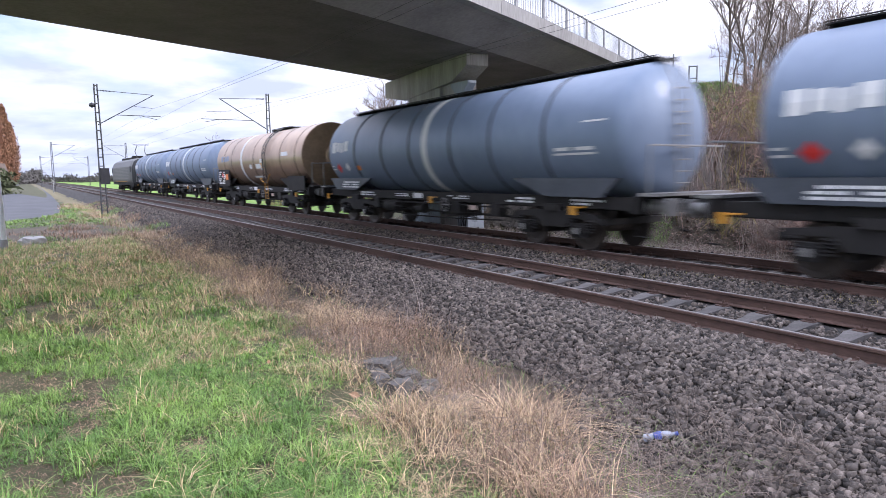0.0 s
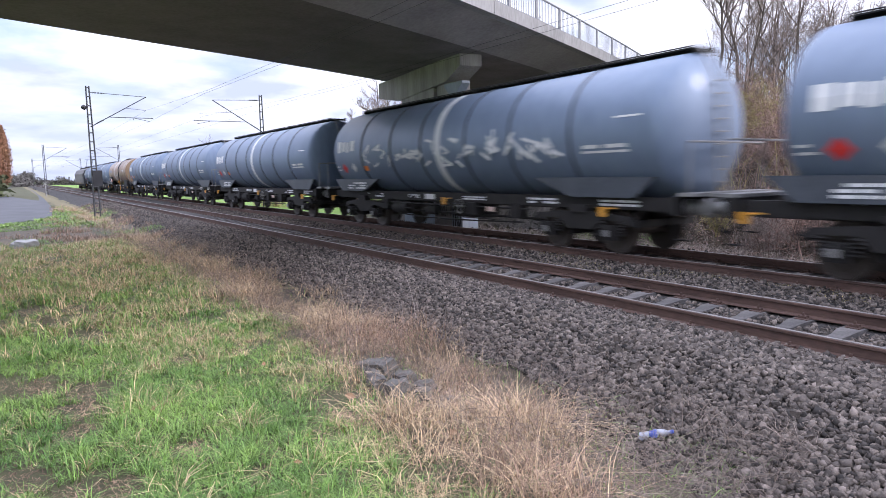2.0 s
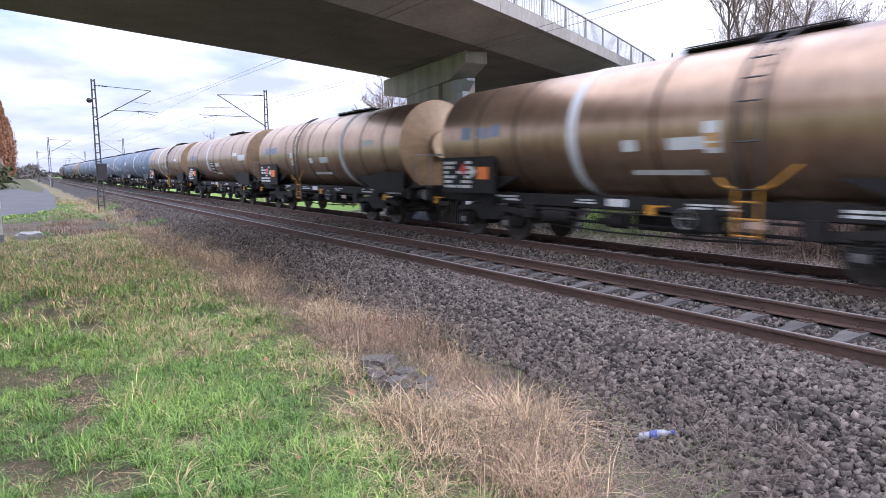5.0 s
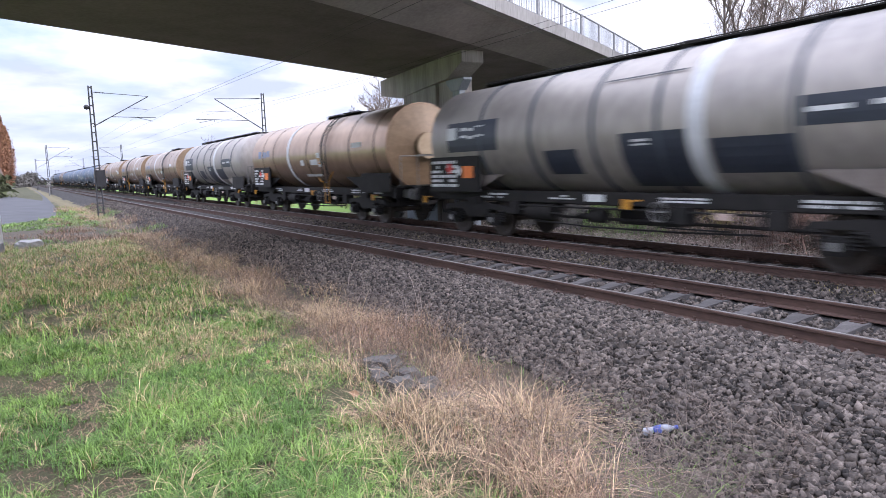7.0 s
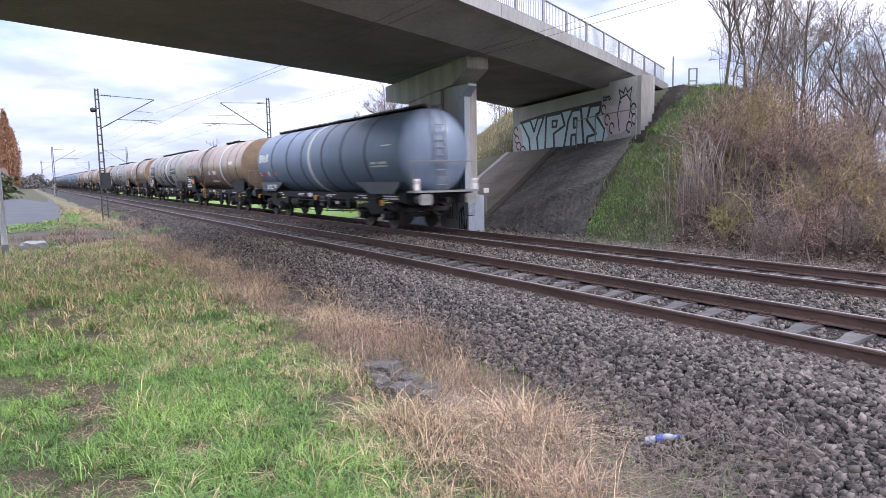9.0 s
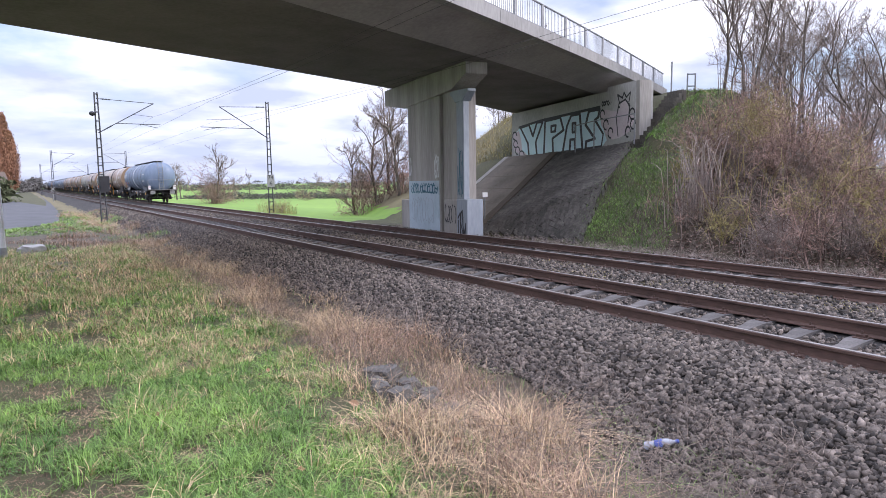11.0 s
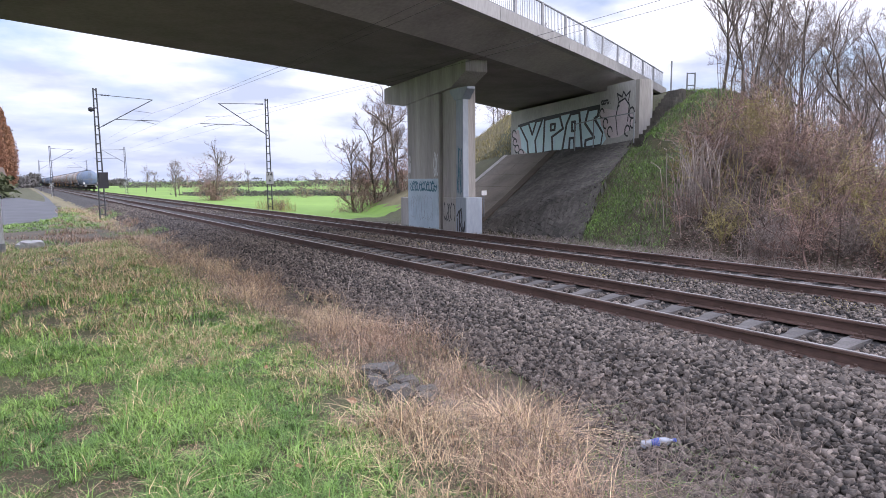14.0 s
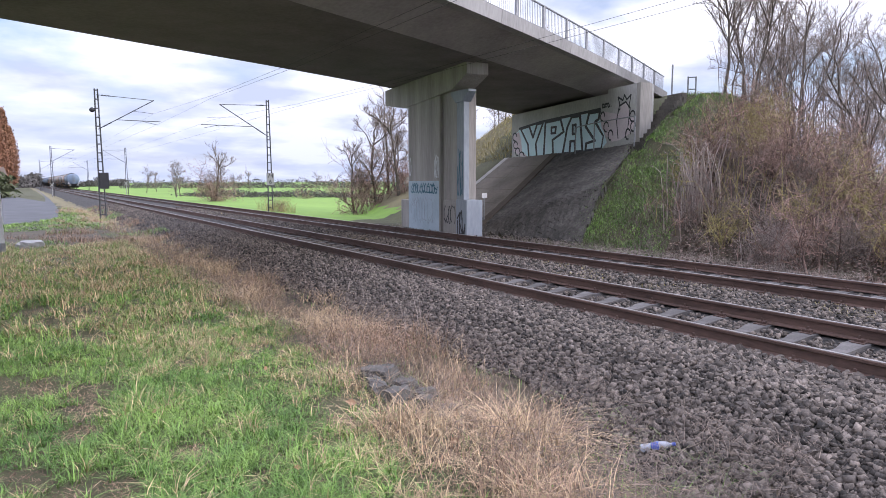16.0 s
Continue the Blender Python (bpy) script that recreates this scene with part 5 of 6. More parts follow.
def rough_block(name, c, s, seed, material, label, cat):
    rg = random.Random(seed)
    bm = bmesh.new()
    bmesh.ops.create_cube(bm, size=1)
    bmesh.ops.subdivide_edges(bm, edges=bm.edges, cuts=2, use_grid_fill=True)
    for v in bm.verts:
        k = 1 - 0.16 * (abs(v.co.x) + abs(v.co.y) + abs(v.co.z) > 1.2)
        v.co = Vector((v.co.x * s[0], v.co.y * s[1], v.co.z * s[2])) * k * rg.uniform(0.9, 1.08)
    me = bpy.data.meshes.new(name)
    bm.to_mesh(me)
    bm.free()
    me.materials.append(material)
    ob = new(name, me)
    ob.matrix_basis = pose(*c, rg.uniform(-8, 8), rg.uniform(-8, 8), rg.uniform(0, 90))
    return tagged(ob, label, cat)


M_ROCK = mat("grey_quarry_stone", (0.050, 0.046, 0.042), (0.19, 0.178, 0.165), 6, 0.95, bump=0.02, bump_scale=24)
rough_block("stone_block", (0.13, 25.2, -0.36), (0.7, 0.5, 0.32), 2, M_CONC_LT, "pale squared stone block on bare soil", "stone block")
for i, (x, y, s) in enumerate(((3.0, 5.75, 0.17), (3.2, 6.35, 0.18), (3.08, 6.0, 0.15), (3.08, 5.5, 0.2), (3.28, 5.3, 0.16), (3.42, 5.05, 0.13), (3.3, 6.2, 0.24), (3.34, 5.8, 0.19), (3.42, 5.5, 0.17))):
    tagged(rough_block("quarry_stone", (x, y, ground_z(x, y) + s * 0.25), (s * 1.3, s, s * 0.8), 10 + i, M_ROCK, "grey split quarry stone half hidden in dry grass", "stone"), group="stones in the dry grass")


def litter():
    top = thing("plastic_bottle", "crumpled clear plastic bottle with a blue label lying on the ballast", "bottle", m=pose(4.42, 3.36, ground_z(4.42, 3.36) + 0.03, 0, 70, -60))
    part("bottle_body", Mesh().lathe([(-0.12, 0.03), (-0.11, 0.042), (-0.03, 0.040), (0.0, 0.033), (0.05, 0.043), (0.10, 0.036), (0.14, 0.014), (0.16, 0.014)], "z", 14), M_PLASTIC, top, smooth=True)
    part("bottle_label", Mesh().lathe([(-0.02, 0.040), (-0.015, 0.043), (0.045, 0.0445), (0.05, 0.042)], "z", 14), M_BLUE, top, "blue paper label", smooth=True)
    part("bottle_cap", Mesh().lathe([(0.155, 0.016), (0.18, 0.016)], "z", 12), M_BLUE, top)
    t2 = thing("drink_can", "crushed dark drink can caught in the dry grass", "can", m=pose(3.98, 3.82, ground_z(3.98, 3.82) + 0.12, 0, 80, 70))
    part("can_body", Mesh().lathe([(-0.08, 0.026), (-0.075, 0.032), (-0.02, 0.031), (0.0, 0.027), (0.03, 0.032), (0.075, 0.032), (0.08, 0.026)], "z", 14), M_RING_DK, t2, smooth=True)
    part("can_lid", Mesh().lathe([(0.081, 0.026), (0.083, 0.024)], "z", 14), M_BUFFER, t2)


M_PLASTIC = mat("cloudy_clear_plastic", (0.26, 0.28, 0.34), (0.50, 0.52, 0.58), 20, 0.2, coat=0.5)
M_BLUE = mat("blue_print", (0.05, 0.08, 0.35), (0.10, 0.15, 0.5), 15, 0.5)
litter()


def text_part(body, size, m, parent, material):
    cu = bpy.data.curves.new("numeral", "FONT")
    cu.body, cu.size, cu.align_x, cu.align_y, cu.extrude = body, size, "CENTER", "CENTER", 0.002
    cu.materials.append(material)
    ob = new("numeral", cu)
    ob.parent = parent
    ob.matrix_basis = m
    return ob


def mast_board():
    board = part("kilometre_board", Mesh().box((0, -0.12, 1.95), (0.56, 0.02, 0.9)), M_CONC_LT, MAST_2, "white kilometre board with black figures")
    text_part("74", 0.44, pose(0, -0.134, 2.18, 90, 0, 0), board, M_INK)
    text_part("6", 0.44, pose(0, -0.134, 1.74, 90, 0, 0), board, M_INK)
    box = Mesh().box((0.16, 0.0, 1.85), (0.50, 0.12, 0.95)).box((0.16, 0.02, 1.85), (0.56, 0.04, 1.03))
    part("signal_board", box, M_INK, MAST_1, "black rectangular signal board seen from behind")
    part("ball_weight", Mesh().lathe([(-0.16, 0.02), (-0.1, 0.13), (0, 0.17), (0.1, 0.13), (0.16, 0.02)], "z", 12, (-0.28, 0, 6.3)), M_INK, MAST_1)


mast_board()


def crossing_sign(x, y):
    top = thing("crossing_sign", "white crossed warning sign on a post by the tracks", "sign", "crossing signs", m=pose(x, y, ground_z(x, y)))
    part("post", Mesh().bar((0, 0, -0.2), (0, 0, 1.9), 0.045, 6), M_CONC_LT, top)
    for s in (-1, 1):
        part("arm", Mesh().box((0, -0.06, 2.0), (0.85, 0.03, 0.11), Matrix.Translation((0, 0, 2.0)) @ Euler((0, s * 0.8, 0)).to_matrix().to_4x4() @ Matrix.Translation((0, 0, -2.0))), M_CONC_LT, top)


crossing_sign(4.0, 118)
crossing_sign(14.6, 118)


def bank_post():
    top = thing("marker_post", "slim grey post with a small white plate at the bank's foot", "marker post", m=pose(16.0, 21.0, ground_z(16.0, 21.0)))
    part("post", Mesh().bar((0, 0, -0.2), (0, 0, 1.15), 0.03, 6), M_GALV, top)
    part("plate", Mesh().box((0, -0.03, 1.12), (0.26, 0.02, 0.2)), M_WHITE, top)


bank_post()

# ---- plants ----
RG = np.random.default_rng(7)


def raw(name, verts, faces, material, label, category="plants", kind="stuff", parent=None, smooth=False):
    me = bpy.data.meshes.new(name)
    nv, (nf, k) = len(verts), faces.shape
    me.vertices.add(nv)
    me.vertices.foreach_set("co", np.asarray(verts, np.float32).ravel())
    me.loops.add(nf * k)
    me.loops.foreach_set("vertex_index", faces.astype(np.int32).ravel())
    me.polygons.add(nf)
    me.polygons.foreach_set("loop_start", np.arange(0, nf * k, k, dtype=np.int32))
    me.polygons.foreach_set("loop_total", np.full(nf, k, np.int32))
    me.update(calc_edges=True)
    me.materials.append(material)
    ob = new(name, me)
    if parent:
        ob.parent = parent
        return tagged(ob, label, kind=kind)
    return tagged(ob, label, category, kind=kind)


def blades(xy, height, width, lean, seg=3, curl=1.0, az=None):
    """Curved, tapering leaves that stand on the ground at xy."""
    n = len(xy)
    z = np.array([ground_z(a, b) for a, b in xy]) - 0.01
    h = height if isinstance(height, np.ndarray) else np.full(n, height)
    az = RG.uniform(0, 6.283, n) if az is None else az
    side = np.stack([-np.sin(az), np.cos(az), np.zeros(n)], 1)
    out = np.stack([np.cos(az), np.sin(az), np.zeros(n)], 1)
    ln = lean * RG.uniform(0.2, 1.3, n)
    wd = width * RG.uniform(0.6, 1.3, n)
    base = np.stack([xy[:, 0], xy[:, 1], z], 1)
    vs = []
    for k in range(seg + 1):
        t = k / seg
        c = base + out * (ln * h * t ** (1 + curl))[:, None] + np.array([0, 0, 1.0]) * (h * (t - 0.35 * ln * t ** 2.5))[:, None]
        w = (wd * (1 - 0.85 * t))[:, None]
        vs += [c - side * w, c + side * w]
    v = np.stack(vs, 1).reshape(-1, 3)
    m = 2 * (seg + 1)
    f = np.concatenate([np.array([[2 * k, 2 * k + 1, 2 * k + 3, 2 * k + 2]]) for k in range(seg)])
    faces = (np.arange(n)[:, None, None] * m + f[None]).reshape(-1, 4)
    return v, faces


def scatter(n, x0, x1, y0, y1, power=1.0):
    return np.stack([RG.uniform(x0, x1, n), y0 + (y1 - y0) * RG.uniform(0, 1, n) ** power], 1)


def patch(xy, scale, seed):
    return np.array([noise.noise(Vector((a * scale, b * scale, seed))) for a, b in xy])


def edge_x(y):
    """Where the lawn gives way to the dry strip."""
    return np.interp(y, [2, 3.3, 4.3, 5.8, 8.4, 13.7, 20, 60], [2.1, 2.36, 2.6, 2.79, 3.15, 3.4, 3.3, 3.0]) + 0.1 * np.sin(y * 0.9) + 0.14 * np.sin(y * 2.3 + 1)


M_BLADE = mat("grass_blade", (0.072, 0.165, 0.032), (0.27, 0.410, 0.090), 0.9, 0.6, fine=7, random_tone=0.6, island=True)
M_BLADE_DRY = mat("straw_blade", (0.30, 0.21, 0.115), (0.72, 0.54, 0.33), 1.2, 0.8, fine=8, random_tone=0.6, island=True)
M_STEM = mat("withered_stem", (0.11, 0.065, 0.045), (0.52, 0.35, 0.235), 1.0, 0.85, fine=7, random_tone=0.6, island=True)
M_TWIG = mat("grey_brown_twig", (0.10, 0.080, 0.070), (0.33, 0.262, 0.22), 1.0, 0.9, fine=8, random_tone=0.5, island=True)
M_BARK = mat("dark_bark", (0.075, 0.062, 0.050), (0.19, 0.158, 0.130), 3, 0.95, bump=0.01, bump_scale=20)


def tufts(n, x0, x1, y0, y1, power, per, spread):
    """Blades gathered in tufts: their feet, the way each leans, and the number of its tuft."""
    c = scatter(n, x0, x1, y0, y1, power)
    who = np.repeat(np.arange(n), per)
    az = RG.uniform(0, 6.283, n * per)
    d = np.abs(RG.normal(0, spread, n * per)) * RG.uniform(0.5, 1.5, n)[who]
    return c[who] + np.stack([np.cos(az), np.sin(az)], 1) * d[:, None], az + RG.normal(0, 0.5, n * per), RG.uniform(0, 1, n)[who], RG.uniform(0, 1, n)[who]


SOIL_SPOTS = ((0.05, 12.7, 0.45), (0.35, 11.6, 0.4), (0.7, 10.2, 0.45), (-0.35, 8.2, 0.42), (0.05, 7.8, 0.4), (0.5, 7.35, 0.4), (0.36, 6.75, 0.34), (0.3, 6.2, 0.25), (-0.1, 5.4, 0.3), (0.42, 4.85, 0.25), (0.1, 4.9, 0.25), (1.55, 7.9, 0.25), (1.0, 5.2, 0.2), (2.3, 5.2, 0.15))


def lawn():
    sets = [tufts(11500, -2.4, 3.6, 1.2, 9.5, 1.1, 15, 0.045), tufts(10500, -3.4, 3.8, 9.5, 26, 1.25, 10, 0.06), tufts(3600, -7, 3.2, 31, 56, 1.3, 7, 0.09), tufts(3500, -7, 2.9, -7, 1.4, 1.0, 8, 0.06), tufts(1800, -7, -2.4, 1.4, 12, 1.0, 8, 0.07)]
    xy, az, tall, dead = (np.concatenate(q) for q in zip(*sets))
    keep = xy[:, 0] < edge_x(xy[:, 1]) + RG.normal(0, 0.16, len(xy))
    bare = patch(xy, 0.55, 5.0) + 0.5 * patch(xy, 1.7, 9.0)
    keep &= bare + RG.normal(0, 0.1, len(xy)) > -0.62
    spot = np.zeros(len(xy))
    for cx, cy, rr in SOIL_SPOTS:
        spot = np.maximum(spot, 1 - np.hypot(xy[:, 0] - cx, (xy[:, 1] - cy) * 0.7) / rr)
    keep &= RG.uniform(0, 1, len(xy)) > spot * 2.3 * (0.85 + 0.7 * patch(xy, 6.0, 51.0))
    keep &= ~((xy[:, 1] > 26) & (xy[:, 1] < 34 + 0.5 * xy[:, 0]))
    verge = np.interp(xy[:, 0], [-60, -14, -6, -1.2, 0.6, 1.75, 2.4], [20, 33.5, 36.6, 39.4, 42.3, 46, 60])
    keep &= (xy[:, 1] < verge - 0.1) | (xy[:, 0] > 2.4)
    xy, az, tall, dead, bare = xy[keep], az[keep], tall[keep], dead[keep], bare[keep]
    far = xy[:, 1] > 9
    h = np.clip(0.042 + 0.105 * tall ** 1.5 + 0.05 * bare + RG.normal(0, 0.02, len(xy)), 0.025, 0.24) * np.where(far, 1.3, 1)
    straw = 0.03 + 0.20 * np.clip((xy[:, 1] - 10.5) / 4, 0, 1) + 0.15 * ((patch(xy, 0.4, 12.0) > 0.12) & (xy[:, 1] > 7.5)) + 0.16 * (xy[:, 0] > edge_x(xy[:, 1]) - 0.6) - 0.4 * (xy[:, 1] > 30)
    dry = (dead < straw) | (RG.uniform(0, 1, len(xy)) < straw * 0.5)
    wd = np.where(xy[:, 1] > 30, 0.014, np.where(far, 0.0068, np.where(xy[:, 1] < 1.4, 0.0065, 0.0042)))
    for q, seg in ((~dry & ~far, 3), (~dry & far, 2)):
        v, f = blades(xy[q], h[q], wd[q], 1.3, seg, az=az[q])
        raw("grass", v, f, M_BLADE, "short tufted green winter grass with bare muddy spots", "grass")
    v, f = blades(xy[dry], h[dry] * 1.35, wd[dry], 1.5, 2, az=az[dry])
    raw("dry_grass", v, f, M_BLADE_DRY, "straw-coloured dead grass blades among the green", "grass")
    c = np.array(SOIL_SPOTS)[RG.integers(0, len(SOIL_SPOTS), 4500)]
    on = c[:, :2] + RG.normal(0, 0.4, (4500, 2)) * c[:, 2:] * np.array([1, 1.4])
    xy = np.concatenate([scatter(9000, -2.2, 3.3, 2.2, 9.5, 1.2), scatter(9000, -3.2, 3.4, 9.5, 33, 1.3), on])
    v, f = blades(xy, RG.uniform(0.012, 0.06, len(xy)), 0.004, 2.6, 2)
    raw("dead_thatch", v, f, M_STEM, "flattened brown dead grass on the bare soil", "grass")


lawn()


def dry_strip():
    xy = np.concatenate([scatter(28000, 2.1, 4.85, 2.2, 12, 1.2), scatter(24000, 2.0, 5.1, 12, 30, 1.25), scatter(4200, 2.4, 5.0, 30, 60, 1.2)])
    lo = edge_x(xy[:, 1]) + RG.normal(0, 0.16, len(xy))
    hi = np.interp(xy[:, 1], [2.3, 3, 4, 6, 60], [2.95, 3.35, 3.95, 4.5, 4.65]) + 0.2 * np.sin(xy[:, 1] * 1.9) + RG.normal(0, 0.13, len(xy))
    cl = patch(xy, 1.3, 3.0)
    keep = (xy[:, 0] > lo) & (xy[:, 0] < hi) & (cl > -0.2 + RG.normal(0, 0.1, len(xy)))
    keep &= ~((np.hypot(xy[:, 0] - 3.15, (xy[:, 1] - 5.6) * 0.55) < 0.36) & (RG.uniform(0, 1, len(xy)) < 0.85))
    xy, cl = xy[keep], cl[keep]
    mid = 1 - np.abs(xy[:, 0] - 3.75) / 1.2
    big = patch(xy, 0.45, 33.0)
    h = np.clip(0.15 + 0.12 * mid + 0.34 * np.clip(cl, -0.3, 1) + 0.25 * big + RG.normal(0, 0.07, len(xy)), 0.06, 0.62)
    k = RG.uniform(0, 1, len(xy)) + 0.7 * patch(xy, 0.6, 21.0)
    straw = k < np.clip(0.32 + 0.045 * (xy[:, 1] - 3), 0.3, 0.72)
    v, f = blades(xy[straw], h[straw] * 1.15, 0.0042, 1.6, 4)
    raw("tall_dry_grass", v, f, M_BLADE_DRY, "matted straw-coloured tall grass along the ballast edge", "grass")
    v, f = blades(xy[~straw], h[~straw] * 1.2, 0.0034, 1.4, 4, 0.5)
    raw("withered_weeds", v, f, M_STEM, "withered reddish-brown weed stems beside the ballast", "weeds")
    # tangled thin twigs lying every way
    n = 9000
    c = scatter(n, 2.9, 4.9, 2.2, 24, 1.35)
    z = np.array([ground_z(a, b) for a, b in c]) + RG.uniform(0.0, 0.22, n)
    az, el = RG.uniform(0, 6.283, n), RG.normal(0.35, 0.45, n)
    ln = RG.uniform(0.1, 0.42, n)
    d = np.stack([np.cos(az) * np.cos(el), np.sin(az) * np.cos(el), np.sin(el)], 1) * ln[:, None]
    p0 = np.stack([c[:, 0], c[:, 1], z], 1)
    P = np.stack([p0, p0 + d * 0.35 + RG.normal(0, 0.02, (n, 3)), p0 + d * 0.7 + RG.normal(0, 0.03, (n, 3)), p0 + d], 1)
    v, f = ribbons(P, RG.uniform(0.0012, 0.0028, n))
    raw("dead_twigs", v, f, M_TWIG, "tangle of grey-brown dead twigs beside the ballast", "weeds")
    xy = np.concatenate([scatter(5000, 2.8, 4.6, 2.4, 30, 1.3)])
    v, f = blades(xy, np.clip(RG.normal(0.12, 0.04, len(xy)), 0.04, 0.3), 0.004, 1.2)
    raw("undergrowth", v, f, M_BLADE, "low green leaves under the dry stems", "grass")


def ribbons(lines, r):
    """Thin three-sided stems along rows of points, all the same length."""
    P = np.asarray(lines)
    n, k, _ = P.shape
    d = np.diff(P, axis=1, append=P[:, -1:] * 2 - P[:, -2:-1])
    d /= np.linalg.norm(d, axis=2, keepdims=True) + 1e-9
    a = np.cross(d, np.array([0.31, 0.17, 0.93]))
    a /= np.linalg.norm(a, axis=2, keepdims=True) + 1e-9
    b = np.cross(d, a)
    rad = np.asarray(r)
    if rad.ndim == 1:
        rad = np.repeat(rad[:, None], k, 1)
    rad = rad[..., None]
    rad = rad * np.linspace(1, 0.35, k)[None, :, None]
    ring = np.stack([P + rad * (math.cos(q) * a + math.sin(q) * b) for q in (0, 2.094, 4.189)], 2)
    f = []
    for j in range(k - 1):
        for i in range(3):
            f.append([j * 3 + i, j * 3 + (i + 1) % 3, j * 3 + 3 + (i + 1) % 3, j * 3 + 3 + i])
    faces = (np.arange(n)[:, None, None] * (k * 3) + np.array(f)[None]).reshape(-1, 4)
    return ring.reshape(-1, 3), faces


dry_strip()


def tree(seed, height, spread, name="bare_tree", trunk=0.13, twigs=1.0, lean=0.0, low=0.28, twig_r=0.0058):
    """Bare tree: tapered trunk, limbs, branches, fine twigs. Returns segments by thickness."""
    rg = np.random.default_rng(seed)
    thick, thin = Mesh(), []
    def grow(p, d, length, r, level):
        k = 4
        pts = [p]
        for i in range(k):
            d = d + rg.normal(0, 0.13 + 0.05 * level, 3)
            d[2] += 0.05 * level
            d = d / np.linalg.norm(d)
            pts.append(pts[-1] + d * length / k)
        if level < 2:
            for i in range(k):
                thick.bar(pts[i], pts[i + 1], r * (1 - 0.17 * i), 6 if level == 0 else 5, r * (1 - 0.17 * (i + 1)))
        else:
            thin.append((pts, r))
        if level >= 4 or length < 0.22:
            return
        n = int(((9, 7, 6, 5)[level]) * (twigs if level > 1 else 1))
        for i in range(n):
            t = rg.uniform(low if level == 0 else 0.25, 1.0)
            q = t * k
            j = min(k - 1, int(q))
            o = pts[j] + (pts[j + 1] - pts[j]) * (q - j)
            dd = pts[j + 1] - pts[j]
            dd = dd / np.linalg.norm(dd)
            s = rg.normal(0, 1, 3)
            s -= dd * s.dot(dd)
            s /= np.linalg.norm(s)
            nd = dd * rg.uniform(0.5, 0.9) + s * spread * rg.uniform(0.6, 1.1)
            nd[2] += 0.15
            grow(o, nd / np.linalg.norm(nd), length * rg.uniform(0.36, 0.58) * (1.15 - 0.4 * t), r * rg.uniform(0.38, 0.55), level + 1)
    grow(np.zeros(3), np.array([lean, 0.0, 1.0]), height * 0.78, trunk, 0)
    top = thing(name, "", "tree")
    part("trunk", thick, M_BARK, top, "dark bare trunk and limbs", smooth=True)
    P = np.array([a for a, b in thin])
    R = np.array([max(twig_r, b) for a, b in thin])
    v, f = ribbons(P, R)
    raw("crown", v, f, M_TWIG, "leafless crown of fine twigs", parent=top)
    return top


# ---- trees and thickets ----
def plant_trees():
    kinds = [tree(31, 7.5, 0.75, trunk=0.07, low=0.08), tree(32, 8.5, 0.65, trunk=0.075, low=0.08), tree(33, 7.0, 0.9, trunk=0.07, low=0.06), tree(34, 8.0, 0.7, trunk=0.065, low=0.08)]
    rg = random.Random(9)
    spots = [(27.1, 10.6), (28.5, 18.0), (33.5, 17.0), (26.9, 13.8), (33.8, 13.6), (28.2, 11.4), (35.0, 18.4), (30.4, 18.2), (34.0, 15.4), (30.5, 16.2), (31.6, 17.7), (28.2, 14.2),
             (35.0, 14.9), (26.8, 17.3), (36.0, 14.9), (32.6, 17.6), (31.7, 12.6), (30.2, 12.6), (31.5, 13.7), (32.0, 18.6), (27.1, 16.1), (29.5, 17.9)]
    behind = [(28.5, 40), (29.5, 37), (31, 42), (30.0, 34.6), (32, 38), (33, 45), (34.5, 41), (36, 39), (33.5, 35.5), (29.0, 35.6), (30.8, 36.4), (32.6, 37.0), (31.6, 40.0), (35.0, 43.0), (34.2, 37.4), (37.5, 42.0)]
    used = set()
    for i, (x, y) in enumerate(spots + behind):
        src = kinds[i % 4]
        z = ground_z(x, y) - 0.15
        m = pose(x, y, z, rg.uniform(-4, 4), rg.uniform(-4, 4), rg.uniform(0, 360))
        s = rg.uniform(0.6, 1.05) if i < len(spots) else rg.uniform(0.6, 0.8)
        if src.name in used:
            ob = copy_thing(src, m)
        else:
            used.add(src.name)
            ob = src
            ob.matrix_basis = m
        ob.scale = (s, s, s)
        tagged(ob, "leafless winter tree with many thin upright branches on the bank", "tree", "bare trees on the railway bank")
    # spreading trees out in and beside the field
    rounds = [tree(51, 5.5, 1.0, trunk=0.11, low=0.12), tree(52, 7.0, 0.8, trunk=0.11, low=0.1)]
    field = [(20.6, 39.5, 1.15, 0), (21.6, 38.0, 1.05, 1), (19.4, 40.5, 0.95, 0), (22.4, 41, 1.1, 1), (19.2, 101, 1.0, 0), (21.5, 110, 0.8, 1), (19.0, 77.0, 1.0, 1), (18.2, 76.0, 0.6, 0), (41, 138, 0.9, 0), (34, 124, 0.7, 0), (49, 120, 0.7, 1), (60, 122, 0.8, 0), (24, 160, 0.9, 1), (31, 190, 1.0, 0)]
    used = set()
    for x, y, s, k in field:
        src = rounds[k]
        m = pose(x, y, ground_z(x, y) - 0.1, 0, 0, rg.uniform(0, 360))
        if src.name in used:
            ob = copy_thing(src, m)
        else:
            used.add(src.name)
            ob = src
            ob.matrix_basis = m
        ob.scale = (s, s, s)
        tagged(ob, "spreading leafless tree standing by the green field", "tree", "bare trees by the field")


plant_trees()


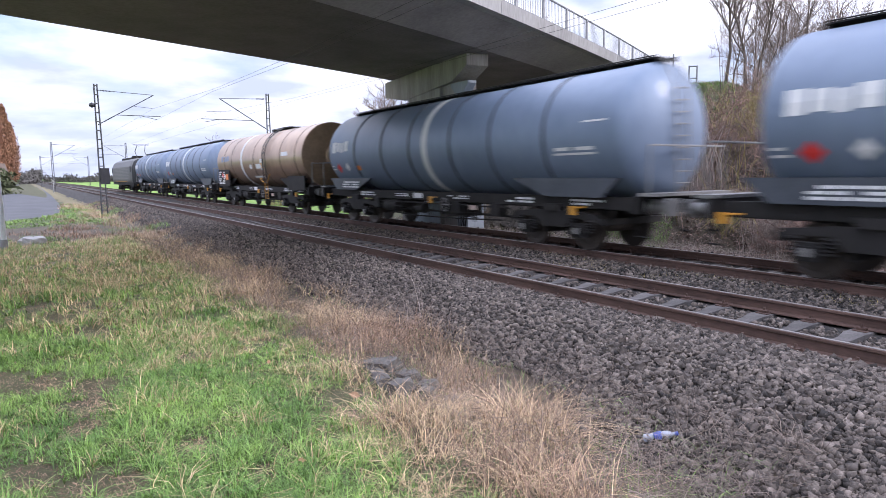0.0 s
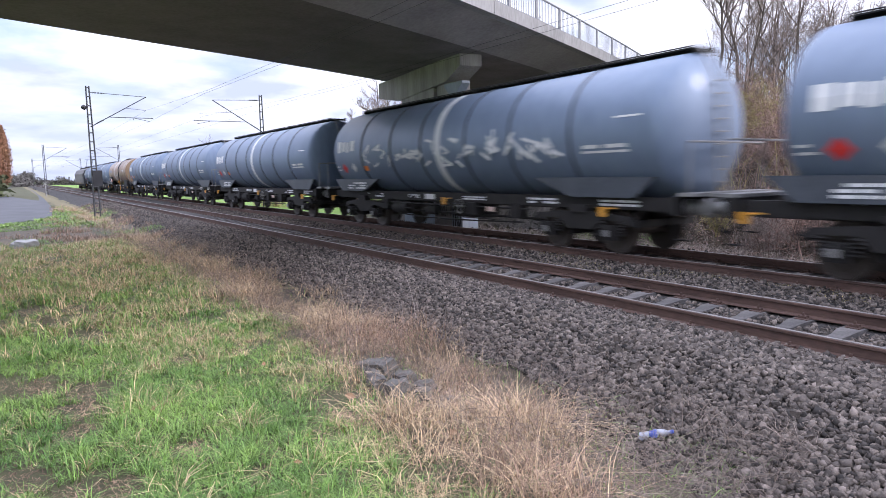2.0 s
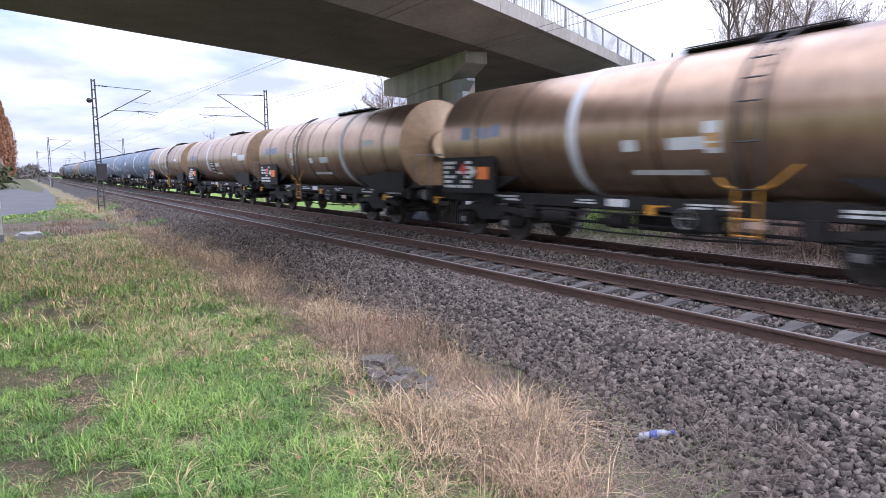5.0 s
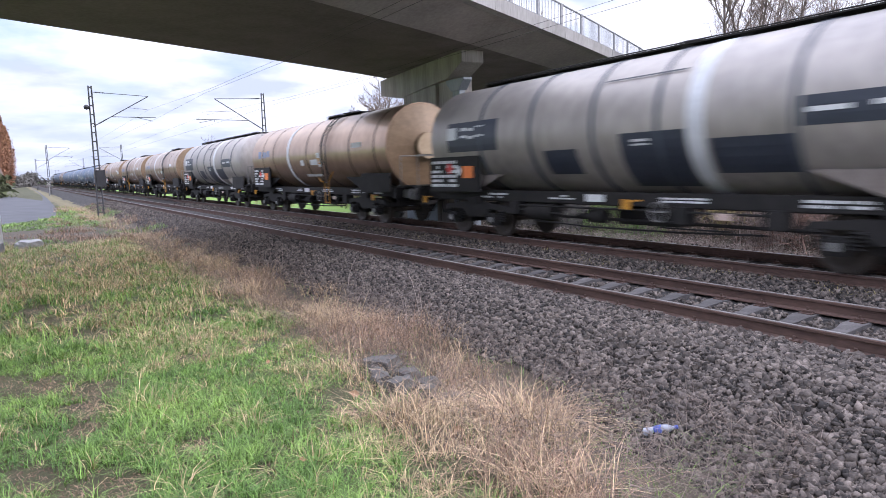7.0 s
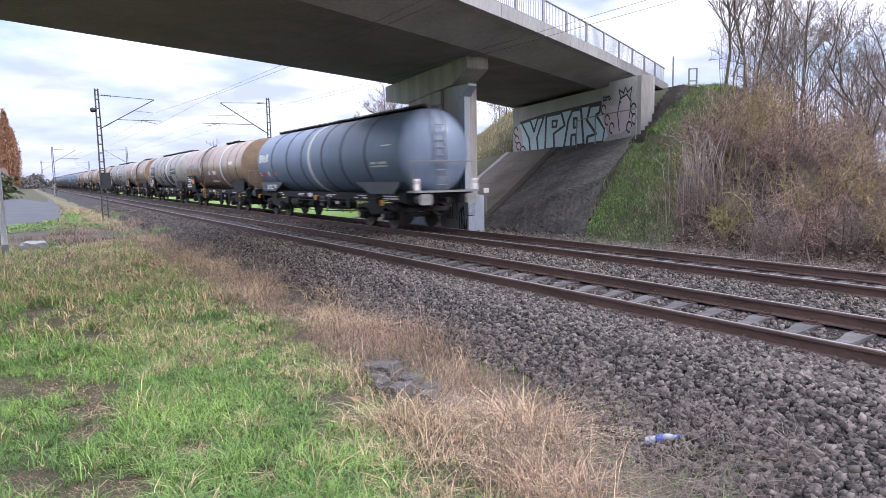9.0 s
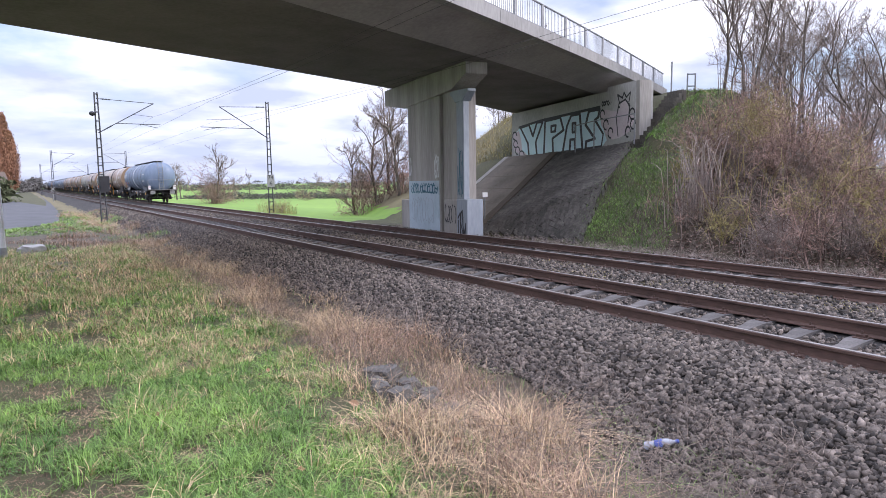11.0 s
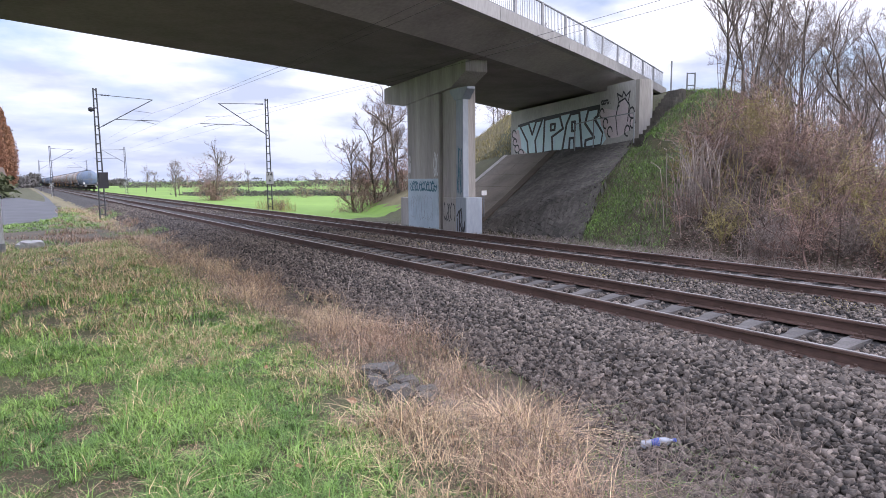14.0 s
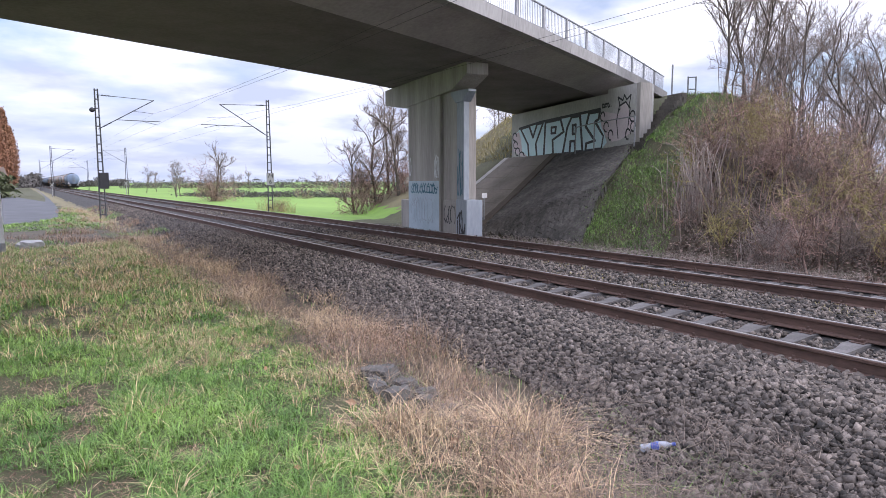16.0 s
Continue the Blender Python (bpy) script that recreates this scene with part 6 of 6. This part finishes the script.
def thicket(name, n, region, hgt, r, label, material, seed, arch=0.8, k=6):
    """Arching bramble and shrub stems; region gives random points."""
    rg = np.random.default_rng(seed)
    base = np.array([region(rg) for _ in range(n)])
    z = np.array([ground_z(a, b) for a, b in base]) - 0.05
    h = hgt * rg.uniform(0.45, 1.2, n)
    az = rg.uniform(0, 6.283, n)
    out = np.stack([np.cos(az), np.sin(az)], 1) * (arch * h * rg.uniform(0.2, 1.0, n))[:, None]
    P = np.zeros((n, k, 3))
    for i in range(k):
        t = i / (k - 1)
        P[:, i, :2] = base + out * (t ** 1.6) + rg.normal(0, 0.05, (n, 2)) * t
        P[:, i, 2] = z + h * np.sin(t * (1.4 + 0.5 * rg.uniform(0, 1, n)))
    v, f = ribbons(P, rg.uniform(0.6, 1.4, n) * r)
    return raw(name, v, f, material, label, "bushes")


def bank_region(rg):
    while True:
        x, y = rg.uniform(15.1, 25), rg.uniform(2.0, 16)
        p = Vector((x, y, 0))
        v = (p - AB_A).dot(AB_D)
        w = (p - AB_A).dot(AB_N)
        if v - 0.8 * max(0, w) > 15.3 - 0.1 * max(0, 3.0 - w) + rg.normal(0, 0.3) and x > 15.1 and (x > 16.6 or rg.uniform() < 0.5):
            return x, y


M_SHRUB = mat("reddish_shrub_twig", (0.085, 0.052, 0.042), (0.46, 0.305, 0.245), 0.8, 0.9, fine=6, random_tone=0.6, island=True)
M_MOSSY = mat("mossy_shrub_twig", (0.19, 0.165, 0.065), (0.50, 0.41, 0.17), 0.8, 0.9, fine=6, random_tone=0.4, island=True)
M_PALE = mat("pale_dead_stalk", (0.29, 0.235, 0.205), (0.46, 0.385, 0.34), 0.8, 0.9, fine=6, random_tone=0.35, island=True)
thicket("shrub_thicket", 800, bank_region, 1.2, 0.012, "dense leafless reddish-brown shrubs covering the bank", M_SHRUB, 1, 0.9)
thicket("shrub_thicket", 330, bank_region, 1.5, 0.013, "mossy ochre shrub stems among the thicket", M_MOSSY, 2, 0.8)


def shrub(seed, h, material):
    """Many-stemmed leafless shrub with side branches and twigs."""
    rg = np.random.default_rng(seed)
    lines, rad = [], []
    def run(p, d, length, r, level):
        pts = [p]
        for i in range(4):
            d = d + rg.normal(0, 0.22, 3)
            d = d / np.linalg.norm(d)
            pts.append(pts[-1] + d * length / 4)
        lines.append(pts)
        rad.append(r)
        if level == 2:
            return
        for i in range((8, 5)[level]):
            t = rg.uniform(0.2, 1.0) * 3.99
            j = int(t)
            o = pts[j] + (pts[j + 1] - pts[j]) * (t - j)
            run(o, d * 0.5 + rg.normal(0, 0.6, 3), length * rg.uniform(0.3, 0.55), r * 0.55, level + 1)
    for i in range(11):
        a = rg.uniform(0, 6.283)
        lean = rg.uniform(0.05, 0.75)
        run(np.array([rg.normal(0, 0.22), rg.normal(0, 0.22), -0.1]), np.array([math.cos(a) * lean, math.sin(a) * lean, 1.0]), h * rg.uniform(0.6, 1.1), 0.022, 0)
    v, f = ribbons(np.array(lines), np.maximum(np.array(rad), 0.0075))
    top = thing("shrub", "", "shrub")
    raw("branchwork", v, f, material, "tangled leafless stems", parent=top)
    return top


def plant_shrubs():
    kinds = [shrub(71, 2.5, M_SHRUB), shrub(72, 2.1, M_TWIG), shrub(73, 2.9, M_SHRUB), shrub(74, 2.2, M_MOSSY), shrub(75, 1.5, M_TWIG)]
    rg = np.random.default_rng(8)
    used = set()
    for i in range(130):
        x, y = bank_region(rg)
        src = kinds[i % 5]
        m = pose(x, y, ground_z(x, y), 0, 0, rg.uniform(0, 360))
        if src.name in used:
            ob = copy_thing(src, m)
        else:
            used.add(src.name)
            ob = src
            ob.matrix_basis = m
        k = rg.uniform(0.4, 0.85)
        ob.scale = (k, k, k)
        tagged(ob, "leafless reddish-brown shrub with tangled twigs on the bank", "shrub", "shrubs on the railway bank")


plant_shrubs()
thicket("hazel_stems", 420, lambda rg: (rg.uniform(23.5, 31), rg.uniform(6, 15.6)), 3.4, 0.014, "slender leafless hazel stems between the trees", M_TWIG, 12, 0.35)
thicket("bramble", 2200, lambda rg: bank_region(rg), 0.7, 0.009, "low tangled brambles on the bank", M_TWIG, 3, 1.6)
thicket("pale_stalks", 130, lambda rg: (rg.normal(17.2, 0.28), rg.normal(11.9, 0.3)), 2.05, 0.013, "tall pale dead stalks standing at the bank's foot", M_PALE, 4, 0.45)
thicket("reed_tuft", 500, lambda rg: (rg.normal(15.7, 0.22), rg.normal(8.6, 0.3)), 0.75, 0.005, "tuft of pale dead grass by the far track", M_PALE, 5, 0.8)
thicket("field_edge_weeds", 260, lambda rg: (rg.uniform(15.0, 16.4), rg.uniform(43, 49)), 0.9, 0.008, "withered weeds at the mast's foot", M_MOSSY, 6, 0.5)
thicket("tall_stalks", 46, lambda rg: (rg.uniform(4.1, 5.1), rg.uniform(7, 20)), 0.75, 0.0035, "tall bent grass stalks leaning over the ballast", M_PALE, 9, 0.9)
thicket("pale_verge_grass", 2600, lambda rg: (rg.normal(14.75, 0.22), rg.uniform(6, 26)), 0.26, 0.004, "pale dead grass along the foot of the bank", M_PALE, 10, 0.9)


def bank_grass():
    rg = np.random.default_rng(14)
    pts = []
    while len(pts) < 34000:
        x, y = rg.uniform(14.8, 26), rg.uniform(9, 20)
        p = Vector((x, y, 0))
        w = (p - AB_A).dot(AB_N)
        run = (p - AB_A).dot(AB_D) - 0.8 * max(0, w)
        if 11.0 + 0.25 * rg.normal() < run < 15.3 and w > -6:
            pts.append((x, y))
    pts = np.array(pts)
    dull = rg.uniform(0, 1, len(pts)) < 0.3 + 0.5 * patch(pts, 0.7, 81.0)
    v, f = blades(pts[dull], rg.uniform(0.06, 0.24, dull.sum()), 0.006, 1.4)
    raw("bank_grass", v, f, M_TWIG, "withered stems among the grass on the bank", "grass")
    pts = pts[~dull]
    v, f = blades(pts, rg.uniform(0.06, 0.20, len(pts)), 0.008, 1.5)
    raw("bank_grass", v, f, M_BLADE, "rough green grass on the bank beside the paving", "grass")
    pts = np.stack([rg.uniform(24.5, 34, 9000), rg.uniform(29.5, 40, 9000)], 1)
    v, f = blades(pts, rg.uniform(0.1, 0.4, len(pts)), 0.012, 1.2)
    raw("bank_grass", v, f, M_MOSSY, "rough mossy yellow-green grass on the bank behind the bridge", "grass")
    pts = np.stack([8.5 + 1.9 * rg.uniform(0, 1, 9000), 2 + 40 * rg.uniform(0, 1, 9000) ** 1.3], 1)
    keep = patch(pts, 0.8, 44.0) > 0.05
    v, f = blades(pts[keep], rg.uniform(0.03, 0.09, keep.sum()), 0.005, 1.4)
    raw("track_weeds", v, f, M_MOSSY, "low mossy weeds between the two tracks", "weeds")


bank_grass()


def soil_weeds():
    rg = np.random.default_rng(61)
    pts = np.stack([rg.uniform(-4, 5.2, 30000), 25 + 37 * rg.uniform(0, 1, 30000) ** 1.2], 1)
    p = patch(pts, 0.5, 71.0) + 0.5 * patch(pts, 1.6, 72.0)
    road_side = pts[:, 0] > 0.6 + 0.055 * (pts[:, 1] - 30)
    keep = (p > 0.02) & (road_side | (pts[:, 1] < 30.5))
    pts, p = pts[keep], p[keep]
    green = patch(pts, 0.35, 73.0) + rg.normal(0, 0.08, len(pts)) > 0.0
    h = np.clip(0.08 + 0.3 * p + rg.normal(0, 0.05, len(pts)), 0.04, 0.4)
    v, f = blades(pts[green], h[green], 0.010, 1.3)
    raw("soil_weeds", v, f, M_BLADE, "green weeds on the soil beside the ballast", "weeds")
    v, f = blades(pts[~green], h[~green] * 1.4, 0.008, 1.2)
    raw("soil_weeds", v, f, M_STEM, "withered brown weeds on the soil beside the ballast", "weeds")


soil_weeds()


def field_shrubs():
    rg = random.Random(3)
    src = bpy.data.objects["shrub"]
    for x, y, k in ((20.6, 39.4, 1.5), (21.8, 38.2, 1.3), (19.6, 40.6, 1.2), (22.6, 40.4, 1.6), (18.9, 39.0, 0.9), (21.2, 42, 1.6), (18.6, 76.0, 1.7), (19.4, 77.0, 1.9), (18.0, 75.2, 1.2), (36, 92, 1.2), (44, 100, 1.4), (15.8, 45.4, 0.4), (16.2, 46.6, 0.45)):
        ob = copy_thing(src, pose(x, y, ground_z(x, y), 0, 0, rg.uniform(0, 360)))
        ob.scale = (k, k, k)
        tagged(ob, "leafless bush at the edge of the green field", "shrub", "bushes by the field")


field_shrubs()


def hedgerow(name, pts, n, h, label, seed, material, size):
    """A far hedge of many small clumps with an uneven outline."""
    rg = np.random.default_rng(seed)
    vs, fs = [], []
    seg = rg.integers(0, len(pts) - 1, n)
    t = rg.uniform(0, 1, n)
    a, b = np.array(pts)[seg], np.array(pts)[seg + 1]
    c = a + (b - a) * t[:, None]
    prof = np.array([0.55 + 0.45 * noise.noise(Vector((x * 0.09, y * 0.09, seed))) + 0.35 * noise.noise(Vector((x * 0.4, y * 0.4, seed))) for x, y in c])
    z = h * np.clip(prof, 0.12, 1.3) * rg.uniform(0, 1, n) ** 0.8
    P = np.stack([c[:, 0] + rg.normal(0, 1.2, n), c[:, 1] + rg.normal(0, 1.2, n), z - 0.9], 1)
    q = rg.normal(0, 1, (n, 3, 3))
    tri = P[:, None, :] + q * size * rg.uniform(0.5, 1.3, n)[:, None, None]
    return raw(name, tri.reshape(-1, 3), np.arange(n * 3).reshape(-1, 3), material, label, "hedge")


M_HEDGE = mat("far_leafless_hedge", (0.075, 0.070, 0.066), (0.145, 0.135, 0.125), 0.05, 0.95, fine=0.6, random_tone=0.35, island=True)
M_HEDGE_G = mat("far_green_hedge", (0.05, 0.065, 0.03), (0.11, 0.12, 0.055), 0.05, 0.95, fine=0.6, random_tone=0.35, island=True)
hedgerow("hedge", [(24, 118), (42, 100), (60, 84)], 12000, 1.7, "leafless hedge across the green field", 1, M_HEDGE, 0.11)
hedgerow("hedge", [(36, 300), (120, 230), (220, 150)], 16000, 3.8, "far hedgerow and woods on the horizon", 2, M_HEDGE, 0.22)
hedgerow("hedge", [(-30, 420), (25, 420), (60, 480), (300, 420), (520, 200)], 20000, 6.5, "far woods along the horizon", 3, M_HEDGE, 0.42)
hedgerow("hedge", [(-24, 260), (-4, 290), (2, 320), (6, 350)], 5000, 8, "leafless trees along the lane", 4, M_HEDGE, 0.45)
hedgerow("hedge", [(-6.0, 105), (-4.2, 112), (-4.6, 125)], 4000, 5.0, "dark evergreen bushes beside the lane", 5, M_HEDGE_G, 0.4)


def poplar(x, y, h, w, seed):
    top = thing("poplar", "tall slim poplar with rusty orange autumn leaves beside the lane", "tree", "poplars by the lane", m=pose(x, y, ground_z(x, y)))
    rg = np.random.default_rng(seed)
    part("trunk", Mesh().bar((0, 0, -0.2), (0, 0, h * 0.9), 0.25, 8, 0.04), M_BARK, top, smooth=True)
    n = 7000
    t = rg.uniform(0.08, 1, n)
    lobes = 1 + 0.25 * np.sin(t * 40 + rg.integers(0, 5, n))
    rad = w * np.sin(np.clip(t, 0, 1) * 2.6 + 0.35) * lobes * np.sqrt(rg.uniform(0.15, 1, n))
    a = rg.uniform(0, 6.283, n)
    P = np.stack([rad * np.cos(a), rad * np.sin(a), t * h + rg.normal(0, 0.3, n)], 1)
    tri = P[:, None] + rg.normal(0, 0.16, (n, 3, 3)) * np.array([1, 1, 1.7])
    raw("crown", tri.reshape(-1, 3), np.arange(n * 3).reshape(-1, 3), M_RUST, "rusty orange leaves", parent=top)


M_RUST = mat("rusty_orange_leaf", (0.19, 0.085, 0.045), (0.36, 0.19, 0.115), 0.3, 0.8, fine=2, random_tone=0.4, island=True)
for i, (x, y, h) in enumerate(((-3.6, 240, 24.5), (-2.2, 246, 19.5), (-5.2, 236, 22), (-6.8, 232, 21))):
    poplar(x, y, h, 2.0, 60 + i)


def far_house(x, y, sx, sy, h, seed):
    top = thing("house", "far pale house with a dark pitched roof among the trees", "house", "far houses", m=pose(x, y, -0.9, 0, 0, seed * 13))
    part("wall", Mesh().box((0, 0, h / 2), (sx, sy, h)), M_CONC_LT, top)
    part("roof", Mesh().extrude([(-sy / 2 - 0.4, h), (sy / 2 + 0.4, h), (0, h + sy * 0.42)], lambda u, w: (-sx / 2 - 0.3, u, w), lambda u, w: (sx / 2 + 0.3, u, w)), M_RING_BR, top)
    for s in (-0.3, 0.0, 0.3):
        part("window", Mesh().box((s * sx, -sy / 2 - 0.02, h * 0.55), (0.9, 0.06, 1.2)), M_INK, top)


far_house(250, 430, 12, 8, 6, 2)
far_house(-8.5, 215, 9, 7, 4, 1)


# ---- ballast ----
def stones():
    rg = np.random.default_rng(3)
    spans = [(4.5, 6.74, -6, 1.6, 5000, 1.0), (8.44, 10.44, -6, 1.5, 2500, 1.0), (6.93, 8.24, -6, 1.2, 2200, 1.0), (3.9, 6.74, 1.6, 10, 27000, 1.15), (4.5, 6.74, 10, 32, 17000, 1.35), (4.5, 6.74, 32, 62, 6000, 1.2), (8.44, 10.44, 30, 50, 2500, 1.1), (6.93, 8.24, 1.2, 26, 9000, 1.35), (8.44, 10.44, 1.5, 30, 12500, 1.3), (10.64, 11.94, 3, 24, 4000, 1.2), (12.15, 13.9, 2, 26, 4500, 1.2)]
    xs, ys, zz = [], [], []
    for x0, x1, y0, y1, n, pw in spans:
        xs.append(rg.uniform(x0, x1, n))
        ys.append(y0 + (y1 - y0) * rg.uniform(0, 1, n) ** pw)
    x, y = np.concatenate(xs), np.concatenate(ys)
    z = np.array([ground_z(a, b) for a, b in zip(x, y)])
    edge = np.array([noise.noise(Vector((a * 1.3, b * 1.3, 0.3))) for a, b in zip(x, y)])
    keep = (x > np.interp(y, [2, 3, 4, 6, 60], [3.7, 4.0, 4.3, 4.6, 4.6]) + 0.35 * edge)
    on_sleeper = np.abs(((y - 1.0) % 0.6) - 0.3) > 0.17
    inside = ((x > 6.8) & (x < 8.36)) | ((x > 10.5) & (x < 12.1))
    keep &= ~(inside & on_sleeper)
    x, y, z = x[keep], y[keep], z[keep]
    n = len(x)
    cube = np.array([(a, b, c) for a in (-1, 1) for b in (-1, 1) for c in (-1, 1)], float)
    quad = np.array([(0, 1, 3, 2), (4, 6, 7, 5), (0, 4, 5, 1), (2, 3, 7, 6), (0, 2, 6, 4), (1, 5, 7, 3)])
    s = rg.uniform(0.011, 0.028, n) * np.clip(y / 32, 1, 1.5)
    v = cube[None] * rg.uniform(0.45, 1.15, (n, 8, 3)) * s[:, None, None] * rg.uniform(0.55, 1.6, (n, 1, 3))
    ang = rg.normal(0, 1, (n, 4))
    ang /= np.linalg.norm(ang, axis=1, keepdims=True)
    w, a, b, c = ang.T
    R = np.stack([np.stack([1 - 2 * (b * b + c * c), 2 * (a * b - c * w), 2 * (a * c + b * w)], 1), np.stack([2 * (a * b + c * w), 1 - 2 * (a * a + c * c), 2 * (b * c - a * w)], 1), np.stack([2 * (a * c - b * w), 2 * (b * c + a * w), 1 - 2 * (a * a + b * b)], 1)], 1)
    v = np.einsum("nij,nkj->nki", R, v)
    ctr = np.stack([x, y, z + s * rg.uniform(-0.2, 0.9, n)], 1)
    verts = v + ctr[:, None]
    faces = (np.arange(n)[:, None, None] * 8 + quad[None]).reshape(-1, 4)
    raw("ballast_stones", verts.reshape(-1, 3), faces, M_STONE, "grey-brown angular ballast stones between and beside the rails", "ballast")
    return v, s


STONE_SHAPES, STONE_SIZES = stones()


def loose_stones():
    """The nearest stones, each on its own."""
    rg = random.Random(12)
    gr = bpy.data.objects["ground"]
    quad = [(0, 1, 3, 2), (4, 6, 7, 5), (0, 4, 5, 1), (2, 3, 7, 6), (0, 2, 6, 4), (1, 5, 7, 3)]
    meshes = []
    for k in range(10):
        me = bpy.data.meshes.new("stone")
        sc = 0.028 / STONE_SIZES[k]
        me.from_pydata([tuple(p * sc) for p in STONE_SHAPES[k]], [], quad)
        me.materials.append(M_STONE_ONE)
        meshes.append(me)
    for k in range(280):
        x, y = rg.uniform(4.5, 6.7), rg.uniform(2.2, 5.2)
        o = new("stone", rg.choice(meshes))
        o.parent = gr
        q = rg.uniform(0.75, 1.2)
        o.matrix_basis = pose(x, y, ground_z(x, y) + 0.022, 0, 0, rg.uniform(0, 360)) @ Matrix.Diagonal((q, q, q, 1))


M_STONE_ONE = mat("single_ballast_stone", (0.036, 0.029, 0.025), (0.185, 0.153, 0.130), 9, 0.88, bump=0.006, bump_scale=60, random_tone=0.4)
loose_stones()


def fallen_leaves():
    rg = random.Random(5)
    base = Mesh().add([(-0.045, 0, 0), (-0.015, 0.03, 0.012), (0.03, 0.025, 0.004), (0.055, 0, 0.018), (0.03, -0.03, 0.008), (-0.02, -0.028, 0.015), (0, 0, 0.0)], [(0, 6, 1), (1, 6, 2), (2, 6, 3), (3, 6, 4), (4, 6, 5), (5, 6, 0)])
    first = part("fallen_leaf", base, M_LEAF)
    spots = [(2.55, 5.48), (1.6, 4.4), (2.9, 4.2), (0.9, 6.2), (2.2, 7.0), (3.9, 3.4), (1.2, 8.4), (3.4, 4.5)]
    for i, (x, y) in enumerate(spots):
        m = pose(x, y, ground_z(x, y) + 0.06, rg.uniform(-25, 25), rg.uniform(-25, 25), rg.uniform(0, 360))
        if i:
            ob = copy_thing(first, m)
        else:
            ob = first
            ob.matrix_basis = m
        s = 1.5 if i == 0 else rg.uniform(0.6, 1.0)
        ob.scale = (s, s, s)
        tagged(ob, "curled dry brown leaf lying in the grass", "leaf", "fallen leaves")


M_LEAF = mat("dry_brown_leaf", (0.22, 0.12, 0.06), (0.38, 0.23, 0.13), 12, 0.8, random_tone=0.2)
fallen_leaves()


def leaf_litter():
    """Dead leaves lying all over the bank under the shrubs."""
    rg = np.random.default_rng(91)
    n = 26000
    c = np.array([bank_region(rg) if k % 2 else (rg.uniform(14.9, 19), rg.uniform(1.5, 11.6)) for k in range(n)])
    z = np.array([ground_z(a, b) for a, b in c]) + rg.uniform(0.005, 0.05, n)
    a = rg.uniform(0, 6.283, n)
    s = rg.uniform(0.02, 0.055, n)
    e1 = np.stack([np.cos(a), np.sin(a), rg.normal(0, 0.35, n)], 1) * s[:, None]
    e2 = np.stack([-np.sin(a), np.cos(a), rg.normal(0.2, 0.35, n)], 1) * (s * 0.65)[:, None]
    o = np.stack([c[:, 0], c[:, 1], z], 1)
    v = np.stack([o - e1, o - e2 + [0, 0, 0.008], o + e1, o + e2 + [0, 0, 0.008]], 1).reshape(-1, 3)
    f = np.arange(n * 4).reshape(n, 4)
    raw("leaf_litter", v, f, M_LITTER, "dead purple-brown leaves covering the ground under the shrubs", "leaves")


M_LITTER = mat("purple_brown_litter", (0.10, 0.066, 0.055), (0.30, 0.205, 0.165), 3, 0.85, fine=12, random_tone=0.5, island=True)
leaf_litter()

sleepers(TRACK_N, NEAR, 110)
sleepers(TRACK_F, FAR, 90)
motions()
